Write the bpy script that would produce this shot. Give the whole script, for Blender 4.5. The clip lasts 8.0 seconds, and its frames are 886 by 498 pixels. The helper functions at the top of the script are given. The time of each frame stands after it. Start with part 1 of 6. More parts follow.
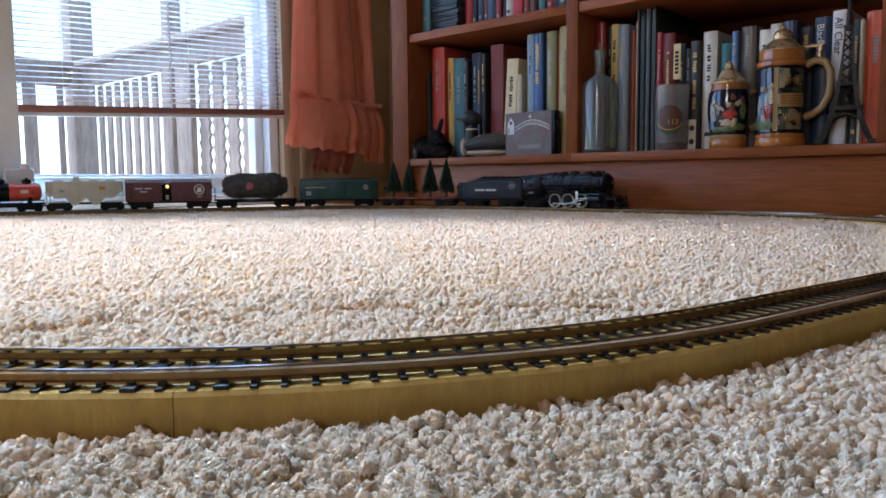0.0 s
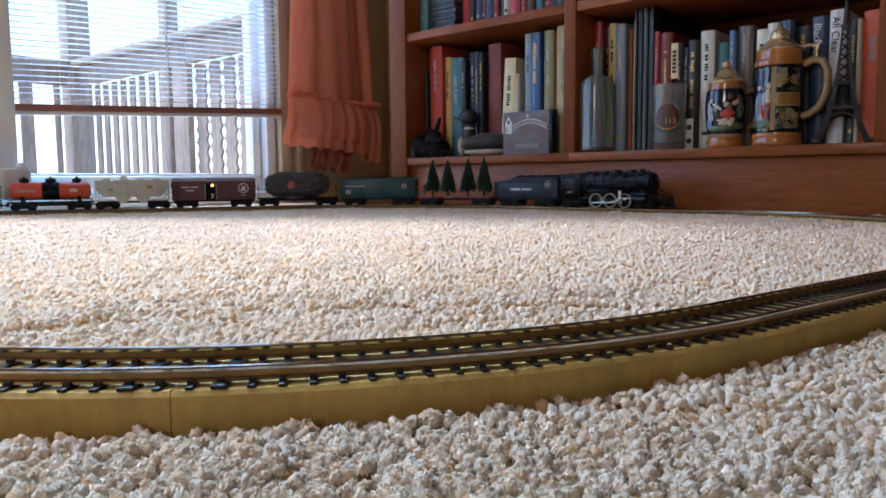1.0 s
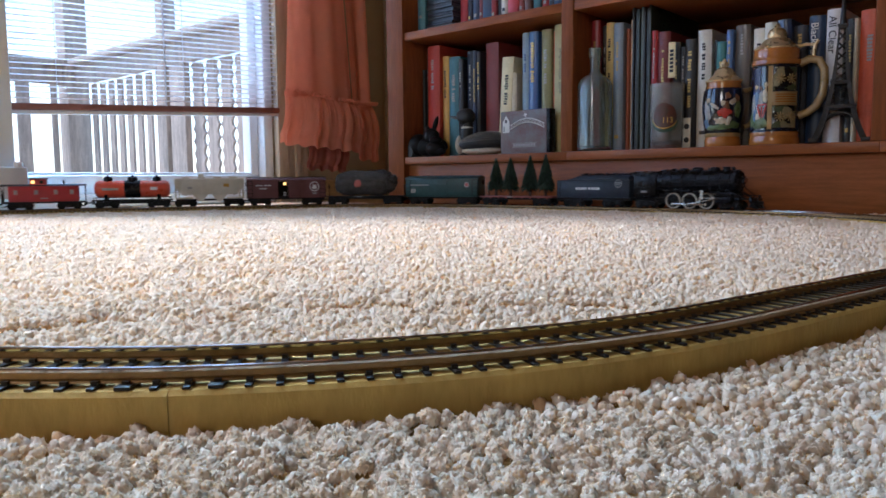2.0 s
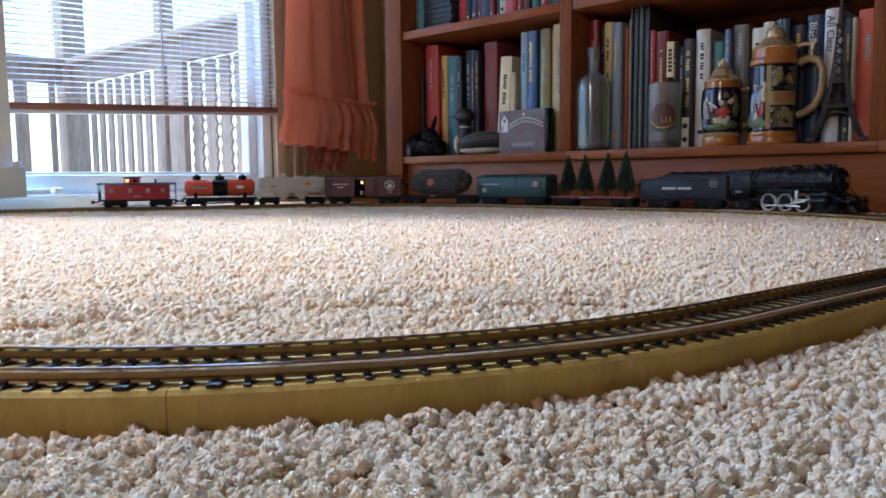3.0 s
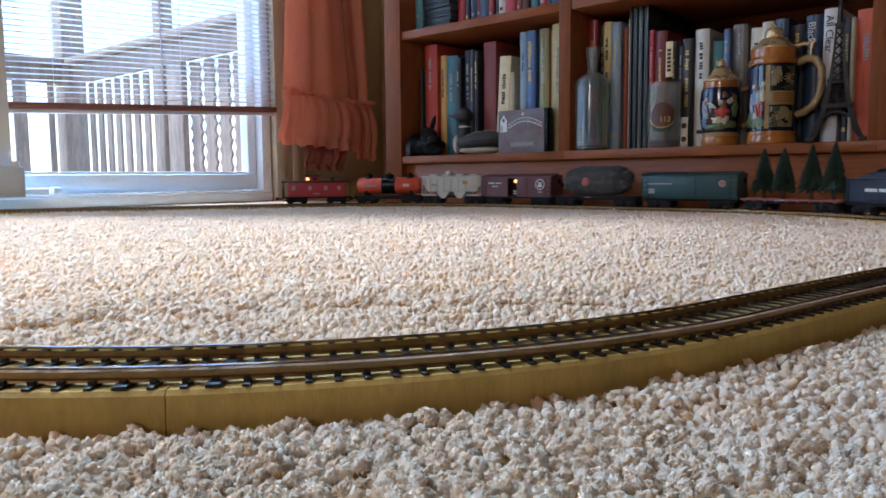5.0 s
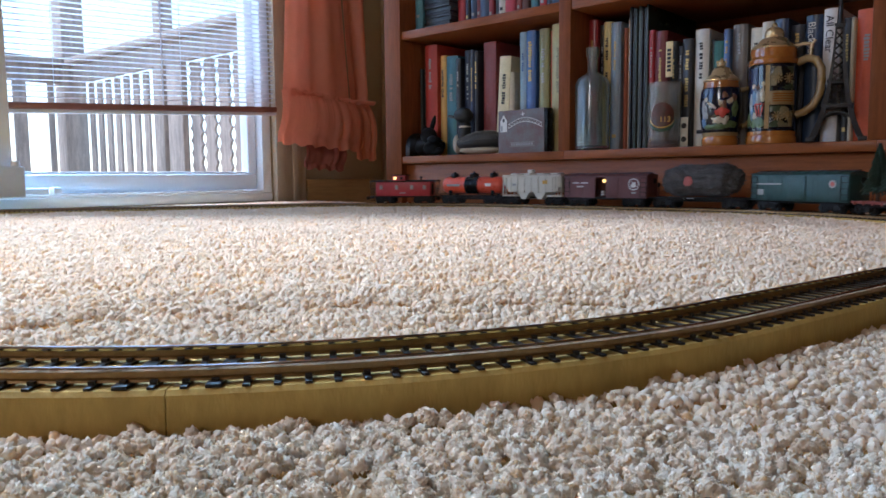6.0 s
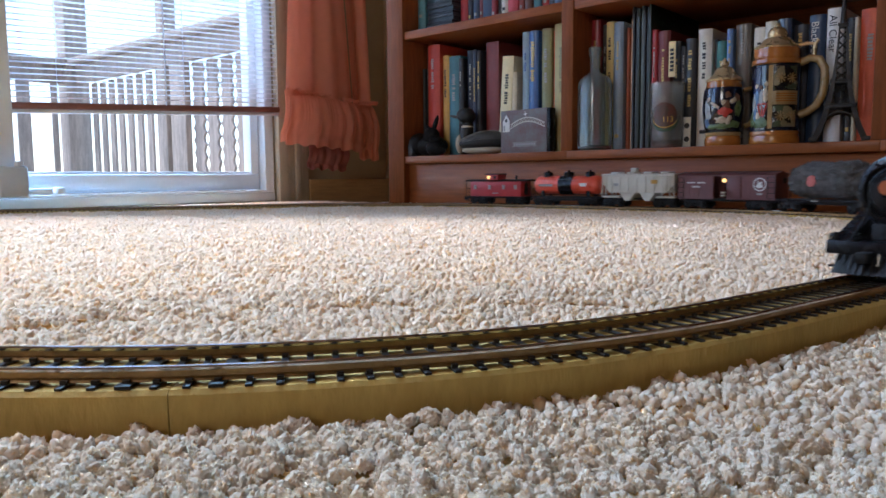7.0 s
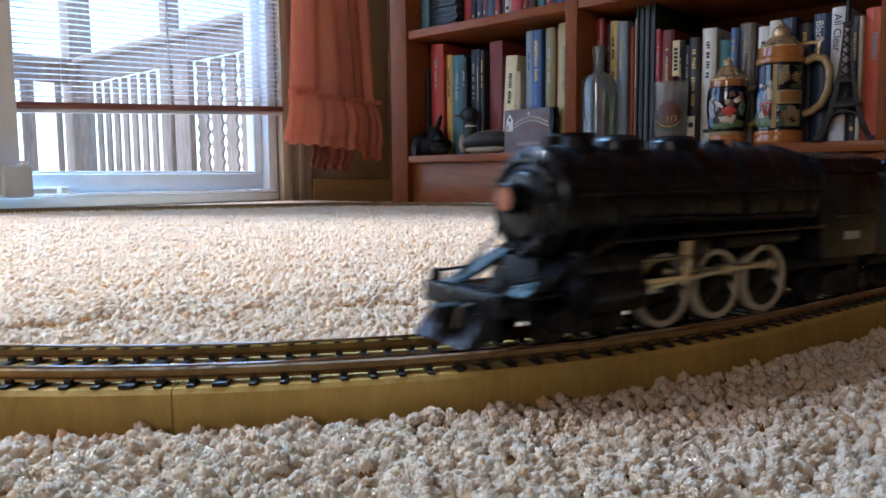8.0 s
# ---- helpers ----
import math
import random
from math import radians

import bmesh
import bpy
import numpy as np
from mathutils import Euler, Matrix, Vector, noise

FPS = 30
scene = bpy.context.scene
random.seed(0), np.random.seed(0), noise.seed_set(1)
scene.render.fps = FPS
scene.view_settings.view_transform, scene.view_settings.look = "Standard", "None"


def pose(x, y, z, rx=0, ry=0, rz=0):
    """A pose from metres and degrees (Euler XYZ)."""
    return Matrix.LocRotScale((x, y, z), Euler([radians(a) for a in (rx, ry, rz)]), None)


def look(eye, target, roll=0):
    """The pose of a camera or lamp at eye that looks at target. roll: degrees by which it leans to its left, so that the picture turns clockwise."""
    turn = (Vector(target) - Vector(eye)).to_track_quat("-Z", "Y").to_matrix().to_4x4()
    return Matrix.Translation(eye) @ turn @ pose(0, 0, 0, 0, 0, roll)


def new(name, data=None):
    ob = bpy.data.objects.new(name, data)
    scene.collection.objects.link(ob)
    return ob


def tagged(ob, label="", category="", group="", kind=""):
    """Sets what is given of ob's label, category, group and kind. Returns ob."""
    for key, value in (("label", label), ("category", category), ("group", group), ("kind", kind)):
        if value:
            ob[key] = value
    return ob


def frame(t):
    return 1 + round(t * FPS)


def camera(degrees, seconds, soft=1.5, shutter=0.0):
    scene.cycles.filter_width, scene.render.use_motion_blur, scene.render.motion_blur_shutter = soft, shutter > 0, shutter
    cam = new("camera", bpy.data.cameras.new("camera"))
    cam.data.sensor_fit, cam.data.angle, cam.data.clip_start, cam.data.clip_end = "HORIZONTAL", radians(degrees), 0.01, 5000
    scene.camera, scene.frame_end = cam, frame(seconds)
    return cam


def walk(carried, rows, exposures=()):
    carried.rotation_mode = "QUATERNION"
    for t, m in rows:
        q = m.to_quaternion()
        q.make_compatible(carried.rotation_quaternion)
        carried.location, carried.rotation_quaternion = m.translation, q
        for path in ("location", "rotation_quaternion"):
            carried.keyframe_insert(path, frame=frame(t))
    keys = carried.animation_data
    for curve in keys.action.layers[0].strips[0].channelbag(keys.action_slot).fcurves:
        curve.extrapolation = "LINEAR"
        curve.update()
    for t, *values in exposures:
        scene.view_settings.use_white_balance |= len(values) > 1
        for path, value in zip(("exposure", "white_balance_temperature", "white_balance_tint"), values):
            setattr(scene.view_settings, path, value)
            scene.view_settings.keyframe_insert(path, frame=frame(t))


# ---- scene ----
EYE = Vector((0.0, 0.0, 0.0795))
YAW, PITCH, ROLL, FOCAL = -41.444, 5.543, -0.489, 1302.6
cam = camera(62.07, 8.0, soft=1.6, shutter=0.5)


def aim(dx, dy):
    """Pose of the resting camera, nudged so that the view shifts a little."""
    a = radians(YAW) - dx / FOCAL
    p = radians(PITCH) - dy / FOCAL
    way = Vector((math.sin(a) * math.cos(p), math.cos(a) * math.cos(p), -math.sin(p)))
    return look(EYE, EYE + way, ROLL)


walk(cam, [(0.0, aim(11, 4.5)), (0.5, aim(10, 4)), (1.0, aim(7, 3)), (1.5, aim(4.5, 2)), (3.0, aim(0, 0.5)), (3.5, aim(-1, 0)),
           (4.5, aim(-1.5, 0)), (6.0, aim(-1.5, 0)), (6.5, aim(0, 0)), (7.0, aim(3, 0)), (7.5, aim(6, -1)), (8.0, aim(9, -1))],
     exposures=[(0.0, 1.65, 5050, 11), (8.0, 1.65, 5050, 11)])

# ---- light ----
world = bpy.data.worlds.new("world")
scene.world = world
world.use_nodes = True
wn = world.node_tree
sky = wn.nodes.new("ShaderNodeTexSky")
sky.sky_type = "NISHITA"
sky.sun_disc = False
sky.sun_elevation = radians(48)
sky.sun_rotation = radians(250)
wn.links.new(sky.outputs[0], wn.nodes["Background"].inputs[0])
wn.nodes["Background"].inputs[1].default_value = 0.12
sun = new("sun", bpy.data.lights.new("sun", "SUN"))
sun.data.energy, sun.data.angle, sun.data.color = 1.2, radians(12), (1, 0.97, 0.93)
sun.matrix_world = look((-4, -2, 6), (0, 0, 0))


def area_lamp(name, eye, target, w, h, watts, col):
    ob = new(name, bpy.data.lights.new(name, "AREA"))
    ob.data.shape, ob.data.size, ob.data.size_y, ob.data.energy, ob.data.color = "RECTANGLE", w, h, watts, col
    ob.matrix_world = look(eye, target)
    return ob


area_lamp("door_daylight", (-1.545, 0.7, 1.35), (-0.9, 0.08, 0.0), 0.66, 1.2, 4.6, (0.5, 0.8, 1.0)).data.spread = radians(62)
# Added warm fill from behind the camera, in an unseen opening.
area_lamp("south_fill", (0.4, -4.28, 1.62), (0.4, 0, 1.0), 1.0, 0.8, 10.5, (1.0, 0.79, 0.54))

# ---- materials ----


def mat(name, col, rough=0.5, metal=0.0, var=0.15, scale=30.0, bump=0.0, bscale=400.0, stretch=(1, 1, 1), alt=None, coat=0.0, rvar=0.1, sheen=0.0, spread=0.0):
    m = bpy.data.materials.new(name)
    m.use_nodes = True
    t = m.node_tree
    n, ln = t.nodes, t.links
    b = n["Principled BSDF"]
    tc = n.new("ShaderNodeTexCoord")
    mp = n.new("ShaderNodeMapping")
    mp.inputs["Scale"].default_value = stretch
    ln.new(tc.outputs["Object"], mp.inputs[0])
    a = n.new("ShaderNodeTexNoise")
    a.inputs["Scale"].default_value, a.inputs["Detail"].default_value = scale, 5
    ln.new(mp.outputs[0], a.inputs[0])
    f = n.new("ShaderNodeTexNoise")
    f.inputs["Scale"].default_value, f.inputs["Detail"].default_value = scale * 7.3, 3
    ln.new(mp.outputs[0], f.inputs[0])
    mx = n.new("ShaderNodeMath")
    mx.operation = "MULTIPLY_ADD"
    ln.new(f.outputs[0], mx.inputs[0])
    mx.inputs[1].default_value = 0.5
    ln.new(a.outputs[0], mx.inputs[2])
    r = n.new("ShaderNodeMapRange")
    r.inputs[1].default_value, r.inputs[2].default_value = 0.45, 1.05
    ln.new(mx.outputs[0], r.inputs[0])
    c = n.new("ShaderNodeMix")
    c.data_type = "RGBA"
    lo = alt if alt else tuple(max(0, v * (1 - var)) for v in col)
    hi = col if alt else tuple(min(1, v * (1 + var)) for v in col)
    c.inputs[6].default_value, c.inputs[7].default_value = (*lo, 1), (*hi, 1)
    ln.new(r.outputs[0], c.inputs[0])
    out = c.outputs[2]
    if spread:
        oi = n.new("ShaderNodeObjectInfo")
        hs = n.new("ShaderNodeHueSaturation")
        mr = n.new("ShaderNodeMapRange")
        mr.inputs[3].default_value, mr.inputs[4].default_value = 1 - spread, 1 + spread
        ln.new(oi.outputs["Random"], mr.inputs[0])
        ln.new(mr.outputs[0], hs.inputs["Value"])
        ln.new(out, hs.inputs["Color"])
        out = hs.outputs[0]
    ln.new(out, b.inputs["Base Color"])
    rr = n.new("ShaderNodeMapRange")
    rr.inputs[3].default_value, rr.inputs[4].default_value = max(0.03, rough - rvar), min(1, rough + rvar)
    ln.new(a.outputs[0], rr.inputs[0])
    ln.new(rr.outputs[0], b.inputs["Roughness"])
    b.inputs["Metallic"].default_value = metal
    b.inputs["Coat Weight"].default_value = coat
    b.inputs["Coat Roughness"].default_value = 0.12
    b.inputs["Sheen Weight"].default_value = sheen
    if bump:
        g = n.new("ShaderNodeTexNoise")
        g.inputs["Scale"].default_value, g.inputs["Detail"].default_value = bscale, 4
        ln.new(mp.outputs[0], g.inputs[0])
        bp = n.new("ShaderNodeBump")
        bp.inputs["Strength"].default_value, bp.inputs["Distance"].default_value = bump, 0.002
        ln.new(g.outputs[0], bp.inputs["Height"])
        ln.new(bp.outputs[0], b.inputs["Normal"])
    return m


def dull(m, level=0.2):
    """Lowers the specular level, so that a material mirrors little."""
    m.node_tree.nodes["Principled BSDF"].inputs["Specular IOR Level"].default_value = level


def glow(name, col, strength):
    m = mat(name, col, 0.4)
    b = m.node_tree.nodes["Principled BSDF"]
    b.inputs["Emission Color"].default_value = (*col, 1)
    b.inputs["Emission Strength"].default_value = strength
    return m


def glass(name, col, rough=0.02, ior=1.45):
    m = bpy.data.materials.new(name)
    m.use_nodes = True
    b = m.node_tree.nodes["Principled BSDF"]
    b.inputs["Base Color"].default_value = (*col, 1)
    b.inputs["Transmission Weight"].default_value = 1
    b.inputs["Roughness"].default_value = rough
    b.inputs["IOR"].default_value = ior
    return m


CASE = mat("cherry_wood", (0.26, 0.076, 0.017), 0.38, var=0.3, scale=14, stretch=(1.2, 9, 14), bump=0.06, bscale=60, coat=0.06)
CASE_UP = mat("cherry_wood_upright", (0.2, 0.056, 0.013), 0.4, var=0.3, scale=14, stretch=(14, 9, 1.2), bump=0.06, bscale=60, coat=0.05)
WALL = mat("wall_paint", (0.46, 0.38, 0.24), 0.7, var=0.06, scale=6, bump=0.15, bscale=250)
# Dark tone for unseen walls, to keep bounce light and reflections low.
DARKWALL = mat("dark_unseen_wall", (0.12, 0.075, 0.045), 0.5, var=0.3, scale=8, stretch=(6, 6, 1), bump=0.1)
# Ceiling out of view, toned cream to warm the bounced light.
CEIL = mat("ceiling_paint", (0.46, 0.37, 0.25), 0.8, var=0.04, scale=5, bump=0.2, bscale=120)
TRIM = mat("beige_trim", (0.6, 0.5, 0.36), 0.45, var=0.1, scale=20, stretch=(6, 6, 1), bump=0.05)
BASEB = mat("oak_baseboard", (0.5, 0.33, 0.14), 0.4, var=0.2, scale=18, stretch=(9, 1, 12), bump=0.05)
VINYL = mat("white_vinyl", (0.86, 0.89, 0.93), 0.35, var=0.04, scale=25, bump=0.03)
PANE = glass("window_glass", (1, 1, 1), 0.0, 1.01)
SLAT = mat("blind_slat", (0.85, 0.86, 0.9), 0.4, var=0.04, scale=40)
BLINDRAIL = mat("blind_rail", (0.3, 0.13, 0.09), 0.45, var=0.15, scale=30)
CURTAIN = mat("peach_fabric", (0.95, 0.54, 0.38), 0.85, var=0.1, scale=60, bump=0.25, bscale=900, sheen=0.3)
LINING = mat("dull_rose_lining", (0.4, 0.14, 0.11), 0.85, var=0.12, scale=60, bump=0.2, bscale=900)
DECKWOOD = mat("weathered_deck_wood", (0.45, 0.34, 0.25), 0.8, var=0.35, scale=9, stretch=(5, 5, 0.8), bump=0.3, bscale=80)
DECKFLOOR = mat("grey_deck_boards", (0.34, 0.3, 0.26), 0.8, var=0.25, scale=9, stretch=(5, 1, 5), bump=0.3, bscale=80)
LAWN = mat("bright_yard", (0.5, 0.5, 0.46), 0.9, var=0.2, scale=1.5, bump=0.3, bscale=20)
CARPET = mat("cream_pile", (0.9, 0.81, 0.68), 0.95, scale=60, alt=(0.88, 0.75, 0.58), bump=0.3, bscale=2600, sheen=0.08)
# Gold here stands for warm light bounced deep between the tufts.
BACKING = mat("warm_crevice_ground", (0.7, 0.4, 0.12), 0.95, var=0.25, scale=60, bump=0.8, bscale=500)
BOARD = mat("olive_painted_board", (0.46, 0.3, 0.075), 0.75, var=0.22, scale=60, bump=0.22, bscale=900, stretch=(1, 1, 0.35))
RAIL = mat("nickel_rail", (0.42, 0.37, 0.33), 0.1, 1.0, var=0.2, scale=60, rvar=0.08)
TIE = mat("black_plastic_tie", (0.024, 0.018, 0.014), 0.4, var=0.3, scale=200, bump=0.1)
BLACK = mat("black_enamel", (0.008, 0.008, 0.01), 0.26, var=0.3, scale=120, bump=0.05, rvar=0.12)
SOOT = mat("matt_black", (0.012, 0.011, 0.011), 0.55, var=0.35, scale=150, bump=0.1)
STEEL = mat("bright_steel", (0.5, 0.48, 0.44), 0.25, 1.0, var=0.12, scale=100)
TYRE = mat("ivory_wheel_rim", (0.44, 0.38, 0.28), 0.4, var=0.12, scale=150)
TENDER = mat("slate_black_tender", (0.035, 0.042, 0.055), 0.4, var=0.25, scale=120, bump=0.05)
PRINT = mat("white_print", (0.75, 0.73, 0.68), 0.55, var=0.08, scale=200)
GREYPRINT = mat("faded_print", (0.34, 0.33, 0.31), 0.55, var=0.15, scale=200)
GREEN = mat("dark_green_boxcar", (0.02, 0.06, 0.055), 0.42, var=0.2, scale=90)
MAROON = mat("maroon_boxcar", (0.13, 0.042, 0.04), 0.5, var=0.18, scale=90)
CABRED = mat("caboose_red", (0.42, 0.03, 0.035), 0.42, var=0.15, scale=90)
TANKRED = mat("tank_orange_red", (0.68, 0.09, 0.04), 0.3, var=0.1, scale=90)
HOPPER = mat("ivory_hopper", (0.62, 0.58, 0.48), 0.5, var=0.1, scale=90)
OCHRE = mat("ochre_print", (0.55, 0.3, 0.04), 0.5, var=0.1)
ROCK = mat("grey_fuzzy_load", (0.085, 0.078, 0.072), 0.95, var=0.5, scale=110, bump=0.9, bscale=420)
PINK = mat("pink_spot", (0.45, 0.13, 0.11), 0.8, var=0.2, scale=150)
FIR = mat("bottle_green_needles", (0.016, 0.034, 0.018), 0.85, var=0.5, scale=200, bump=0.4, bscale=900)
BARK = mat("brown_trunk", (0.07, 0.035, 0.02), 0.8, var=0.3, scale=100)
FLATRED = mat("brown_red_deck", (0.26, 0.06, 0.04), 0.55, var=0.2, scale=80)
LAMP = glow("amber_lamp", (1.0, 0.5, 0.12), 0.9)



def through_light(m, col, share):
    """Lets some light pass through a thin or fluffy stuff."""
    n, ln = m.node_tree.nodes, m.node_tree.links
    tr, mx = n.new("ShaderNodeBsdfTranslucent"), n.new("ShaderNodeMixShader")
    tr.inputs[0].default_value = (*col, 1)
    mx.inputs[0].default_value = share
    ln.new(n["Principled BSDF"].outputs[0], mx.inputs[1])
    ln.new(tr.outputs[0], mx.inputs[2])
    ln.new(mx.outputs[0], n["Material Output"].inputs[0])


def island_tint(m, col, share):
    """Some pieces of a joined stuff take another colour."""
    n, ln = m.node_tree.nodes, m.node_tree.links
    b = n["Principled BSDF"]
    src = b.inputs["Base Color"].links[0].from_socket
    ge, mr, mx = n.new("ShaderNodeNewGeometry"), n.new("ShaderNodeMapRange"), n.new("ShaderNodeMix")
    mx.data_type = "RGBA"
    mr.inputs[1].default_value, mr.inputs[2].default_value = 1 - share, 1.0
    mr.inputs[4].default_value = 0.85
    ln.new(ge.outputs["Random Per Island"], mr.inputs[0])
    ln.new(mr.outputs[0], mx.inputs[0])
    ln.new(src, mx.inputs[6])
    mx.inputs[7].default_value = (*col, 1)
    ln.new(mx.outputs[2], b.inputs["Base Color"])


# A golden share of tufts paints in the warm shade of the pile.
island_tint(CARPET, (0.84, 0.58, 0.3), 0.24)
through_light(CARPET, (0.95, 0.7, 0.4), 0.38)
through_light(CURTAIN, (1.0, 0.52, 0.36), 0.62)

for black_paint in (BLACK, SOOT, TENDER, TIE, BOARD, CASE, CASE_UP):
    dull(black_paint)
dull(CARPET, 0.1)
# Rail sides coloured brown-gold for the olive board's reflection in them.
WEB = mat("board_reflection_web", (0.24, 0.14, 0.045), 0.36, 0.5, var=0.3, scale=60)

# ---- builders ----


def box(bm, a, b, bev=0.0):
    """An upright box between two corners."""
    r = bmesh.ops.create_cube(bm, size=1)["verts"]
    ce = [(a[i] + b[i]) / 2 for i in range(3)]
    sz = [abs(b[i] - a[i]) for i in range(3)]
    for v in r:
        v.co = Vector([ce[i] + v.co[i] * sz[i] for i in range(3)])
    if bev:
        es = list({e for v in r for e in v.link_edges})
        bmesh.ops.bevel(bm, geom=es, offset=bev, segments=2, affect="EDGES", profile=0.5)
    return bm


def rod(bm, a, b, r0, r1=None, n=12):
    """A closed cylinder or cone from a to b."""
    a, b = Vector(a), Vector(b)
    m = Matrix.Translation((a + b) / 2) @ (b - a).to_track_quat("Z", "Y").to_matrix().to_4x4()
    bmesh.ops.create_cone(bm, cap_ends=True, segments=n, radius1=r0, radius2=r0 if r1 is None else r1, depth=(b - a).length, matrix=m)
    return bm


def lathe(bm, prof, n=32, at=(0, 0, 0)):
    """A turned body about the upright axis through at; prof: (radius, height)."""
    rings = []
    for r, z in prof:
        rings.append([bm.verts.new((at[0] + r * math.cos(2 * math.pi * i / n), at[1] + r * math.sin(2 * math.pi * i / n), at[2] + z)) for i in range(n)])
    for p, q in zip(rings, rings[1:]):
        for i in range(n):
            bm.faces.new((p[i], p[(i + 1) % n], q[(i + 1) % n], q[i]))
    bm.faces.new(rings[0][::-1])
    bm.faces.new(rings[-1])
    return bm


def tube(bm, pts, r, n=8):
    """A round bar along a bent line."""
    pts = [Vector(p) for p in pts]
    rings = []
    for i, p in enumerate(pts):
        d = (pts[min(i + 1, len(pts) - 1)] - pts[max(i - 1, 0)]).normalized()
        s = d.orthogonal().normalized() if i == 0 else (s - d * s.dot(d)).normalized()
        u = d.cross(s)
        rings.append([bm.verts.new(p + r * (math.cos(2 * math.pi * k / n) * s + math.sin(2 * math.pi * k / n) * u)) for k in range(n)])
    for p, q in zip(rings, rings[1:]):
        for k in range(n):
            bm.faces.new((p[k], p[(k + 1) % n], q[(k + 1) % n], q[k]))
    bm.faces.new(rings[0][::-1])
    bm.faces.new(rings[-1])
    return bm


def sheet(bm, fn, nu, nv, thick=None):
    """A sheet of nu x nv cells, fn(u, v) in 0..1; given a thickness it is closed by its back."""
    g = [[bm.verts.new(fn(i / nu, j / nv)) for j in range(nv + 1)] for i in range(nu + 1)]
    fs = [bm.faces.new((g[i][j], g[i + 1][j], g[i + 1][j + 1], g[i][j + 1])) for i in range(nu) for j in range(nv)]
    if thick:
        bm.normal_update()
        bmesh.ops.solidify(bm, geom=fs, thickness=thick)
    return bm


def prism(bm, outline, d, axis):
    """An outline of (p, q) drawn out between d[0] and d[1] along axis 'x', 'y' or 'z'."""
    def at(p, q, w):
        return {"x": (w, p, q), "y": (p, w, q), "z": (p, q, w)}[axis]
    lo = [bm.verts.new(at(p, q, d[0])) for p, q in outline]
    hi = [bm.verts.new(at(p, q, d[1])) for p, q in outline]
    k = len(outline)
    fs = [bm.faces.new(lo), bm.faces.new(hi[::-1])]
    fs += [bm.faces.new((lo[(i + 1) % k], lo[i], hi[i], hi[(i + 1) % k])) for i in range(k)]
    bmesh.ops.recalc_face_normals(bm, faces=fs)
    return bm


def B():
    return bmesh.new()


def part(name, bm, material, parent=None, label="", smooth=True):
    me = bpy.data.meshes.new(name)
    bm.to_mesh(me)
    bm.free()
    me.materials.append(material)
    if smooth:
        me.shade_smooth()
        me.set_sharp_from_angle(angle=radians(38))
    ob = new(name, me)
    ob.parent = parent
    return tagged(ob, label)


def thing(name, label, category, group="", kind="", at=(0, 0, 0)):
    ob = new(name)
    ob.empty_display_size = 0.05
    ob.location = at
    return tagged(ob, label, category, group, kind)


# ---- the line of the track: straight by the window, round to the bookcase, and back past the camera ----
Z_RAIL, Z_BOARD, GAUGE = 0.0315, 0.0265, 0.0224
JOINT = 1.7785
ARCS = [("arc", (-1.1, 0.2665), 0.32, 270, 180), ("line", (-1.42, 0.2665), (-1.42, 0.319)),
        ("arc", (-0.963, 0.319), 0.457, 180, 149.4), ("line", (-1.3564, 0.5516), (-1.1857, 0.8413)),
        ("arc", (-0.776, 0.599), 0.476, 149.4, 90), ("line", (-0.776, 1.075), (-0.448, 1.075)),
        ("arc", (-0.448, 0.6576), 0.4174, 90, -11), ("line", (-0.0383, 0.578), (-0.0982, 0.2698)),
        ("arc", (-0.4221, 0.3327), 0.33, -11, -51), ("line", (-0.2145, 0.0763), (-0.2922, 0.0134)),
        ("arc", (-0.481, 0.2465), 0.3, -51, -90), ("line", (-0.481, -0.0535), (-1.1, -0.0535))]
S_START = 0.209 - (0.476 * radians(59.4) + 0.3362 + 0.457 * radians(30.6) + 0.0525 + 0.32 * math.pi / 2)


def along(s):
    """Place and heading (radians) on the track's middle line; s = 0 where the straight by the bookcase begins."""
    s -= S_START
    for seg in ARCS:
        if seg[0] == "line":
            a, b = Vector(seg[1]), Vector(seg[2])
            n = (b - a).length
            if s <= n or seg is ARCS[-1]:
                d = (b - a) / n
                p = a + d * s
                return p.x, p.y, math.atan2(d.y, d.x)
        else:
            (cx, cy), r, a0, a1 = seg[1:]
            n = r * radians(abs(a1 - a0))
            if s <= n:
                a = radians(a0) - s / r
                return cx + r * math.cos(a), cy + r * math.sin(a), a - math.pi / 2
        s -= n


S_END = 2.738


def beside(s, off, z):
    """A point beside the line: off metres to the left of its heading."""
    x, y, a = along(s)
    return (x - off * math.sin(a), y + off * math.cos(a), z)


def strip(bm, s0, s1, step, profile):
    """A profile of (offset, z), closed, carried along the line."""
    n = max(2, int((s1 - s0) / step))
    rings = []
    for i in range(n + 1):
        s = s0 + (s1 - s0) * i / n
        rings.append([bm.verts.new(beside(s, o, z)) for o, z in profile])
    k = len(profile)
    for p, q in zip(rings, rings[1:]):
        for i in range(k):
            bm.faces.new((p[i], p[(i + 1) % k], q[(i + 1) % k], q[i]))
    bm.faces.new(rings[0][::-1])
    bm.faces.new(rings[-1])
    bmesh.ops.recalc_face_normals(bm, faces=bm.faces)
    return bm

# ---- the room ----
XW, YB, XE, YS, HC = -1.509, 1.46, 4.2, -4.3, 2.4
DOOR = (-0.95, 1.081, 0.03, 2.06)


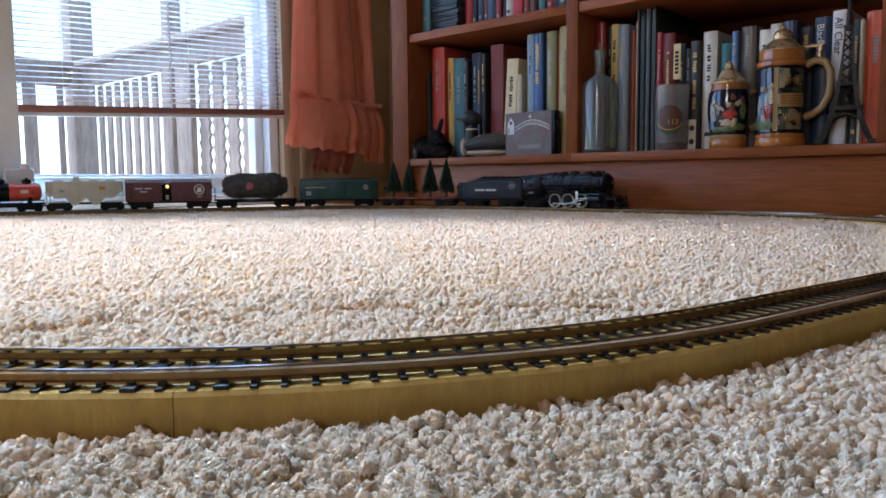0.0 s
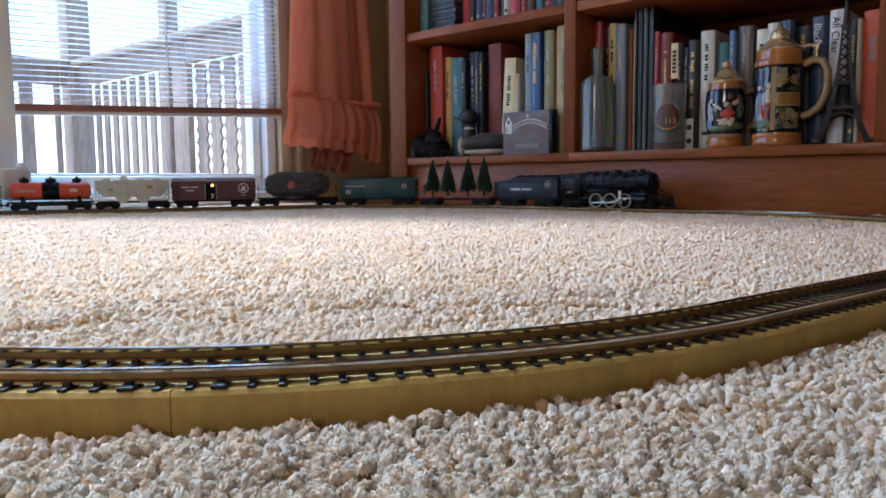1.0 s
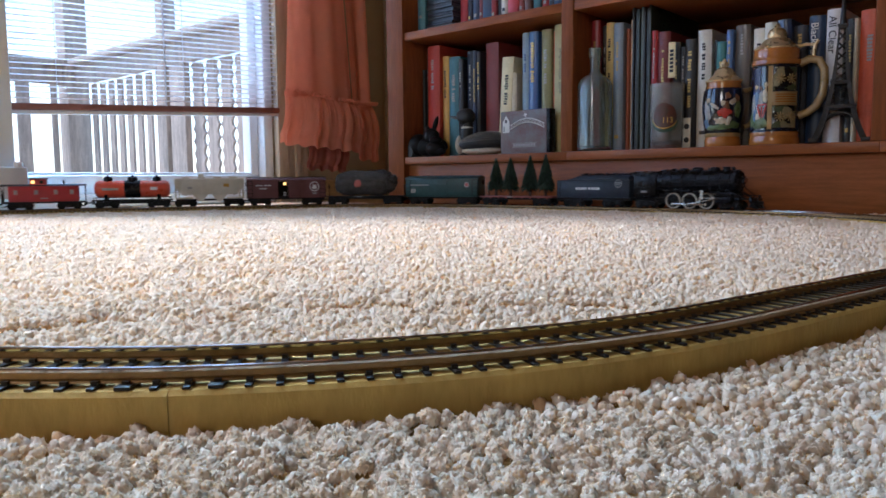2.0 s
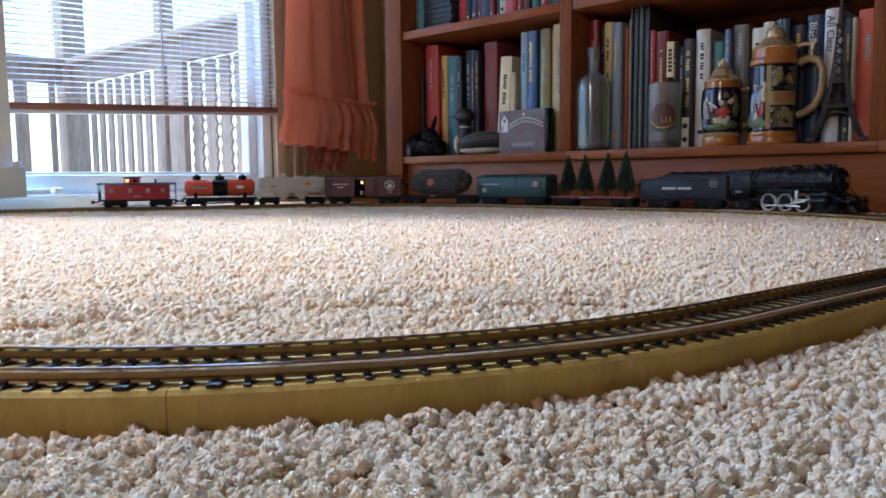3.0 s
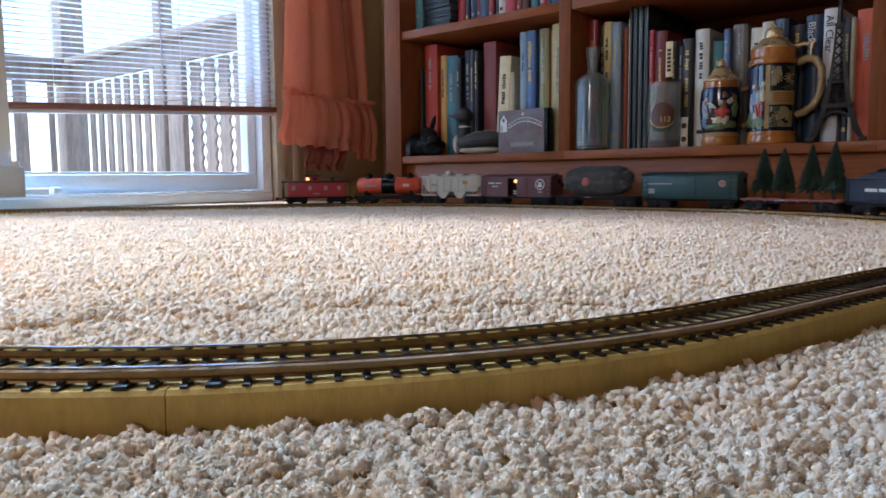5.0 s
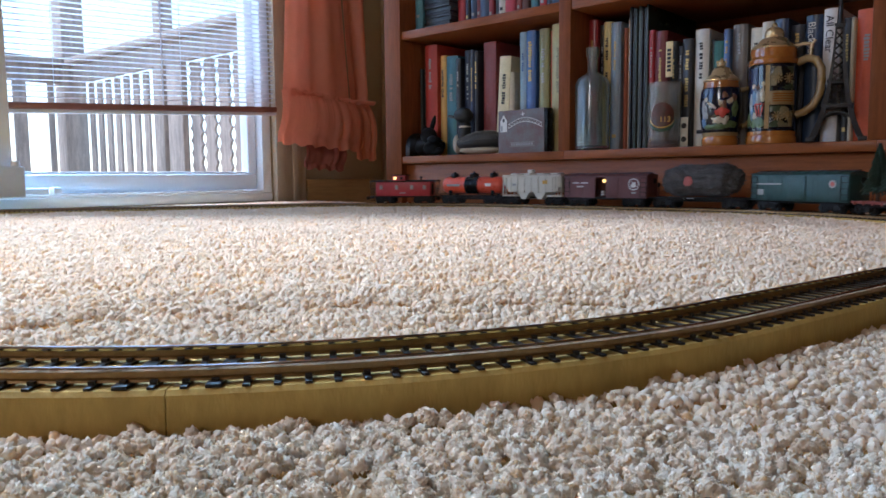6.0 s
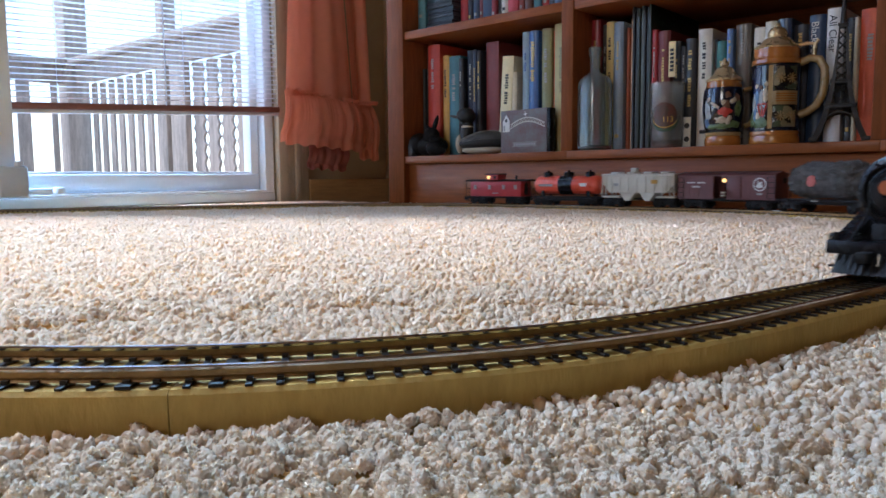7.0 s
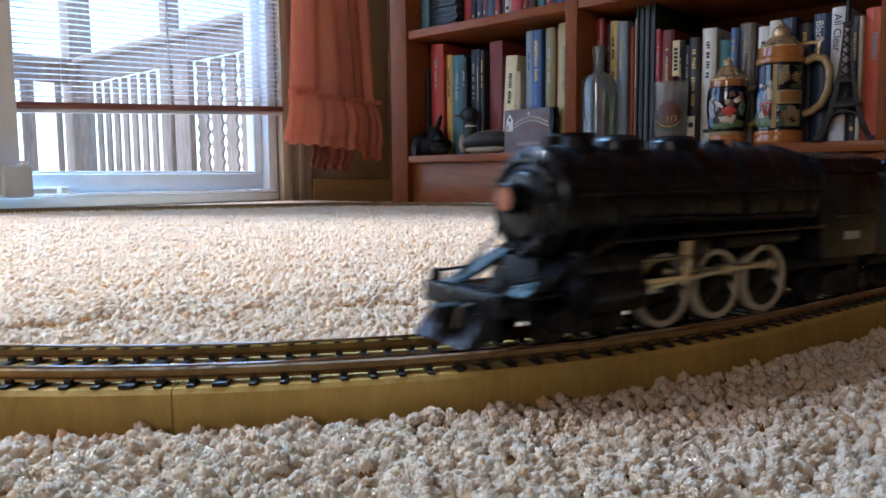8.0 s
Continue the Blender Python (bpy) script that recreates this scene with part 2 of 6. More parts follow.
def room():
    b = box(B(), (XW - 0.16, YS - 0.2, -0.12), (XE + 0.2, YB + 0.2, -0.002))
    tagged(part("floor", b, BACKING), "wooden floor slab under the carpet", "floor", kind="structure")
    b = B()
    box(b, (XW - 0.09, DOOR[1] + 0.001, 0), (XW, YB + 0.15, HC))
    box(b, (XW - 0.09, YS, 0), (XW, DOOR[0], HC))
    box(b, (XW - 0.09, DOOR[0], DOOR[3]), (XW, DOOR[1], HC))
    box(b, (XW - 0.09, DOOR[0], 0), (XW, DOOR[1], 0.026))
    tagged(part("wall_west", b, WALL), "beige painted wall round the sliding door", "wall", kind="structure")
    b = box(B(), (XW, YB, 0), (XE, YB + 0.15, HC))
    tagged(part("wall_north", b, WALL), "beige painted wall behind the bookcase", "wall", kind="structure")
    b = box(B(), (XE, YS, 0), (XE + 0.15, YB + 0.15, HC))
    tagged(part("wall_east", b, DARKWALL), "unseen dark wall that keeps bounce light low", "wall", kind="structure")
    # South wall out of view; its opening is added for the fill lamp.
    b = B()
    box(b, (XW - 0.09, YS - 0.15, 0), (-0.12, YS, HC))
    box(b, (0.92, YS - 0.15, 0), (XE + 0.15, YS, HC))
    box(b, (-0.12, YS - 0.15, 0), (0.92, YS, 1.2))
    box(b, (-0.12, YS - 0.15, 2.05), (0.92, YS, HC))
    tagged(part("wall_south", b, DARKWALL), "unseen dark wall with an opening added for the fill lamp", "wall", kind="structure")
    b = box(B(), (XW - 0.09, YS - 0.15, HC), (XE + 0.15, YB + 0.15, HC + 0.1))
    tagged(part("ceiling", b, CEIL), "unseen ceiling, toned cream for warm bounce light", "ceiling", kind="structure")
    b = B()
    box(b, (XW + 0.001, 1.181, 0.004), (XW + 0.014, YB - 0.001, 0.078), 0.003)
    tagged(part("baseboard", b, BASEB), "varnished oak baseboard below the beige wall", "baseboard", kind="structure")
    tr = thing("trim", "beige fluted wooden door casing", "door casing", kind="structure")
    for y0, y1, d in ((1.084, 1.112, 0.02), (1.1125, 1.135, 0.014), (1.1355, 1.152, 0.018), (1.1525, 1.178, 0.012)):
        part("casing_board", box(B(), (XW + 0.001, y0, 0.004), (XW + d, y1, 2.12), 0.002), TRIM, tr)


def sliding_door():
    d = thing("door_1", "white vinyl sliding glass door, closed", "sliding door", kind="structure")
    x0, x1 = XW - 0.052, XW - 0.02
    part("sill", box(B(), (XW - 0.085, DOOR[0], 0.027), (XW + 0.004, DOOR[1], 0.047), 0.003), VINYL, d)
    part("track_lip", box(B(), (XW - 0.012, DOOR[0], 0.0475), (XW + 0.002, DOOR[1], 0.053), 0.001), VINYL, d)
    part("bottom_rail", box(B(), (x0, 0.38, 0.054), (x1, DOOR[1] - 0.028, 0.092), 0.004), VINYL, d)
    part("glazing_bead", box(B(), (x0 + 0.006, 0.505, 0.0925), (x1 - 0.006, 1.03, 0.0975), 0.0015), VINYL, d)
    part("stile", box(B(), (x0, 1.03, 0.0925), (x1, DOOR[1] - 0.028, 2.02), 0.004), VINYL, d)
    part("stile", box(B(), (x0 - 0.005, 0.36, 0.0925), (x1 + 0.01, 0.502, 2.02), 0.006), VINYL, d)
    part("meeting_stile", box(B(), (XW + 0.034, 0.3, 0.054), (XW + 0.05, 0.49, 2.03), 0.005), VINYL, d)
    part("jamb", box(B(), (XW - 0.085, DOOR[1] - 0.026, 0.0475), (XW + 0.003, DOOR[1] - 0.001, 2.05), 0.003), VINYL, d)
    part("pane", box(B(), (x0 + 0.013, 0.503, 0.098), (x0 + 0.018, 1.029, 2.0)), PANE, d, "clear glass", smooth=False)
    part("pane", box(B(), (x0 - 0.02, -0.9, 0.1), (x0 - 0.015, 0.355, 2.0)), PANE, d, "clear glass", smooth=False)
    part("bottom_rail", box(B(), (x0 - 0.03, DOOR[0] + 0.01, 0.05), (x0 - 0.002, 0.378, 0.098), 0.004), VINYL, d)
    for o in d.children:
        if o.name.startswith("pane"):
            o.visible_shadow = False
    la = thing("door_lock", "white plastic security latch at the sliding door's foot", "door lock")
    part("body", box(B(), (XW + 0.052, 0.455, 0.05), (XW + 0.068, 0.503, 0.106), 0.004), VINYL, la)
    part("cap", lathe(B(), [(0.0075, 0.1062), (0.0075, 0.112), (0.006, 0.115), (0.001, 0.1155)], 20, (XW + 0.06, 0.49, 0)), VINYL, la)
    part("bolt_plate", box(B(), (XW + 0.006, 0.508, 0.0535), (XW + 0.03, 0.556, 0.0655), 0.003), VINYL, la)
    part("stop", box(B(), (XW + 0.006, 0.564, 0.0535), (XW + 0.03, 0.58, 0.067), 0.003), VINYL, la)
    part("screw", rod(B(), (XW + 0.0675, 0.478, 0.066), (XW + 0.0687, 0.478, 0.066), 0.002), VINYL, la)


def blind():
    bl = thing("venetian_blind", "white slatted blind, lowered part way, hanging unevenly", "blind")
    rise = 0.0483
    xb = XW + 0.022

    def zat(y, z):
        return z + (y - 0.489) * rise
    n = 168
    bm = B()
    box(bm, (xb - 0.004, 0.36, 0), (xb + 0.005, 1.076, 0.0007))
    for v in bm.verts:
        v.co.z += (v.co.y - 0.489) * rise + (v.co.x - xb) * 0.12
    first = part("slat", bm, SLAT, bl, smooth=False)
    for i in range(n):
        o = first if i == 0 else new("slat", first.data)
        o.parent = bl
        o.location.z = 0.232 + 0.0106 * i
    bm = B()
    box(bm, (xb - 0.01, 0.33, 0.0), (xb + 0.012, 1.08, 0.012), 0.003)
    for v in bm.verts:
        v.co.z += 0.2105 + (v.co.y - 0.489) * rise
    part("bottom_rail", bm, BLINDRAIL, bl, "reddish brown bottom rail")
    # Thin white strip just below the bottom rail.
    bm = B()
    box(bm, (xb - 0.007, 0.33, 0.0), (xb + 0.009, 1.08, 0.007), 0.002)
    for v in bm.verts:
        v.co.z += 0.2025 + (v.co.y - 0.489) * rise
    part("lower_strip", bm, SLAT, bl, "thin white strip below the bottom rail")
    for y in (0.575, 0.835, 1.04):
        part("ladder_cord", rod(B(), (xb + 0.009, y, zat(y, 0.21)), (xb + 0.009, y, 2.0), 0.0007, n=6), SLAT, bl)
    part("tilt_wand", rod(B(), (xb + 0.014, 0.79, 0.235), (xb + 0.014, 0.788, 1.9), 0.0016, n=6), SLAT, bl)
    part("head_rail", box(B(), (xb - 0.012, 0.33, 2.005), (xb + 0.014, 1.08, 2.04), 0.002), SLAT, bl)


def curtain():
    c = thing("curtain", "peach fabric curtain with a gathered ruffle along its hem", "curtain")

    def panel(y0, y1, yb0, yb1, z0, z1, x, amp, folds, ph):
        def fn(u, v):
            z = z0 + (z1 - z0) * v
            k = min(1, v * 3)
            ya, yb = yb0 + (y0 - yb0) * k, yb1 + (y1 - yb1) * k
            w = math.sin(u * folds * 6.283 + ph) + 0.4 * math.sin(u * folds * 13.1 + ph * 2 + v)
            return (x + amp * w + 0.004 * math.sin(v * 5 + u * 3), ya + (yb - ya) * u, z)
        return sheet(B(), fn, 72, 30, 0.0014)

    def ruffle(ya0, ya1, yb0, yb1, zt0, zt1, zb0, zb1, x, folds, ph, amp):
        def fn(u, v):
            zt, zb = zt0 + (zt1 - zt0) * u, zb0 + (zb1 - zb0) * u + 0.003 * math.sin(u * folds * 6.283 + ph)
            z = zt + (zb - zt) * v
            ya, yb = ya0 + (yb0 - ya0) * v ** 0.6, ya1 + (yb1 - ya1) * v ** 0.6
            w = math.sin(u * folds * 6.283 + ph + 1.1 * math.sin(u * 9)) * (0.55 + 0.45 * math.sin(u * 17 + ph)) + 0.28 * math.sin(u * folds * 19.3 + ph + 3 * math.sin(u * 21)) * (1 - v) ** 3
            puff = 0.014 * math.sin(min(1, v * 1.25) * math.pi) ** 0.8
            return (x + amp * (0.35 + 0.65 * v) * w + puff, ya + (yb - ya) * u, z)
        return sheet(B(), fn, 180, 16, 0.0012)

    part("drape", panel(1.085, 1.225, 1.05, 1.272, 0.272, 2.15, -1.42, 0.011, 1.7, 0.4), CURTAIN, c)
    part("drape", panel(1.22, 1.31, 1.275, 1.335, 0.262, 2.15, -1.436, 0.01, 1.0, 2.1), CURTAIN, c)
    part("ruffle", ruffle(1.052, 1.272, 1.036, 1.288, 0.284, 0.268, 0.163, 0.148, -1.42, 6, 0.3, 0.008), CURTAIN, c)
    part("ruffle", ruffle(1.276, 1.335, 1.285, 1.358, 0.266, 0.268, 0.128, 0.126, -1.43, 2, 1.0, 0.008), CURTAIN, c)
    for a, b, z0, z1 in ((1.052, 1.272, 0.284, 0.268), (1.276, 1.337, 0.266, 0.268)):
        bm = B()
        sheet(bm, lambda u, v: (-1.413 + 0.005 * math.sin(u * 90) + 0.003 * math.sin(v * 3.1), a + (b - a) * u, z0 + (z1 - z0) * u + 0.008 * v + 0.0015 * math.sin(u * 140)), 160, 4, 0.0016)
        part("gathered_heading", bm, CURTAIN, c)
    part("lining", ruffle(1.13, 1.265, 1.135, 1.262, 0.175, 0.165, 0.105, 0.098, -1.452, 4, 0.8, 0.006), LINING, c, "dull rose lining hanging below the hem")


def deck():
    d = thing("deck_railing", "weathered brown wooden deck railing with upright pickets", "railing")
    X = -3.7
    g = box(B(), (-400, -400, -1.3), (400, 400, -1.2))
    tagged(part("ground", g, LAWN), "pale bright yard beyond the deck", "ground", kind="structure")
    fl = thing("deck_floor", "grey weathered deck boards", "deck", kind="structure")
    y = -2.4
    first = part("board", box(B(), (X - 0.1, 0, -0.06), (XW - 0.16, 0.135, -0.025), 0.003), DECKFLOOR, fl)
    for i in range(55):
        o = first if i == 0 else new("board", first.data)
        o.parent = fl
        o.location.y = y + 0.14 * i
    return d


room()
sliding_door()
blind()
curtain()
RAILING = deck()


# ---- the bookcase ----
YF, YK = 1.143, 1.43
SHELVES = ((0.1098, 0.1252), (0.371, 0.388), (0.66, 0.677), (0.95, 0.967), (1.25, 1.267), (1.56, 1.577), (1.88, 1.9))
POSTS = ((-1.17, -1.122), (-0.729, -0.705), (-0.235, -0.211), (0.26, 0.284), (0.755, 0.803))


def bookcase():
    c = thing("bookcase", "cherry-stained built-in wooden bookcase", "bookcase")
    part("back", box(B(), (-1.168, YK, 0.0), (0.8, YK + 0.012, 1.9)), CASE, c)
    part("plinth", box(B(), (-1.168, YF + 0.014, 0.0), (0.8, YF + 0.034, 0.1095), 0.001), CASE, c)
    for a, b in POSTS:
        outer = a < -1.1 or a > 0.7
        part("upright", box(B(), (a, YF - (0.002 if outer else -0.001), 0.0 if outer else 0.1255), (b, YK - 0.001, 1.9), 0.0012), CASE_UP, c)
    for z0, z1 in SHELVES:
        for (a, b), (p, q) in zip(POSTS, POSTS[1:]):
            part("shelf", box(B(), (b + 0.0005 if z0 > 0.2 else b - 0.012 * (b > -1.1), YF if z0 < 0.2 else YF + 0.003, z0), (p - 0.0005 if z0 > 0.2 else p + 0.012 * (p < 0.7), YK - 0.001, z1), 0.0015), CASE, c)


bookcase()


# ---- the track ----
def track():
    bd = thing("track_board", "olive-painted wooden board under the model railway track", "board")
    w = 0.0185
    cuts = (S_START, -1.1, -0.3, 0.32, 0.92, JOINT - 0.42, JOINT, S_END)
    for a, b in zip(cuts, cuts[1:]):
        part("board_piece", strip(B(), a + 0.00012, b - 0.00012, 0.012, [(-w, 0.003), (w, 0.003), (w, Z_BOARD - 0.0012), (w - 0.0012, Z_BOARD), (-w + 0.0012, Z_BOARD), (-w, Z_BOARD - 0.0012)]), BOARD, bd)
    tr = thing("train_track", "two-rail model railway track with black plastic ties", "railway track")
    zb, g = Z_BOARD + 0.0011, GAUGE / 2
    for side in (-1, 1):
        o = side * (g + 0.0007)
        zh = Z_RAIL - 0.0012
        web = [(o - 0.0017, zb), (o + 0.0017, zb), (o + 0.0014, zb + 0.0006), (o + 0.0005, zb + 0.001), (o + 0.0004, zh), (o - 0.0004, zh), (o - 0.0005, zb + 0.001), (o - 0.0014, zb + 0.0006)]
        head = [(o - 0.0009, zh), (o + 0.0009, zh), (o + 0.001, Z_RAIL - 0.0005), (o + 0.0007, Z_RAIL - 0.0001), (o, Z_RAIL), (o - 0.0007, Z_RAIL - 0.0001), (o - 0.001, Z_RAIL - 0.0005)]
        rl = part("rail", strip(B(), S_START, S_END, 0.01, web), WEB, tr, "rail web, brown-gold standing in for the board's reflection")
        part("rail_head", strip(B(), S_START, S_END, 0.01, head), RAIL, rl, "polished nickel rail head")
    tie = box(B(), (-0.001, -0.0172, 0.0), (0.001, 0.0172, 0.0008), 0.0002)
    wide = box(B(), (-0.002, -0.0172, 0.0), (0.002, 0.0172, 0.0011), 0.0002)
    clip = B()
    for sy in (-1, 1):
        for so in (-1, 1):
            box(clip, (-0.0009, sy * (g + 0.0007) + so * 0.0019 - 0.0007, 0.0008), (0.0009, sy * (g + 0.0007) + so * 0.0019 + 0.0007, 0.0019))
    for src in (tie, wide):
        me = bpy.data.meshes.new("c")
        clip.to_mesh(me)
        src.from_mesh(me)
    clip.free()
    t0, t1 = part("tie", tie, TIE, tr), part("tie", wide, TIE, tr, "wider end tie")
    joint = JOINT
    s, used, rest = S_START + 0.01, set(), B()
    pitch = 0.0075
    k0 = int((joint - s) / pitch)
    s = joint - pitch / 2 - pitch * k0
    while s < S_END:
        x, y, a = along(s)
        m = pose(x, y, Z_BOARD, rz=math.degrees(a) + random.uniform(-1, 1))
        d = abs(s - joint)
        src = t1 if 0.008 < d < 0.016 else t0
        if 0.2 < s < 2.35:
            if src in used:
                o = new("tie", src.data)
                o.parent = tr
                o["label"] = "black plastic tie"
            else:
                o = src
                used.add(src)
            o.matrix_basis = m
        else:
            v0 = len(rest.verts)
            rest.from_mesh(src.data)
            rest.verts.ensure_lookup_table()
            for v in rest.verts[v0:]:
                v.co = m @ v.co
        s += pitch
    tagged(part("tie_row", rest, TIE, tr), kind="stuff")


track()


# ---- the carpet ----
def carpet():
    n = 150

    def fn(u, v):
        return (XW - 0.0 + (XE - XW) * u, YS + (YB - YS) * v, 0.0105 + 0.0008 * math.sin(u * 431) * math.sin(v * 377))
    b = sheet(B(), fn, n, n)
    for f in b.faces:
        f.normal_update()
    c = part("carpet", b, BACKING)
    tagged(c, "cream wall-to-wall carpet with thick twisted pile", "carpet", kind="structure")
    rs = np.random.RandomState(4)

    # middle line of the track, to leave the board clear
    line = np.array([along(s)[:2] for s in np.arange(S_START, S_END, 0.01)])

    def mesh_of(name, V, F, stuff):
        me = bpy.data.meshes.new(name)
        me.vertices.add(len(V))
        me.vertices.foreach_set("co", V.reshape(-1).astype(np.float32))
        me.loops.add(F.size)
        me.loops.foreach_set("vertex_index", F.reshape(-1).astype(np.int32))
        me.polygons.add(len(F))
        me.polygons.foreach_set("loop_start", np.arange(0, F.size, 3, dtype=np.int32))
        me.update(calc_edges=True)
        me.materials.append(stuff)
        me.shade_smooth()
        o = new(name, me)
        o.parent = c
        tagged(o, kind="stuff")

    def mounds(x, y, size, seed, k):
        """Rounded lumps of uneven height round scattered points, one to a cell."""
        gx, gy = np.floor(x / size).astype(int), np.floor(y / size).astype(int)
        top, low = np.zeros(x.shape), np.zeros(x.shape)
        for dx in (-1, 0, 1):
            for dy in (-1, 0, 1):
                cx, cy = gx + dx, gy + dy
                h = (cx * 374761393 + cy * 668265263 + seed * 974634777) & 0xFFFFFFFF
                h = ((h ^ (h >> 13)) * 1274126177) & 0xFFFFFFFF
                h = (h ^ (h >> 16)) & 0xFFFFFFFF
                r1 = (h & 1023) / 1023.0
                r2 = ((h >> 10) & 1023) / 1023.0
                r3 = ((h >> 20) & 1023) / 1023.0
                d2 = (x / size - cx - r1) ** 2 + (y / size - cy - r2) ** 2
                lump = np.sqrt(np.clip(1 - d2 * k, 0, 1)) * (0.45 + 0.75 * r3) * (r3 > 0.07)
                low = np.where(lump > top, top, np.maximum(low, lump))
                top = np.maximum(top, lump)
        return top + 0.12 * low

    def to_track(p):
        near = np.full(len(p), 9.0)
        for i in range(0, len(line), 24):
            near = np.minimum(near, np.min(np.hypot(p[:, None, 0] - line[None, i:i + 24, 0], p[:, None, 1] - line[None, i:i + 24, 1]), axis=1))
        return near

    def ground_of(x, y):
        """Where the pile begins: higher inside the loop, where it swells, and uneven all over."""
        patch = np.sin(x * 61 + 2 * np.sin(y * 47)) * np.sin(y * 73 + 1.5 * np.sin(x * 38))
        mid = np.sin(x * 230 + 3 * np.sin(y * 170)) * np.sin(y * 205 + 2 * np.sin(x * 190))
        r = np.hypot(x, y)
        inside = (np.hypot(x + 0.62, y - 0.5) < 0.44) | (r > 0.36)
        far = np.clip((r - 0.25) / 0.45, 0, 1) * inside
        far = far * np.clip((x + 1.38) / 0.3, 0.88, 1)
        return 0.0125 + 0.0078 * far + 0.0006 * patch + 0.0007 * mid

    def sector(x, y, r0, r1):
        r, a = np.hypot(x, y), np.arctan2(-x, y)
        return (r >= r0) & (r < r1) & (a > radians(2)) & (a < radians(80)) & (x > XW + 0.01) & (y < YF + 0.013)

    def under_pile():
        """Woven ground between tufts; its gold is the crevices' bounced light put into colour."""
        step = 0.005
        X, Y = np.meshgrid(np.arange(-1.5, 0.03, step), np.arange(-0.02, 1.165, step))
        x, y = X.ravel(), Y.ravel()
        keep = sector(x, y, 0.06, 2.1)
        keep[keep] = to_track(np.c_[x[keep], y[keep]]) > 0.0196
        no = np.full(x.size, -1)
        no[keep] = np.arange(keep.sum())
        V = np.c_[x, y, ground_of(x, y) - 0.0004][keep]
        G = np.arange(x.size).reshape(X.shape)
        q = np.stack([G[:-1, :-1], G[:-1, 1:], G[1:, 1:], G[1:, :-1]], -1).reshape(-1, 4)
        q = no[q[keep[q].all(axis=1)]]
        mesh_of("woven_ground", V, np.concatenate([q[:, [0, 1, 2]], q[:, [0, 2, 3]]]), BACKING)

    def yarn_ends(core, strands, count):
        """Tufts of cut yarn: a knobbly head with short curled strands all over it, a few sorts of them."""
        bm = B()
        bmesh.ops.create_icosphere(bm, subdivisions=core, radius=1)
        bmesh.ops.delete(bm, geom=[f for f in bm.faces if f.calc_center_median().z < -0.3], context="FACES")
        bm.verts.index_update()
        base = np.array([v.co[:] for v in bm.verts])
        knob = [[v.index for v in f.verts] for f in bm.faces]
        bm.free()
        out = []
        for k in range(count):
            sh = Vector((k * 7.3, k * 3.1, k * 1.7))
            V = [p * (0.86 + 0.3 * noise.noise(Vector(p) * 1.6 + sh) + 0.25 * noise.noise(Vector(p) * 3.5 + sh)) for p in base]
            F = list(knob)
            for i in range(strands):
                up = 1.15 * (i + rs.uniform(0, 1)) / strands - 0.15
                a = i * 2.4 + rs.uniform(-0.6, 0.6)
                flat = math.sqrt(max(0, 1 - up * up))
                nrm = np.array((flat * math.cos(a), flat * math.sin(a), up))
                d = nrm * rs.uniform(0.5, 0.9) + rs.normal(0, 0.45, 3)
                d = d / np.linalg.norm(d)
                e1 = np.cross(d, (0.3, 0.5, 0.8))
                e1 = e1 / np.linalg.norm(e1)
                e2 = np.cross(d, e1)
                w = rs.uniform(0.2, 0.36)
                root, tip = nrm * 0.6, nrm * 0.72 + d * rs.uniform(0.12, 0.36)
                n = len(V)
                V += [root + w * (math.cos(q) * e1 + math.sin(q) * e2) for q in (0, 2.1, 4.2)] + [tip + 0.8 * w * (math.cos(q) * e1 + math.sin(q) * e2) for q in (0.6, 2.7, 4.8)] + [tip + d * w * 0.45]
                for p in range(3):
                    q = (p + 1) % 3
                    F += [(n + p, n + q, n + 3 + p), (n + q, n + 3 + q, n + 3 + p), (n + 3 + p, n + 3 + q, n + 6)]
            out.append(np.array(V))
        return out, np.array(F)

    def pile(r0, r1, gap, core, strands, wide, tall, vary, fibres, width, length):
        """A stretch of pile, tuft by tuft, with loose fibre ends."""
        X, Y = np.meshgrid(np.arange(-1.5, 0.03, gap), np.arange(-0.02, 1.165, gap * 0.87))
        X = X + (np.arange(X.shape[0]) % 2)[:, None] * gap / 2
        x = (X + rs.uniform(-0.36, 0.36, X.shape) * gap).ravel()
        y = (Y + rs.uniform(-0.36, 0.36, X.shape) * gap).ravel()
        ok = sector(x, y, r0, r1)
        x, y = x[ok], y[ok]
        ok = to_track(np.c_[x, y]) > 0.0196 + wide * 0.75
        x, y = x[ok], y[ok]
        n = len(x)
        shapes, faces = yarn_ends(core, strands, 14)
        sort = rs.randint(0, len(shapes), n)
        turn, big = rs.uniform(0, 6.283, n), rs.uniform(0.75, 1.2, n)
        clump = 0.6 * mounds(x, y, gap * 2.6, 5, 1.5) + 0.4 * mounds(x + 0.07, y, gap * 5.2, 7, 1.5)
        rise = tall * (0.12 + 0.35 * (1 - vary) + vary * (0.85 * clump + rs.uniform(-0.2, 0.2, n)))
        lx, ly = rs.normal(0, 0.3, (2, n))
        Vs, Fs, at = [], [], 0
        for k, T in enumerate(shapes):
            m = np.where(sort == k)[0]
            c, s = np.cos(turn[m])[:, None], np.sin(turn[m])[:, None]
            tx = (T[None, :, 0] * c - T[None, :, 1] * s) * (wide * big[m])[:, None]
            ty = (T[None, :, 0] * s + T[None, :, 1] * c) * (wide * big[m])[:, None]
            tz = np.repeat(T[None, :, 2], len(m), 0) * (tall * 0.55 * big[m])[:, None]
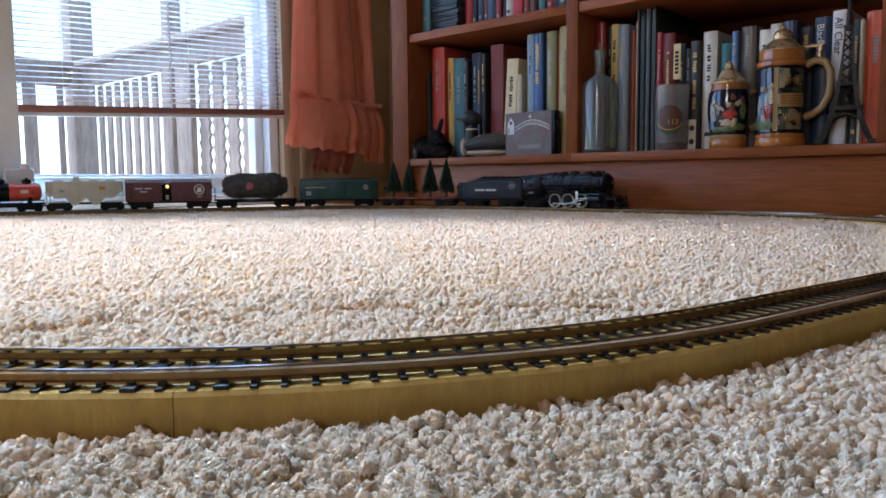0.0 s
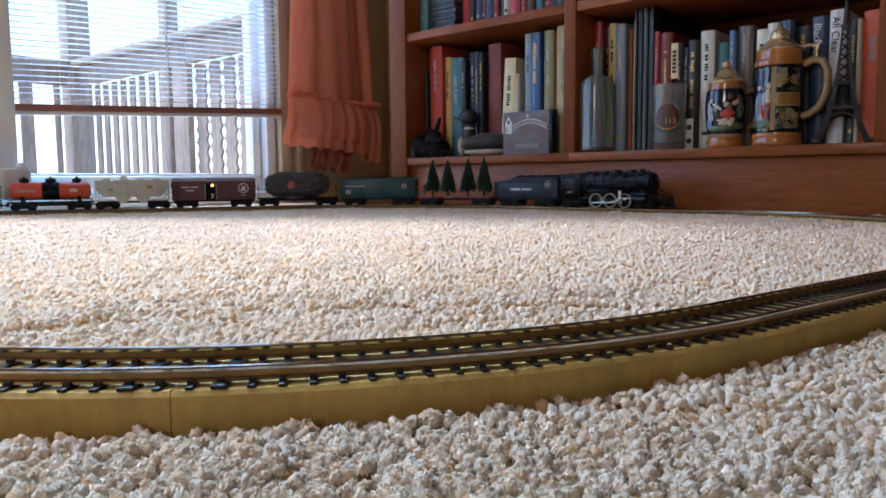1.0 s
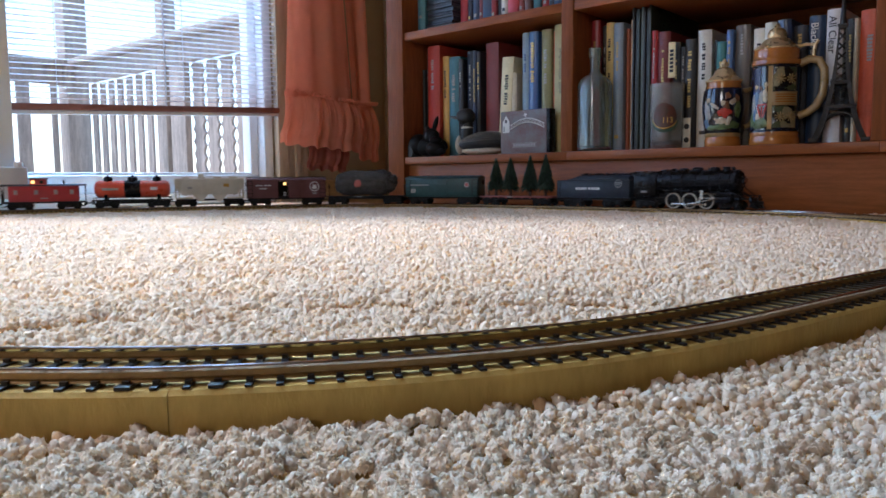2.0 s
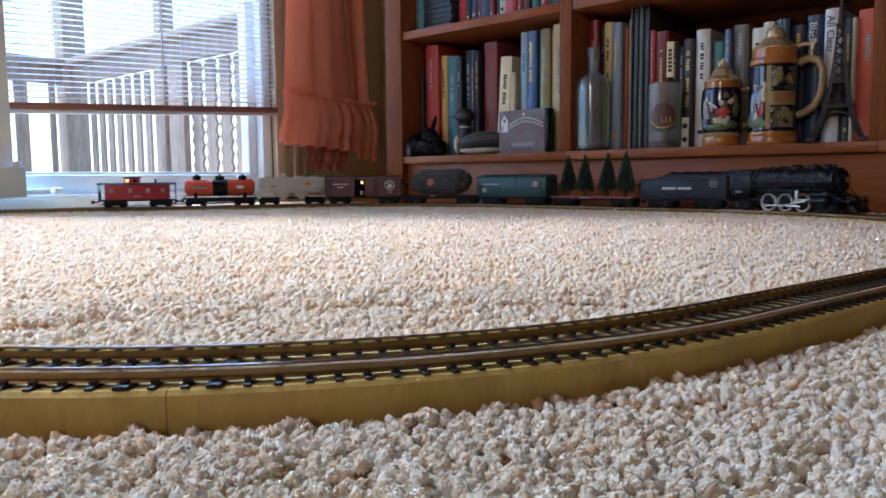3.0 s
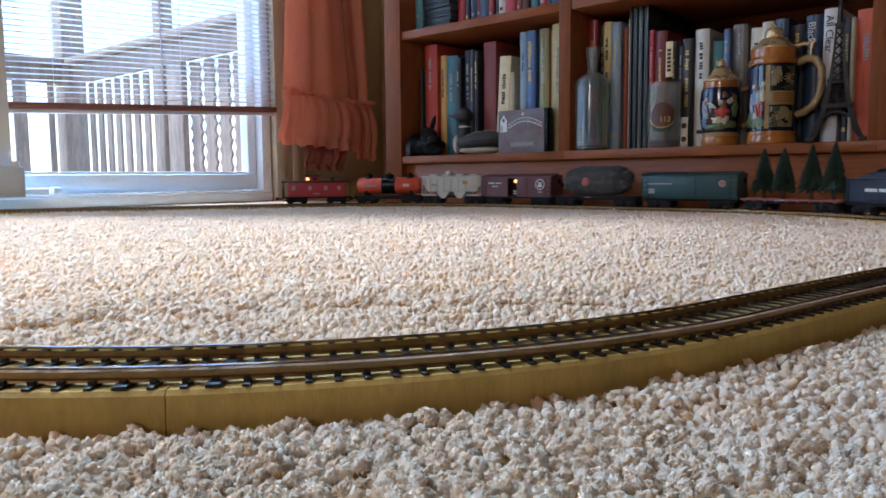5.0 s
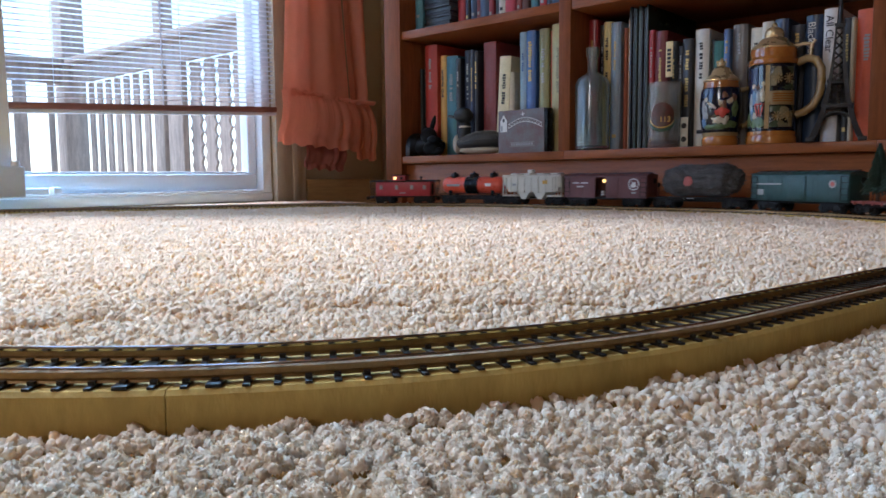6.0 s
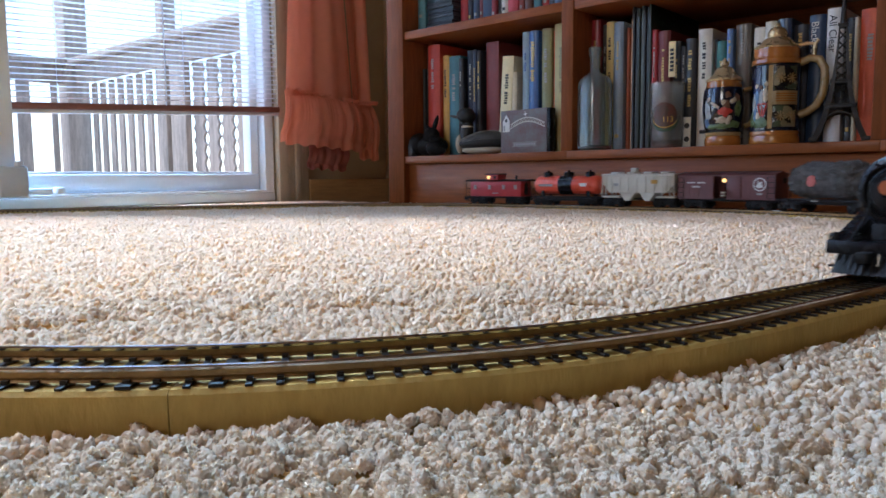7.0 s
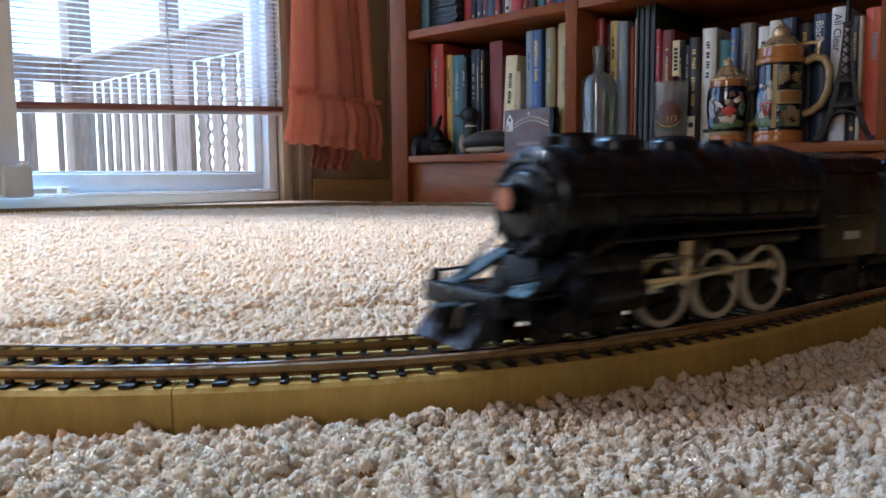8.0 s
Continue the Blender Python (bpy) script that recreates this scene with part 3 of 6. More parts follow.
            P = np.stack([x[m][:, None] + tx + tz * lx[m][:, None], y[m][:, None] + ty + tz * ly[m][:, None], (ground_of(x[m], y[m]) + rise[m])[:, None] + tz], -1)
            Vs.append(P.reshape(-1, 3))
            Fs.append((faces[None] + (np.arange(len(m)) * len(T))[:, None, None] + at).reshape(-1, 3))
            at += len(m) * len(T)
        V = np.concatenate(Vs)
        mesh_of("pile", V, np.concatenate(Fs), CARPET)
        n = int(fibres)
        b = V[rs.randint(0, len(V), n)]
        d = rs.normal(0, 1, (n, 3))
        d[:, 2] = np.abs(d[:, 2]) * 0.9 + 0.15
        d = d / np.linalg.norm(d, axis=1)[:, None]
        side = np.cross(d, rs.normal(0, 1, (n, 3)))
        side = side / np.linalg.norm(side, axis=1)[:, None] * width
        b = b - d * 0.0003
        bend = rs.normal(0, 0.35, (n, 3)) * length
        W = np.stack([b + side, b - side, b + d * (length * rs.uniform(0.4, 1.2, n))[:, None] + bend], 1).reshape(-1, 3)
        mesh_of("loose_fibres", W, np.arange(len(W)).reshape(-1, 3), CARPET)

    under_pile()
    pile(0.072, 0.19, 0.0033, 2, 26, 0.002, 0.0042, 1.0, 220000, 0.00006, 0.0008)
    pile(0.19, 0.4, 0.0033, 2, 6, 0.002, 0.0042, 1.0, 160000, 0.00009, 0.0009)
    pile(0.4, 0.8, 0.0034, 1, 0, 0.0021, 0.0044, 1.0, 140000, 0.00014, 0.0012)
    pile(0.8, 2.0, 0.005, 1, 0, 0.003, 0.0045, 0.85, 60000, 0.0004, 0.0016)


carpet()

# ---- the train ----
RAIL_TOP = Z_RAIL


def bogie(car, x, wheel_r=0.0062, base=0.0125):
    """A two-axle truck under a car, with side frames and wheelsets."""
    t = part("truck", box(B(), (x - 0.004, -0.010, 0.0065), (x + 0.004, 0.010, 0.0115), 0.0008), SOOT, car)
    for sy in (-1, 1):
        bm = B()
        y0, y1 = sorted((sy * 0.0142, sy * 0.0166))
        prism(bm, [(x - base - 0.004, 0.0052), (x - base + 0.002, 0.0048), (x - 0.004, 0.003), (x + 0.004, 0.003), (x + base - 0.002, 0.0048), (x + base + 0.004, 0.0052),
                   (x + base + 0.004, 0.0088), (x + 0.006, 0.0112), (x - 0.006, 0.0112), (x - base - 0.004, 0.0088)], (y0, y1), "y")
        for k in (-1, 1):
            rod(bm, (x + k * base, sy * 0.0145, 0.0062), (x + k * base, sy * 0.0178, 0.0062), 0.0028, n=10)
        for k in (-0.0025, 0, 0.0025):
            rod(bm, (x + k, sy * 0.0172, 0.0042), (x + k, sy * 0.0172, 0.0085), 0.0011, n=6)
        part("side_frame", bm, SOOT, t)
    for k in (-1, 1):
        bm = B()
        for sy in (-1, 1):
            rod(bm, (0, sy * 0.0098, 0), (0, sy * 0.0134, 0), wheel_r, n=20)
            rod(bm, (0, sy * 0.0094, 0), (0, sy * 0.0101, 0), wheel_r + 0.0008, n=20)
        rod(bm, (0, -0.0098, 0), (0, 0.0098, 0), 0.0016, n=8)
        w = part("wheelset", bm, SOOT, t)
        w.location = (x + k * base, 0, wheel_r)
        WHEELS.append((w, wheel_r, (x + k * base, 0, wheel_r)))


WHEELS = []


def coupler(car, x, way):
    bm = B()
    rod(bm, (x, 0, 0.0095), (x + way * 0.012, 0, 0.0095), 0.0012, n=8)
    box(bm, (x + way * 0.011 - 0.0025, -0.003, 0.0065), (x + way * 0.011 + 0.0025, 0.003, 0.0125), 0.0008)
    part("coupler", bm, SOOT, car)


def print_bar(car, x0, x1, z0, z1, y, m=None, name="lettering"):
    """A printed strip on a side at half width y, on both sides."""
    for sy in (-1, 1):
        part(name, box(B(), (x0, sy * y, z0), (x1, sy * (y + 0.0003), z1)), m or PRINT, car, smooth=False)


def disc(car, x, z, r, y, m, name="emblem", n=24):
    for sy in (-1, 1):
        part(name, rod(B(), (x, sy * y, z), (x, sy * (y + 0.0003), z), r, n=n), m, car)


def ladder(car, x, y, z0, z1, w=0.005, n=5, m=None):
    bm = B()
    for k in range(n):
        z = z0 + (z1 - z0) * k / (n - 1)
        rod(bm, (x - w, y, z), (x + w, y, z), 0.0004, n=6)
    for k in (-w, w):
        rod(bm, (x + k, y, z0), (x + k, y, z1), 0.0004, n=6)
    part("ladder", bm, m or SOOT, car)


def boxcar(name, label, L, H, body, lamp=False, opened=False, emblem=True):
    c = thing(name, label, "boxcar", "cars of the model train")
    h, w, zf = L / 2, 0.0185, 0.0135
    zt = zf + H
    part("underframe", box(B(), (-h + 0.002, -0.013, 0.0105), (h - 0.002, 0.013, zf), 0.001), SOOT, c)
    if opened:
        for sy in (-1, 1):
            part("side_wall", box(B(), (-h, sy * w, zf), (-0.016, sy * (w - 0.0012), zt)), body, c)
            part("side_wall", box(B(), (0.004, sy * w, zf), (h, sy * (w - 0.0012), zt)), body, c)
        part("end_wall", box(B(), (-h, -w + 0.0013, zf), (-h + 0.0012, w - 0.0013, zt)), body, c)
        part("end_wall", box(B(), (h - 0.0012, -w + 0.0013, zf), (h, w - 0.0013, zt)), body, c)
        part("floor", box(B(), (-0.0159, -w + 0.0002, zf), (0.0039, w - 0.0002, zf + 0.0015)), SOOT, c)
        part("lintel", box(B(), (-0.0159, -w + 0.0002, zt - 0.003), (0.0039, w - 0.0002, zt - 0.0001)), body, c)
        part("inner_wall", box(B(), (-0.0155, w - 0.004, zf + 0.0016), (0.0035, w - 0.0015, zt - 0.0032)), SOOT, c)
    else:
        part("body", box(B(), (-h, -w, zf), (h, w, zt), 0.0008), body, c)
    bm = B()
    prism(bm, [(-w - 0.0008, zt), (w + 0.0008, zt), (w * 0.9, zt + 0.0018), (0, zt + 0.0042), (-w * 0.9, zt + 0.0018)], (-h - 0.0008, h + 0.0008), "x")
    part("roof", bm, body, c)
    part("roof_walk", box(B(), (-h, -0.003, zt + 0.0044), (h, 0.003, zt + 0.0054)), SOOT, c)
    for k in range(1, 9):
        x = -h + L * k / 9
        part("roof_rib", prism(B(), [(-w - 0.001, zt + 0.0004), (w + 0.001, zt + 0.0004), (w * 0.9, zt + 0.0024), (0, zt + 0.0048), (-w * 0.9, zt + 0.0024)], (x - 0.0006, x + 0.0006), "x"), body, c)
    xs = (0.0045, 0.026) if opened else (-0.013, 0.013)
    for sy in (-1, 1):
        y0, y1 = sorted((sy * (w + 0.0004), sy * (w + 0.0016)))
        d = part("door", box(B(), (xs[0], y0, zf + 0.002), (xs[1], y1, zt - 0.002), 0.0004), body, c)
        for k in range(4):
            z = zf + 0.005 + k * (H - 0.01) / 3
            part("door_rib", box(B(), (xs[0] + 0.001, sy * (w + 0.0016), z - 0.0004), (xs[1] - 0.001, sy * (w + 0.0021), z + 0.0004)), body, d)
        part("door_rail", box(B(), (-0.03, sy * (w + 0.0003), zf - 0.0012), (0.03, sy * (w + 0.002), zf - 0.0002)), SOOT, c)
        part("door_rail", box(B(), (-0.03, sy * (w + 0.0003), zt - 0.0018), (0.03, sy * (w + 0.002), zt - 0.0009)), body, c)
        ladder(c, -h + 0.006, sy * (w + 0.0008), zf + 0.002, zt - 0.003)
        ladder(c, h - 0.006, sy * (w + 0.0008), zf + 0.002, zt - 0.003)
        for k in range(1, 6):
            x = -h + 0.013 + k * 0.0075
            if x < -0.032 or not opened:
                part("panel_seam", box(B(), (x - 0.0003, sy * w, zf + 0.001), (x + 0.0003, sy * (w + 0.0003), zt - 0.001)), body, c)
            part("panel_seam", box(B(), (h - 0.013 - k * 0.0075 - 0.0003, sy * w, zf + 0.001), (h - 0.013 - k * 0.0075 + 0.0003, sy * (w + 0.0003), zt - 0.001)), body, c)
    for x in (-h - 0.002, h + 0.0005):
        part("brake_wheel", rod(B(), (x, 0.006, zt - 0.008), (x + 0.0012, 0.006, zt - 0.008), 0.0042, n=14), SOOT, c)
    bogie(c, -h + 0.026)
    bogie(c, h - 0.026)
    coupler(c, -h, -1)
    coupler(c, h, 1)
    if emblem:
        disc(c, h - 0.022, zf + H * 0.62, 0.0092, w + 0.0005, PRINT)
        disc(c, h - 0.022, zf + H * 0.62, 0.0078, w + 0.0007, body, "emblem_field")
        for sy in (-1, 1):
            bm = prism(B(), [(h - 0.022 + p * 0.006, zf + H * 0.62 + q * 0.006) for p, q in ((-0.9, -0.5), (-0.2, -0.9), (0.9, -0.6), (0.5, 0.1), (0.7, 0.7), (0, 0.4), (-0.5, 0.9), (-0.4, 0.1))],
                       sorted((sy * (w + 0.0011), sy * (w + 0.0014))), "y")
            part("emblem_figure", bm, PRINT, c, smooth=False)
        for sy in (-1, 1):
            for k in range(2):
                for i in range(9 if k == 0 else 4):
                    x = -h + 0.017 + i * 0.0032 + (0.008 if k else 0)
                    if i == 4 and k == 0:
                        continue
                    y0, y1 = sorted((sy * (w + 0.0004), sy * (w + 0.0007)))
                    part("lettering", box(B(), (x, y0, zf + H * (0.66 - 0.17 * k)), (x + 0.0024, y1, zf + H * (0.72 - 0.17 * k))), PRINT, c, smooth=False)
        print_bar(c, h - 0.026, h - 0.018, zf + H * 0.2, zf + H * 0.28, w + 0.0004, GREYPRINT)
    else:
        print_bar(c, -h + 0.01, -h + 0.05, zf + H * 0.62, zf + H * 0.67, w + 0.0005, GREYPRINT)
        print_bar(c, -h + 0.012, -h + 0.022, zf + H * 0.22, zf + H * 0.44, w + 0.0005, GREYPRINT, "data_panel")
        disc(c, h - 0.022, zf + H * 0.65, 0.005, w + 0.0006, GREYPRINT)
        disc(c, h - 0.022, zf + H * 0.65, 0.003, w + 0.0009, PINK, "emblem_centre")
    if lamp:
        f = part("figure_lamp", lathe(B(), [(0.0001, -0.003), (0.0022, -0.002), (0.0028, 0), (0.002, 0.0024), (0.0001, 0.003)], 12, (0, 0, 0)), LAMP, c, "small amber glowing lamp in the doorway")
        f.location = (-0.003, -0.012, zf + H * 0.78)
        for k, z in enumerate((0.3, 0.18)):
            part("crate", box(B(), (-0.006, -0.016, zf + H * z - 0.002), (-0.001, -0.011, zf + H * z + 0.0005), 0.0004), PRINT, c)
    return c


def hopper():
    L, zf, H, w = 0.122, 0.016, 0.033, 0.0175
    c = thing("hopper_car", "ivory covered hopper car of the model train", "hopper car", "cars of the model train")
    h = L / 2
    bm = B()
    zt = zf + H
    box(bm, (-h + 0.012, -w, zf + 0.006), (h - 0.012, w, zt), 0.0008)
    part("body", bm, HOPPER, c)
    for sx in (-1, 1):
        bm = prism(B(), [(sx * (h - 0.0122), zf + 0.006), (sx * (h - 0.0122), zt), (sx * h, zt), (sx * h, zt - 0.012)], (-w + 0.002, w - 0.002), "y")
        part("slope_sheet", bm, HOPPER, c)
        for sy in (-1, 1):
            part("end_post", box(B(), (sx * h, sy * w, zf), (sx * (h - 0.0016), sy * (w - 0.0016), zt)), HOPPER, c)
            part("end_post", box(B(), (sx * (h - 0.0065), sy * w, zf), (sx * (h - 0.0075), sy * (w - 0.0012), zt - 0.002)), HOPPER, c)
        part("end_sill", box(B(), (sx * h, -w, zf - 0.002), (sx * (h - 0.03), w, zf + 0.0006), 0.0004), HOPPER, c)
    for x in (-0.017, 0.017):
        bm = prism(B(), [(x - 0.0135, zf + 0.006), (x + 0.0135, zf + 0.006), (x + 0.004, 0.0095), (x - 0.004, 0.0095)], (-w + 0.001, w - 0.001), "y")
        part("discharge_hopper", bm, HOPPER, c)
    for sy in (-1, 1):
        for k in range(7):
            x = -h + 0.018 + k * (L - 0.036) / 6
            part("side_rib", box(B(), (x - 0.0006, sy * w, zf + 0.004), (x + 0.0006, sy * (w + 0.0012), zt)), HOPPER, c)
        part("top_chord", box(B(), (-h, sy * w, zt - 0.0016), (h, sy * (w + 0.0013), zt + 0.0006)), HOPPER, c)
        ladder(c, h - 0.004, sy * (w + 0.0006), zf, zt, 0.003, 5, HOPPER)
    part("roof", box(B(), (-h, -w - 0.001, zt + 0.0008), (h, w + 0.001, zt + 0.0024), 0.0008), HOPPER, c)
    for k in range(4):
        x = -0.042 + k * 0.028
        part("hatch", box(B(), (x - 0.007, -0.011, zt + 0.0026), (x + 0.007, 0.011, zt + 0.0052), 0.001), HOPPER, c)
    part("roof_block", box(B(), (-0.02, 0.0, zt + 0.0054), (-0.01, 0.008, zt + 0.0115), 0.001), HOPPER, c)
    part("underframe", box(B(), (-h + 0.002, -0.006, 0.0105), (h - 0.002, 0.006, 0.0138), 0.0005), SOOT, c)
    print_bar(c, h - 0.037, h - 0.027, zf + H * 0.6, zf + H * 0.78, w + 0.0014, OCHRE, "ochre_panel")
    print_bar(c, -h + 0.022, -h + 0.03, zf + H * 0.5, zf + H * 0.62, w + 0.0014, GREYPRINT)
    bogie(c, -h + 0.018)
    bogie(c, h - 0.018)
    coupler(c, -h, -1)
    coupler(c, h, 1)
    return c


def tank_car():
    L = 0.135
    c = thing("tank_car", "orange-red three-dome tank car with a black band", "tank car", "cars of the model train")
    h, r, zc = L / 2, 0.0155, 0.0335
    part("frame", box(B(), (-h, -0.014, 0.012), (h, 0.014, 0.015), 0.0006), SOOT, c)
    part("centre_sill", prism(B(), [(-h + 0.02, 0.0118), (h - 0.02, 0.0118), (h - 0.04, 0.0075), (-h + 0.04, 0.0075)], (-0.012, 0.012), "y"), SOOT, c)
    bm = lathe(B(), [(0.0005, -h + 0.004), (r * 0.55, -h + 0.0045), (r * 0.85, -h + 0.007), (r, -h + 0.011), (r, h - 0.011), (r * 0.85, h - 0.007), (r * 0.55, h - 0.0045), (0.0005, h - 0.004)], 36)
    bmesh.ops.rotate(bm, verts=bm.verts, matrix=Matrix.Rotation(math.pi / 2, 3, "Y"))
    bmesh.ops.translate(bm, verts=bm.verts, vec=(0, 0, zc))
    part("tank", bm, TANKRED, c)
    bm = lathe(B(), [(r + 0.0004, -0.0135), (r + 0.0004, 0.0135)], 36)
    bmesh.ops.rotate(bm, verts=bm.verts, matrix=Matrix.Rotation(math.pi / 2, 3, "Y"))
    bmesh.ops.translate(bm, verts=bm.verts, vec=(0, 0, zc))
    part("band", bm, BLACK, c, "black painted middle band")
    for x in (-0.041, 0, 0.041):
        rr = 0.0088 if x == 0 else 0.0078
        d = part("dome", lathe(B(), [(rr, zc + r - 0.004), (rr, zc + r + 0.0045), (rr * 0.8, zc + r + 0.0065), (rr * 0.3, zc + r + 0.0072)], 20, (x, 0, 0)), BLACK, c, "black dome")
        part("valve", rod(B(), (x, 0, zc + r + 0.007), (x, 0, zc + r + 0.0095), 0.002, n=8), BLACK, d)
    for sx in (-1, 1):
        for sy in (-1, 1):
            part("saddle", box(B(), (sx * 0.044 - 0.003, sy * 0.012 - 0.0015, 0.015), (sx * 0.044 + 0.003, sy * 0.012 + 0.0015, 0.024), 0.0004), BLACK, c)
    for sy in (-1, 1):
        bm = tube(B(), [(-h + 0.002, sy * 0.0172, 0.0185), (h - 0.002, sy * 0.0172, 0.0185)], 0.0005, 6)
        for k in range(5):
            x = -h + 0.004 + k * (L - 0.008) / 4
            rod(bm, (x, sy * 0.0135, 0.014), (x, sy * 0.0172, 0.0186), 0.0005, n=6)
        part("handrail", bm, SOOT, c)
        for x0, x1, m in ((-0.05, -0.023, GREYPRINT), (0.03, 0.042, PRINT)):
            y = sy * (r + 0.0001)
            part("lettering", box(B(), (x0, y, zc - 0.002), (x1, y + sy * 0.0004, zc + 0.002 + 0.0015 * (m is PRINT))), m, c, smooth=False)
    bogie(c, -h + 0.024)
    bogie(c, h - 0.024)
    coupler(c, -h, -1)
    coupler(c, h, 1)
    return c


def caboose():
    L = 0.108
    c = thing("caboose", "red model caboose with a cupola and end platforms", "caboose", "cars of the model train")
    h, w, zf, H = L / 2, 0.017, 0.0135, 0.027
    zt = zf + H
    part("platform", box(B(), (-h - 0.011, -w, 0.0108), (h + 0.011, w, zf), 0.0006), SOOT, c)
    part("body", box(B(), (-h, -w, zf + 0.0002), (h, w, zt), 0.0008), CABRED, c)
    bm = prism(B(), [(-w - 0.002, zt), (w + 0.002, zt), (w * 0.8, zt + 0.002), (0, zt + 0.0034), (-w * 0.8, zt + 0.002)], (-h - 0.012, h + 0.012), "x")
    part("roof", bm, SOOT, c, "dark roof")
    cu = part("cupola", box(B(), (-0.022, -0.013, zt + 0.001), (0.004, 0.013, zt + 0.012), 0.0008), CABRED, c)
    part("cupola_roof", box(B(), (-0.024, -0.0145, zt + 0.012), (0.006, 0.0145, zt + 0.0138), 0.0006), SOOT, cu)
    for sy in (-1, 1):
        for x in (-0.0165, -0.0035):
            part("window", box(B(), (x - 0.0028, sy * 0.013, zt + 0.0045), (x + 0.0028, sy * 0.0134, zt + 0.0095)), LAMP if (sy < 0 and x < -0.01) else BLACK, cu, smooth=False)
        for x in (-0.043, -0.012, 0.018, 0.043):
            y = sy * (w + 0.0002)
            wi = part("window", box(B(), (x - 0.0036, y, zf + 0.012), (x + 0.0036, y + sy * 0.0006, zf + 0.021), 0.0002), PINK, c)
            part("pane", box(B(), (x - 0.0026, y + sy * 0.0006, zf + 0.013), (x + 0.0026, y + sy * 0.0009, zf + 0.02)), GREYPRINT, wi, smooth=False)
        part("lettering", box(B(), (-0.006, sy * w, zf + 0.005), (0.006, sy * (w + 0.0004), zf + 0.0068)), GREYPRINT, c, smooth=False)
    part("smoke_stack", rod(B(), (0.03, 0.006, zt + 0.002), (0.03, 0.006, zt + 0.01), 0.0018, n=10), SOOT, c)
    for sx in (-1, 1):
        bm = B()
        for sy in (-1, 1):
            x1 = sx * (h + 0.0102)
            rod(bm, (x1, sy * 0.0155, zf), (x1, sy * 0.0155, zt + 0.0005), 0.0006, n=6)
            rod(bm, (x1, sy * 0.007, zf), (x1, sy * 0.007, zf + 0.014), 0.0005, n=6)
            rod(bm, (x1, sy * 0.0155, zf + 0.014), (x1, sy * 0.004, zf + 0.014), 0.0005, n=6)
            box(bm, (sx * (h + 0.003), sy * w - 0.001, 0.005), (sx * (h + 0.01), sy * w + 0.001, 0.006))
            rod(bm, (sx * (h + 0.0035), sy * w, 0.005), (sx * (h + 0.0035), sy * w, 0.012), 0.0005, n=6)
        rod(bm, (sx * (h + 0.0102), 0, zf), (sx * (h + 0.0102), 0, zf + 0.02), 0.0006, n=6)
        part("end_railing", bm, SOOT, c)
        part("end_ladder", box(B(), (sx * h, -0.006, zf + 0.003), (sx * (h + 0.0004), 0.006, zt - 0.004)), SOOT, c)
    bogie(c, -h + 0.016)
    bogie(c, h - 0.016)
    coupler(c, -h - 0.011, -1)
    coupler(c, h + 0.011, 1)
    return c


def flatcar(name, label, L, deckmat):
    c = thing(name, label, "flat car", "cars of the model train")
    h = L / 2
    part("deck", box(B(), (-h, -0.0175, 0.0132), (h, 0.0175, 0.0158), 0.0005), deckmat, c)
    bm = prism(B(), [(-h, 0.0131), (h, 0.0131), (h - 0.03, 0.0095), (-h + 0.03, 0.0095)], (-0.013, 0.013), "y")
    part("underframe", bm, SOOT, c)
    for sy in (-1, 1):
        for k in range(9):
            x = -h + 0.008 + k * (L - 0.016) / 8
            part("stake_pocket", box(B(), (x - 0.0015, sy * 0.0176, 0.0118), (x + 0.0015, sy * 0.0188, 0.0154), 0.0003), deckmat, c)
        part("lettering", box(B(), (-0.02, sy * 0.0176, 0.0136), (-0.004, sy * 0.0179, 0.015)), GREYPRINT, c, smooth=False)
    for x in (-h + 0.002, h - 0.002):
        bm = B()
        rod(bm, (x, 0.008, 0.0158), (x, 0.008, 0.034), 0.0007, n=6)
        rod(bm, (x - 0.0008, 0.008, 0.034), (x + 0.0008, 0.008, 0.034), 0.0036, n=12)
        part("brake_wheel", bm, SOOT, c)
    bogie(c, -h + 0.022)
    bogie(c, h - 0.022)
    coupler(c, -h, -1)
    coupler(c, h, 1)
    return c


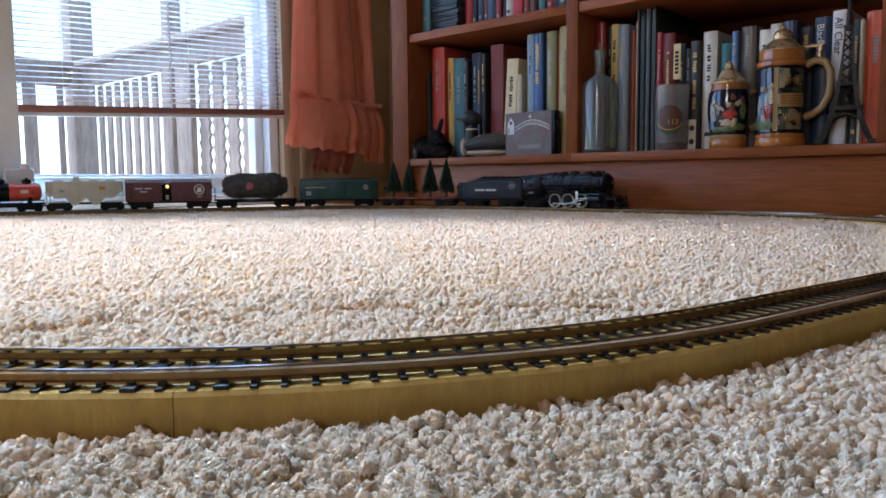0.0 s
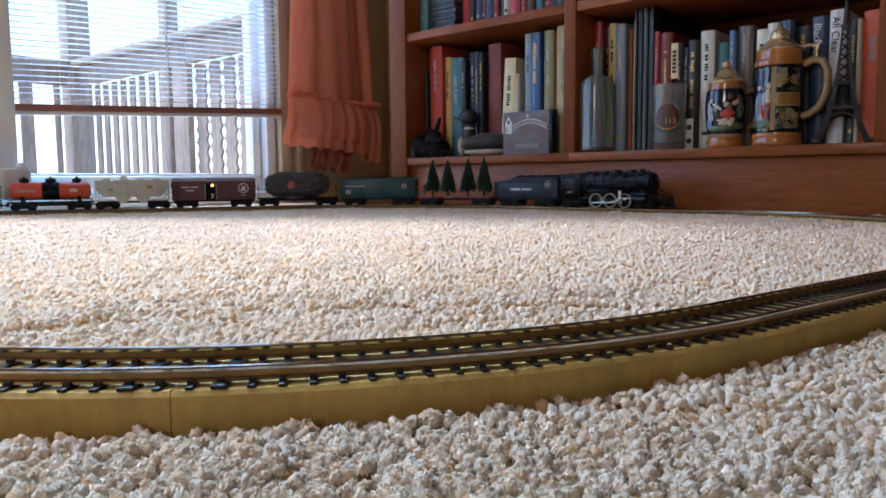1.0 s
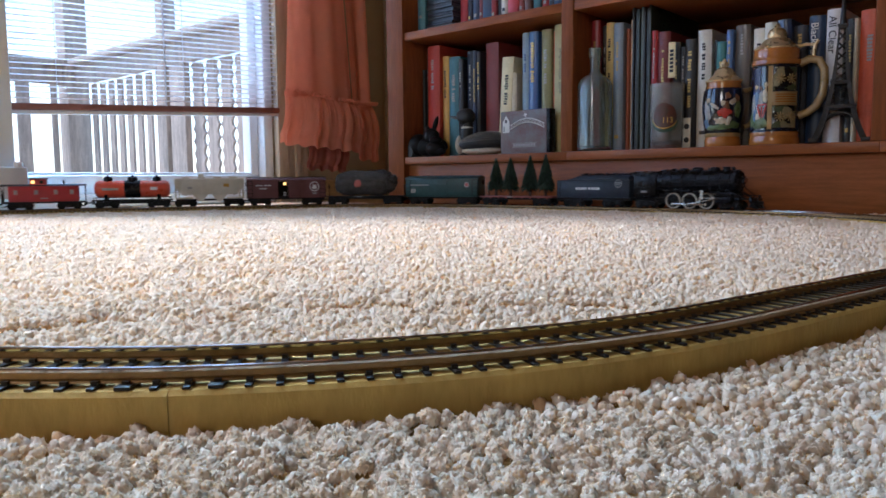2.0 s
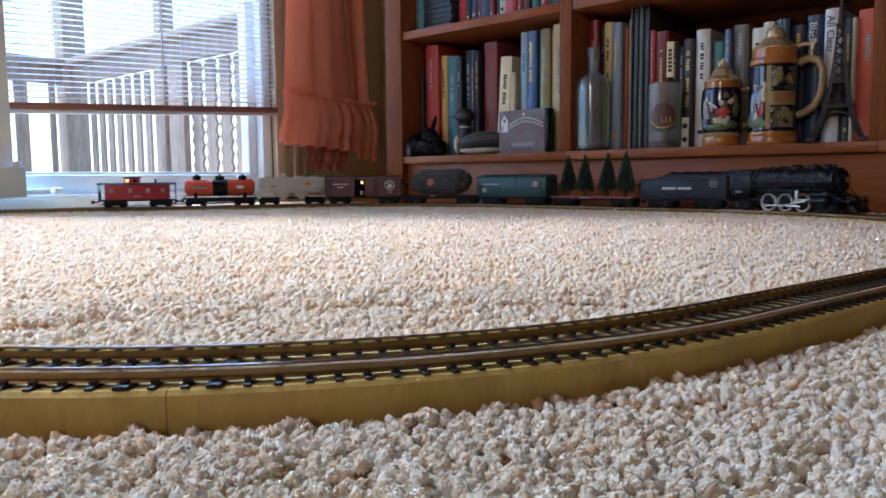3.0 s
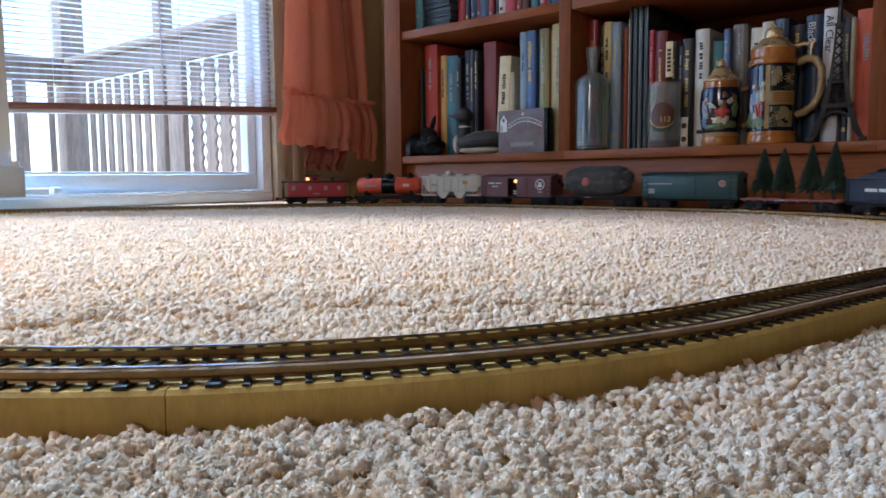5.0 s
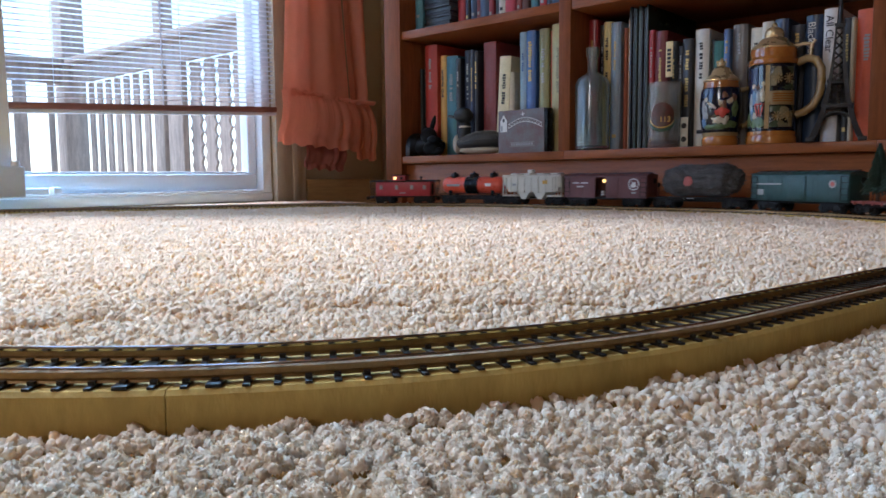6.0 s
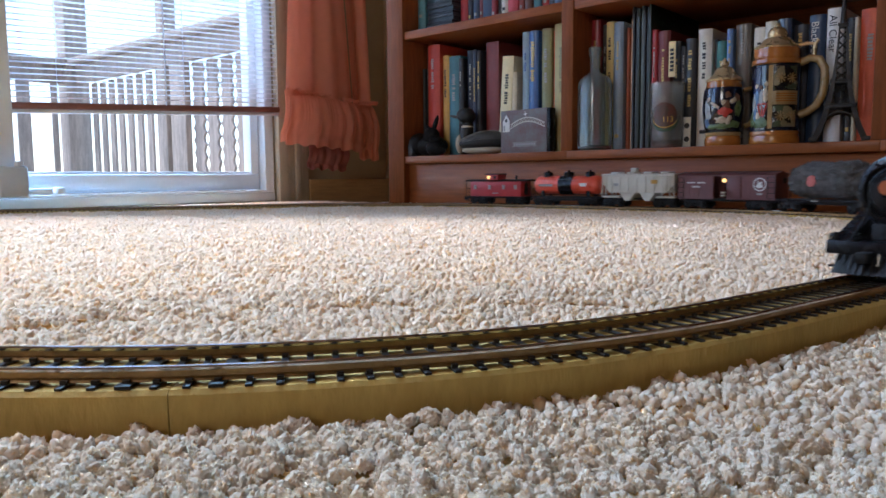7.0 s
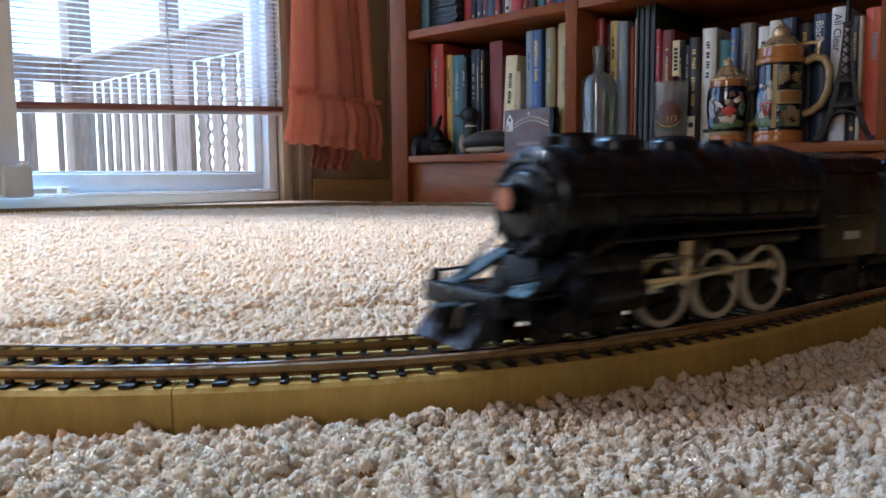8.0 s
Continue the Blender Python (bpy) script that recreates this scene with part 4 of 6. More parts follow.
def tree_car():
    c = flatcar("flat_car", "brown-red flat car carrying four small fir trees", 0.152, FLATRED)
    for i, x in enumerate((-0.052, -0.02, 0.022, 0.054)):
        rs = random.Random(i + 3)
        hgt = 0.06 + rs.uniform(-0.003, 0.004)
        bm = rod(B(), (x, 0, 0.0158), (x, 0, 0.03), 0.0026, 0.0022, 8)
        t = part("fir_trunk", bm, BARK, c)
        bm = B()
        for k in range(760):
            v = rs.random() ** 0.75
            z = 0.025 + v * (hgt - 0.003)
            a = rs.uniform(0, 6.283)
            rr = 0.0185 * (1 - v) ** 0.8 * rs.uniform(0.75, 1.12) + 0.0008
            if z < 0.029:
                rr *= 0.85
            p = Vector((x + rr * math.cos(a), rr * math.sin(a), z - 0.0022 - 0.15 * rr))
            q = Vector((x + rr * 0.45 * math.cos(a + 0.3), rr * 0.45 * math.sin(a + 0.3), z + 0.003))
            s = Vector((-math.sin(a), math.cos(a), 0)) * 0.0017
            u = Vector((0, 0, 0.0012))
            vs = [bm.verts.new(w) for w in (p, q + s, q - s, (p + q) / 2 + u + Vector((math.cos(a), math.sin(a), 0)) * 0.001)]
            bm.faces.new((vs[0], vs[1], vs[3]))
            bm.faces.new((vs[0], vs[3], vs[2]))
            bm.faces.new((vs[0], vs[2], vs[1]))
            bm.faces.new((vs[1], vs[2], vs[3]))
        rod(bm, (x, 0, 0.028), (x, 0, 0.02 + hgt), 0.012, 0.0004, 10)
        part("fir_crown", bm, FIR, c, "dark green bottle-brush fir", smooth=False)
    return c


def load_car():
    c = flatcar("flat_car", "black flat car carrying a rounded grey fuzzy load", 0.152, SOOT)
    bm = B()
    bmesh.ops.create_icosphere(bm, subdivisions=5, radius=1)
    for v in bm.verts:
        p = v.co.copy()
        k = 1 + 0.08 * noise.noise(p * 2.1) + 0.07 * noise.noise(p * 6) + 0.055 * noise.noise(p * 17) + 0.03 * noise.noise(p * 40)
        waist = 1 - 0.12 * math.exp(-((p.x + 0.05) / 0.2) ** 2)
        sx = math.copysign(abs(p.x) ** 0.72, p.x)
        ring = max(1e-6, math.hypot(p.y, p.z))
        rr = min(1, ring) ** 0.62
        v.co = Vector((sx * 0.058 * k, p.y / ring * rr * 0.0235 * k * waist, p.z / ring * rr * 0.0245 * k * waist + 0.0405))
    rq, fur = random.Random(21), B()
    spots = [v.co.copy() for v in bm.verts]
    for k in range(7000):
        p = rq.choice(spots)
        d = Vector((p.x * 0.25, p.y, p.z - 0.0405)).normalized() + Vector((rq.gauss(0, 0.6), rq.gauss(0, 0.5), rq.gauss(0, 0.5)))
        s = d.cross(Vector((rq.gauss(0, 1), rq.gauss(0, 1), rq.gauss(0, 1)))).normalized() * 0.00022
        fur.faces.new([fur.verts.new(q) for q in (p + s, p - s, p + d.normalized() * rq.uniform(0.0018, 0.0042))])
    part("fuzzy_load", bm, ROCK, c, "grey fuzzy rounded load")
    tagged(part("fuzz", fur, ROCK, c, "loose grey fibres", smooth=False), kind="stuff")
    for sy in (-1, 1):
        bm = B()
        bmesh.ops.create_icosphere(bm, subdivisions=3, radius=1)
        for v in bm.verts:
            q = v.co.copy()
            v.co = Vector((-0.012 + q.x * 0.0072, sy * (0.0215 + q.y * 0.0022 * sy), 0.0395 + q.z * 0.0072)) * 1.0 + Vector((1, 0, 1)) * 0.0012 * noise.noise(q * 3)
        part("pink_spot", bm, PINK, c, "round pink spot on the load")
    return c


def tender():
    L = 0.137
    c = thing("tender", "slate-black coal tender of the model locomotive", "tender", "cars of the model train")
    h, w, zf = L / 2, 0.0185, 0.0145
    part("frame", box(B(), (-h, -0.016, 0.0108), (h, 0.016, zf), 0.0006), SOOT, c)
    part("tank", box(B(), (-h + 0.002, -w, zf + 0.0002), (h - 0.002, w, 0.043), 0.0016), TENDER, c)
    bm = prism(B(), [(-w, 0.0432), (w, 0.0432), (w, 0.0465), (w - 0.006, 0.0505), (-w + 0.006, 0.0505), (-w, 0.0465)], (-0.028, h - 0.003), "x")
    part("coal_bunker", bm, TENDER, c)
    bm = prism(B(), [(-0.05, 0.0432), (-0.0285, 0.0432), (-0.0285, 0.049)], (-w + 0.003, w - 0.003), "y")
    part("rear_deck", bm, TENDER, c)
    bm = B()
    rs = random.Random(8)
    for k in range(110):
        m = pose(rs.uniform(-0.026, h - 0.008), rs.uniform(-0.011, 0.011), 0.0495 + rs.uniform(0, 0.003), rs.uniform(0, 90), rs.uniform(0, 90), rs.uniform(0, 90))
        bmesh.ops.create_icosphere(bm, subdivisions=1, radius=rs.uniform(0.0016, 0.003), matrix=m)
    part("coal", bm, BLACK, c, "lumps of black coal", smooth=False)
    for sy in (-1, 1):
        x = -0.03
        while x < 0.012:
            wd = 0.0022
            if abs(x + 0.008) > 0.0016:
                part("lettering", box(B(), (x, sy * w, 0.0275), (x + wd, sy * (w + 0.0003), 0.0312)), PRINT, c, smooth=False)
            x += 0.003
        tube_b = tube(B(), [(-h + 0.004, sy * (w + 0.0012), 0.0415), (h - 0.006, sy * (w + 0.0012), 0.0415)], 0.0005, 6)
        part("handrail", tube_b, TENDER, c)
        ladder(c, -h + 0.006, sy * (w + 0.0006), 0.016, 0.042, 0.003)
    disc(c, h - 0.021, 0.0375, 0.0064, w + 0.0001, GREYPRINT)
    disc(c, h - 0.021, 0.0375, 0.0052, w + 0.0003, TENDER, "emblem_field")
    for sy in (-1, 1):
        for k in range(3):
            z = 0.0352 + k * 0.0018
            part("emblem_bar", box(B(), (h - 0.0248, sy * (w + 0.0007), z), (h - 0.0172, sy * (w + 0.0009), z + 0.0009)), GREYPRINT, c, smooth=False)
    bogie(c, -h + 0.032, base=0.014)
    bogie(c, h - 0.032, base=0.014)
    coupler(c, -h, -1)
    part("drawbar", box(B(), (h, -0.003, 0.0095), (h + 0.02, 0.003, 0.0115)), SOOT, c)
    return c


DRIVE = []


def locomotive():
    c = thing("steam_locomotive", "black model steam locomotive with white-rimmed driving wheels", "locomotive", "cars of the model train")
    zb, rb = 0.0395, 0.0174

    def level(prof, n=36, z=zb, m=BLACK, name="boiler", label=""):
        bm = lathe(B(), [(r, x) for r, x in prof], n)
        bmesh.ops.rotate(bm, verts=bm.verts, matrix=Matrix.Rotation(math.pi / 2, 3, "Y"))
        bmesh.ops.translate(bm, verts=bm.verts, vec=(0, 0, z))
        bmesh.ops.recalc_face_normals(bm, faces=bm.faces)
        return part(name, bm, m, c, label)
    boiler = level([(rb * 1.08, -0.052), (rb * 1.06, -0.02), (rb, 0.01), (rb * 0.99, 0.0595)])
    for x in (-0.046, -0.03, -0.012, 0.008, 0.028, 0.044, 0.058):
        r1 = rb * (1.095 if x < 0 else 1.03)
        bm = lathe(B(), [(r1, x - 0.0009), (r1 + 0.0005, x), (r1, x + 0.0009)], 36)
        bmesh.ops.rotate(bm, verts=bm.verts, matrix=Matrix.Rotation(math.pi / 2, 3, "Y"))
        bmesh.ops.translate(bm, verts=bm.verts, vec=(0, 0, zb))
        bmesh.ops.recalc_face_normals(bm, faces=bm.faces)
        part("boiler_band", bm, BLACK, boiler)
    sb = level([(rb * 1.0, 0.0596), (rb * 1.0, 0.0655), (rb * 0.9, 0.0672), (rb * 0.62, 0.0682), (rb * 0.55, 0.07), (rb * 0.2, 0.0705), (0.0004, 0.0706)], name="smokebox", label="black smokebox front")
    rim = level([(rb * 0.8, 0.0678), (rb * 0.8, 0.0692), (rb * 0.74, 0.0692), (rb * 0.74, 0.0678)], name="smokebox_ring")
    for k in range(12):
        a = k * math.pi / 6
        part("clamp", box(B(), (0.0677, rb * 0.84 * math.cos(a) - 0.0006, zb + rb * 0.84 * math.sin(a) - 0.0006), (0.069, rb * 0.84 * math.cos(a) + 0.0006, zb + rb * 0.84 * math.sin(a) + 0.0006)), BLACK, sb)
    hl = level([(0.0046, 0.066), (0.0048, 0.0745), (0.0042, 0.0752)], 20, zb + 0.002, BLACK, "headlight")
    part("headlight_lens", rod(B(), (0.0753, 0, zb + 0.002), (0.0758, 0, zb + 0.002), 0.0036, n=18), mat("dull_amber_lens", (0.32, 0.09, 0.035), 0.25, var=0.1), hl, "dull amber lens")
    # stack, domes and fittings on the boiler's back
    zt = zb + rb
    part("smoke_stack", lathe(B(), [(0.0066, zt - 0.003), (0.0055, zt - 0.0002), (0.0052, zt + 0.003), (0.006, zt + 0.0042), (0.0044, zt + 0.0043), (0.004, zt + 0.001)], 20, (0.047, 0, 0)), SOOT, c)
    part("bell_hanger", lathe(B(), [(0.002, zt - 0.001), (0.0028, zt + 0.001), (0.0026, zt + 0.003), (0.0008, zt + 0.004)], 14, (0.057, 0, 0)), SOOT, c)
    for x, r, hh, nm in ((0.03, 0.0078, 0.0042, "sand_dome"), (0.004, 0.0086, 0.0044, "steam_dome"), (-0.016, 0.005, 0.0034, "turret"), (-0.033, 0.004, 0.003, "whistle_valve")):
        part(nm, lathe(B(), [(r * 1.12, zt - 0.004), (r, zt - 0.0004), (r * 0.97, zt + hh * 0.5), (r * 0.75, zt + hh * 0.9), (r * 0.3, zt + hh)], 22, (x, 0, 0)), BLACK, c)
    for k in range(6):
        part("safety_valve", rod(B(), (-0.024 + 0.003 * (k % 3) + 0.046 * (k // 3), 0.003 * (-1) ** k, zt - 0.002), (-0.024 + 0.003 * (k % 3) + 0.046 * (k // 3), 0.003 * (-1) ** k, zt + 0.0035), 0.0009, n=8), SOOT, c)
    # cab
    cab = part("cab", box(B(), (-0.091, -0.0192, 0.0165), (-0.0535, 0.0192, 0.049), 0.0012), BLACK, c)
    bm = prism(B(), [(-0.0205, 0.0485), (0.0205, 0.0485), (0.017, 0.0535), (0.008, 0.0562), (-0.008, 0.0562), (-0.017, 0.0535)], (-0.094, -0.0525), "x")
    part("cab_roof", bm, BLACK, cab)
    for sy in (-1, 1):
        for x in (-0.081, -0.067):
            y0, y1 = sorted((sy * 0.0193, sy * 0.0197))
            part("cab_window", box(B(), (x - 0.0048, y0, 0.033), (x + 0.0048, y1, 0.042), 0.0002), SOOT, cab)
            part("window_frame", box(B(), (x - 0.0058, sy * 0.0193, 0.0318), (x + 0.0058, sy * 0.0203, 0.0326)), TENDER, cab)
        part("number_plate", box(B(), (-0.078, sy * 0.0193, 0.0235), (-0.068, sy * 0.0196, 0.0265)), GREYPRINT, cab, smooth=False)
    # running boards and frame
    for sy in (-1, 1):
        ys = sorted((sy * 0.0125, sy * 0.0205))
        part("running_board", box(B(), (-0.0535, ys[0], 0.0285), (0.052, ys[1], 0.0298), 0.0004), BLACK, c)
        bm = B()
        prism(bm, [(0.0505, 0.0286), (0.0525, 0.0299), (0.0845, 0.0158), (0.0845, 0.0142)], ys, "y")
        part("front_step", bm, BLACK, c)
        part("handrail", tube(B(), [(-0.052, sy * 0.0194, 0.0425), (0.0, sy * 0.0184, 0.0425), (0.058, sy * 0.0182, 0.0425), (0.0665, sy * 0.013, 0.0435)], 0.00055, 6), SOOT, c)
        for x in (-0.04, -0.015, 0.01, 0.035, 0.055):
            part("handrail_post", rod(B(), (x, sy * 0.0135, 0.0425), (x, sy * 0.0192, 0.0425), 0.0008, n=6), SOOT, c)
        part("piping", tube(B(), [(-0.05, sy * 0.0188, 0.0335), (-0.01, sy * 0.0185, 0.0335), (0.02, sy * 0.018, 0.0345), (0.042, sy * 0.0175, 0.0345), (0.05, sy * 0.017, 0.024)], 0.0009, 6), SOOT, c)
        part("air_tank", rod(B(), (-0.04, sy * 0.0165, 0.0262), (0.0, sy * 0.0165, 0.0262), 0.0026, n=14), BLACK, c)
        part("air_pump", box(B(), (0.006, sy * 0.0155 - 0.003, 0.0225), (0.017, sy * 0.0155 + 0.003, 0.0284), 0.0012), BLACK, c)
        part("cylinder", rod(B(), (0.041, sy * 0.0182, 0.0142), (0.0625, sy * 0.0182, 0.0142), 0.0062, n=20), BLACK, c)
        part("valve_chest", rod(B(), (0.0405, sy * 0.0172, 0.0222), (0.063, sy * 0.0172, 0.0222), 0.0044, n=18), BLACK, c)
        part("cylinder_saddle", box(B(), (0.0425, sy * 0.0115 - 0.004, 0.0125), (0.061, sy * 0.0115 + 0.004, 0.026), 0.001), BLACK, c)
        part("cylinder_head", rod(B(), (0.0626, sy * 0.0182, 0.0142), (0.064, sy * 0.0182, 0.0142), 0.0048, n=18), BLACK, c)
        part("crosshead_guide", box(B(), (0.02, sy * 0.0192 - 0.0007, 0.0155), (0.0405, sy * 0.0192 + 0.0007, 0.0168)), STEEL, c)
        part("valve_hanger", prism(B(), [(0.016, 0.0275), (0.0215, 0.0275), (0.0205, 0.0135), (0.0175, 0.0135)], sorted((sy * 0.0182, sy * 0.0194)), "y"), STEEL, c)
        part("radius_rod", tube(B(), [(0.019, sy * 0.0197, 0.0225), (0.04, sy * 0.0192, 0.0222)], 0.0008, 6), STEEL, c)
    part("frame", box(B(), (-0.085, -0.0082, 0.007), (0.07, 0.0082, 0.024), 0.001), SOOT, c)
    part("ash_pan", box(B(), (-0.09, -0.0135, 0.0125), (-0.0425, 0.0135, 0.0165), 0.001), SOOT, c)
    # front: pilot deck, beam, cow-catcher
    part("pilot_deck", box(B(), (0.066, -0.0185, 0.0142), (0.0905, 0.0185, 0.0158), 0.0005), BLACK, c)
    part("pilot_beam", box(B(), (0.0875, -0.0195, 0.0105), (0.0915, 0.0195, 0.0168), 0.0006), BLACK, c)
    pl = part("pilot", prism(B(), [(0.0875, 0.0103), (0.0915, 0.0103), (0.0985, 0.0022), (0.0945, 0.0018), (0.0865, 0.004)], (-0.0135, 0.0135), "y"), BLACK, c)
    for k in range(9):
        y = -0.0125 + k * 0.003125
        part("pilot_bar", rod(B(), (0.0922, y, 0.0106), (0.0992 - abs(y) * 0.25, y, 0.002), 0.0007, n=6), SOOT, pl)
    part("pilot_steps", box(B(), (0.087, -0.0188, 0.004), (0.0895, -0.0145, 0.0048)), BLACK, c)
    for sy in (-1, 1):
        part("marker_lamp", lathe(B(), [(0.0016, 0.0168), (0.0018, 0.019), (0.001, 0.0206)], 10, (0.0885, sy * 0.0165, 0)), BLACK, c)
        part("front_rail", tube(B(), [(0.0895, sy * 0.0185, 0.0165), (0.0895, sy * 0.0185, 0.0195), (0.083, sy * 0.0185, 0.0195), (0.07, sy * 0.018, 0.0205)], 0.0005, 6), SOOT, c)
        part("brace", tube(B(), [(0.066, sy * 0.0095, 0.044), (0.0715, sy * 0.0095, 0.03), (0.0885, sy * 0.0095, 0.0165)], 0.0006, 6), SOOT, c)
    part("front_coupler", box(B(), (0.0915, -0.0028, 0.0075), (0.1, 0.0028, 0.0125), 0.0008), SOOT, c)
    part("air_hose", tube(B(), [(0.0915, 0.0055, 0.0125), (0.0945, 0.0056, 0.0118), (0.096, 0.0058, 0.0065)], 0.0006, 6), STEEL, c)
    # leading and trailing trucks
    bogie(c, 0.0575, 0.0058, 0.0105)
    bogie(c, -0.0715, 0.0062, 0.0125)
    # driving wheels with spokes, counterweight and ivory rim
    rw = 0.0118
    for x in (-0.0275, -0.002, 0.0235):
        for sy in (-1, 1):
            ye, yi = sy * 0.0146, sy * 0.0112
            w = new("driving_wheel", None)
            w.parent = c
            tyre = B()
            prof = [(rw, ye), (rw, yi), (rw - 0.0019, yi), (rw - 0.0019, ye)]
            rings = [[tyre.verts.new((r * math.cos(a * math.pi / 18), y, r * math.sin(a * math.pi / 18))) for a in range(36)] for r, y in prof]
            for p, q in zip(rings, rings[1:] + rings[:1]):
                for i in range(36):
                    tyre.faces.new((p[i], p[(i + 1) % 36], q[(i + 1) % 36], q[i]))
            bmesh.ops.recalc_face_normals(tyre, faces=tyre.faces)
            centre = B()
            rod(centre, (0, yi, 0), (0, ye, 0), 0.0026, n=16)
            for k in range(12):
                a = k * math.pi / 6
                rod(centre, (0, (ye + yi) / 2, 0), ((rw - 0.0015) * math.cos(a), (ye + yi) / 2, (rw - 0.0015) * math.sin(a)), 0.0008, n=6)
            prism(centre, [((rw - 0.0021) * math.cos(a), (rw - 0.0021) * math.sin(a)) for a in np.linspace(math.pi * 0.68, math.pi * 1.32, 10)], sorted((ye - sy * 0.0003, yi)), "y")
            rod(centre, (0.0052, yi, 0), (0.0052, ye + sy * 0.001, 0), 0.0018, n=12)
            whl = part("wheel_centre", centre, SOOT, w)
            part("tyre", tyre, TYRE, w, "ivory tyre rim")
            part("flange", rod(B(), (0, yi, 0), (0, yi - sy * 0.0012, 0), rw + 0.0009, n=36), SOOT, w)
            w.location = (x, 0, rw)
            WHEELS.append((w, rw, (x, 0, rw)))
    for sy in (-1, 1):
        y = sy * 0.0162
        bm = B()
        box(bm, (-0.0275, y - 0.0006, -0.0011), (0.0235, y + 0.0006, 0.0011), 0.0003)
        for x in (-0.0275, -0.002, 0.0235):
            rod(bm, (x, y - 0.0009, 0), (x, y + 0.0009, 0), 0.0021, n=14)
        rd = part("side_rod", bm, STEEL, c, "bright steel side rod")
        DRIVE.append((rd, "side"))
        y2 = sy * 0.0179
        bm = B()
        box(bm, (0, y2 - 0.0005, -0.0009), (0.034, y2 + 0.0005, 0.0009), 0.0003)
        rod(bm, (0, y2 - 0.0009, 0), (0, y2 + 0.0009, 0), 0.002, n=14)
        md = part("main_rod", bm, STEEL, c, "bright steel main rod")
        DRIVE.append((md, "main"))
        bm = B()
        box(bm, (-0.002, y2 - 0.0012, -0.0022), (0.002, y2 + 0.0012, 0.0022), 0.0004)
        rod(bm, (0, y2, 0), (0.014, y2, 0), 0.0007, n=8)
        ch = part("crosshead", bm, STEEL, c)
        DRIVE.append((ch, "cross"))
    return c


CARS = [(locomotive(), 0.0, 0.06), (tender(), -0.165, 0.036), (tree_car(), -0.32, 0.054), (boxcar("boxcar", "dark green model boxcar with closed sliding doors", 0.148, 0.0345, GREEN, emblem=False), -0.479, 0.048),
        (load_car(), -0.638, 0.054), (boxcar("boxcar", "maroon model boxcar with its sliding door open", 0.148, 0.0345, MAROON, lamp=True, opened=True), -0.792, 0.048),
        (hopper(), -0.9325, 0.042), (tank_car(), -1.0655, 0.043), (caboose(), -1.2085, 0.038)]

# ---- what stands on the shelves ----
Z1, Z2 = 0.1252, 0.388
PAGES = mat("paper_edges", (0.5, 0.42, 0.3), 0.85, var=0.15, scale=40, stretch=(30, 1, 1), bump=0.2, bscale=300)
INK = mat("dark_ink", (0.02, 0.02, 0.025), 0.6, var=0.2)
GILT = mat("gilt_print", (0.5, 0.34, 0.1), 0.4, 0.4, var=0.2)
CLOTH = {}


def cloth(col, rough=0.5):
    key = (*col, rough)
    if key not in CLOTH:
        CLOTH[key] = mat("book_cover", col, rough, var=0.16, scale=35, bump=0.12, bscale=500, coat=0.12 if rough < 0.5 else 0.0)
    return CLOTH[key]


def book(x0, x1, h, yf, depth, col, z=Z1, lean=0.0, words="", rough=0.5, colour="", flat_spine=False, marks=2, ink=None):
    """A book, spine to the front; words names its look, lean tips it to the side in degrees."""
    w = x1 - x0 - 0.0006
    b = thing("book", words if len(words.split()) > 3 else words + " standing upright in the row", "book", "books in the bookcase")
    b.matrix_basis = pose((x0 + x1) / 2, yf, z + 0.0004, ry=lean)
    t = min(0.0022, w * 0.18)
    bm = B()
    n = 7
    bulge = 0.0 if flat_spine else min(0.0035, w * 0.16)
    out = [(-w / 2, depth), (-w / 2, 0.003)]
    out += [(-w / 2 + w * k / n, 0.003 - bulge * math.sin(math.pi * k / n) - 0.0012 * math.sin(math.pi * k / n) ** 0.3) for k in range(1, n)]
    out += [(w / 2, 0.003), (w / 2, depth), (w / 2 - t, depth), (w / 2 - t, 0.0045), (-w / 2 + t, 0.0045), (-w / 2 + t, depth)]
    prism(bm, out, (0, h), "z")
    part("cover", bm, cloth(col, rough), b)
    part("pages", box(B(), (-w / 2 + t + 0.0001, 0.0047, 0.003), (w / 2 - t - 0.0001, depth - 0.003, h - 0.0035)), PAGES, b, "cream page block", smooth=False)
    rs = random.Random(int(x0 * 10000) + int(h * 1000))
    ym = 0.003 - bulge - 0.0016
    ik = ink or (INK if sum(col) > 0.9 else (GREYPRINT if rs.random() < 0.6 else GILT))
    if marks and w > 0.008:
        z1 = h * rs.uniform(0.8, 0.93)
        wd = w * rs.uniform(0.1, 0.2)
        for i in range(rs.choice((1, 1, 2))):
            run_, zz = h * rs.uniform(0.14, 0.34), z1
            bm = B()
            while zz > z1 - run_:
                ln_ = rs.uniform(0.0022, 0.0042)
                if rs.random() > 0.12:
                    box(bm, (-wd * rs.uniform(0.6, 1), ym, zz - ln_), (wd * rs.uniform(0.6, 1), 0.002, zz))
                zz -= ln_ + 0.0013
            tagged(part("title", bm, ik, b, smooth=False), kind="stuff")
            z1 -= run_ + h * rs.uniform(0.04, 0.1)
        if marks > 1 and rs.random() < 0.6:
            za = h * rs.uniform(0.06, 0.14)
            part("title_bar", box(B(), (-w * 0.2, ym, za), (w * 0.2, 0.002, za + 0.006)), ik, b, smooth=False)
    return b


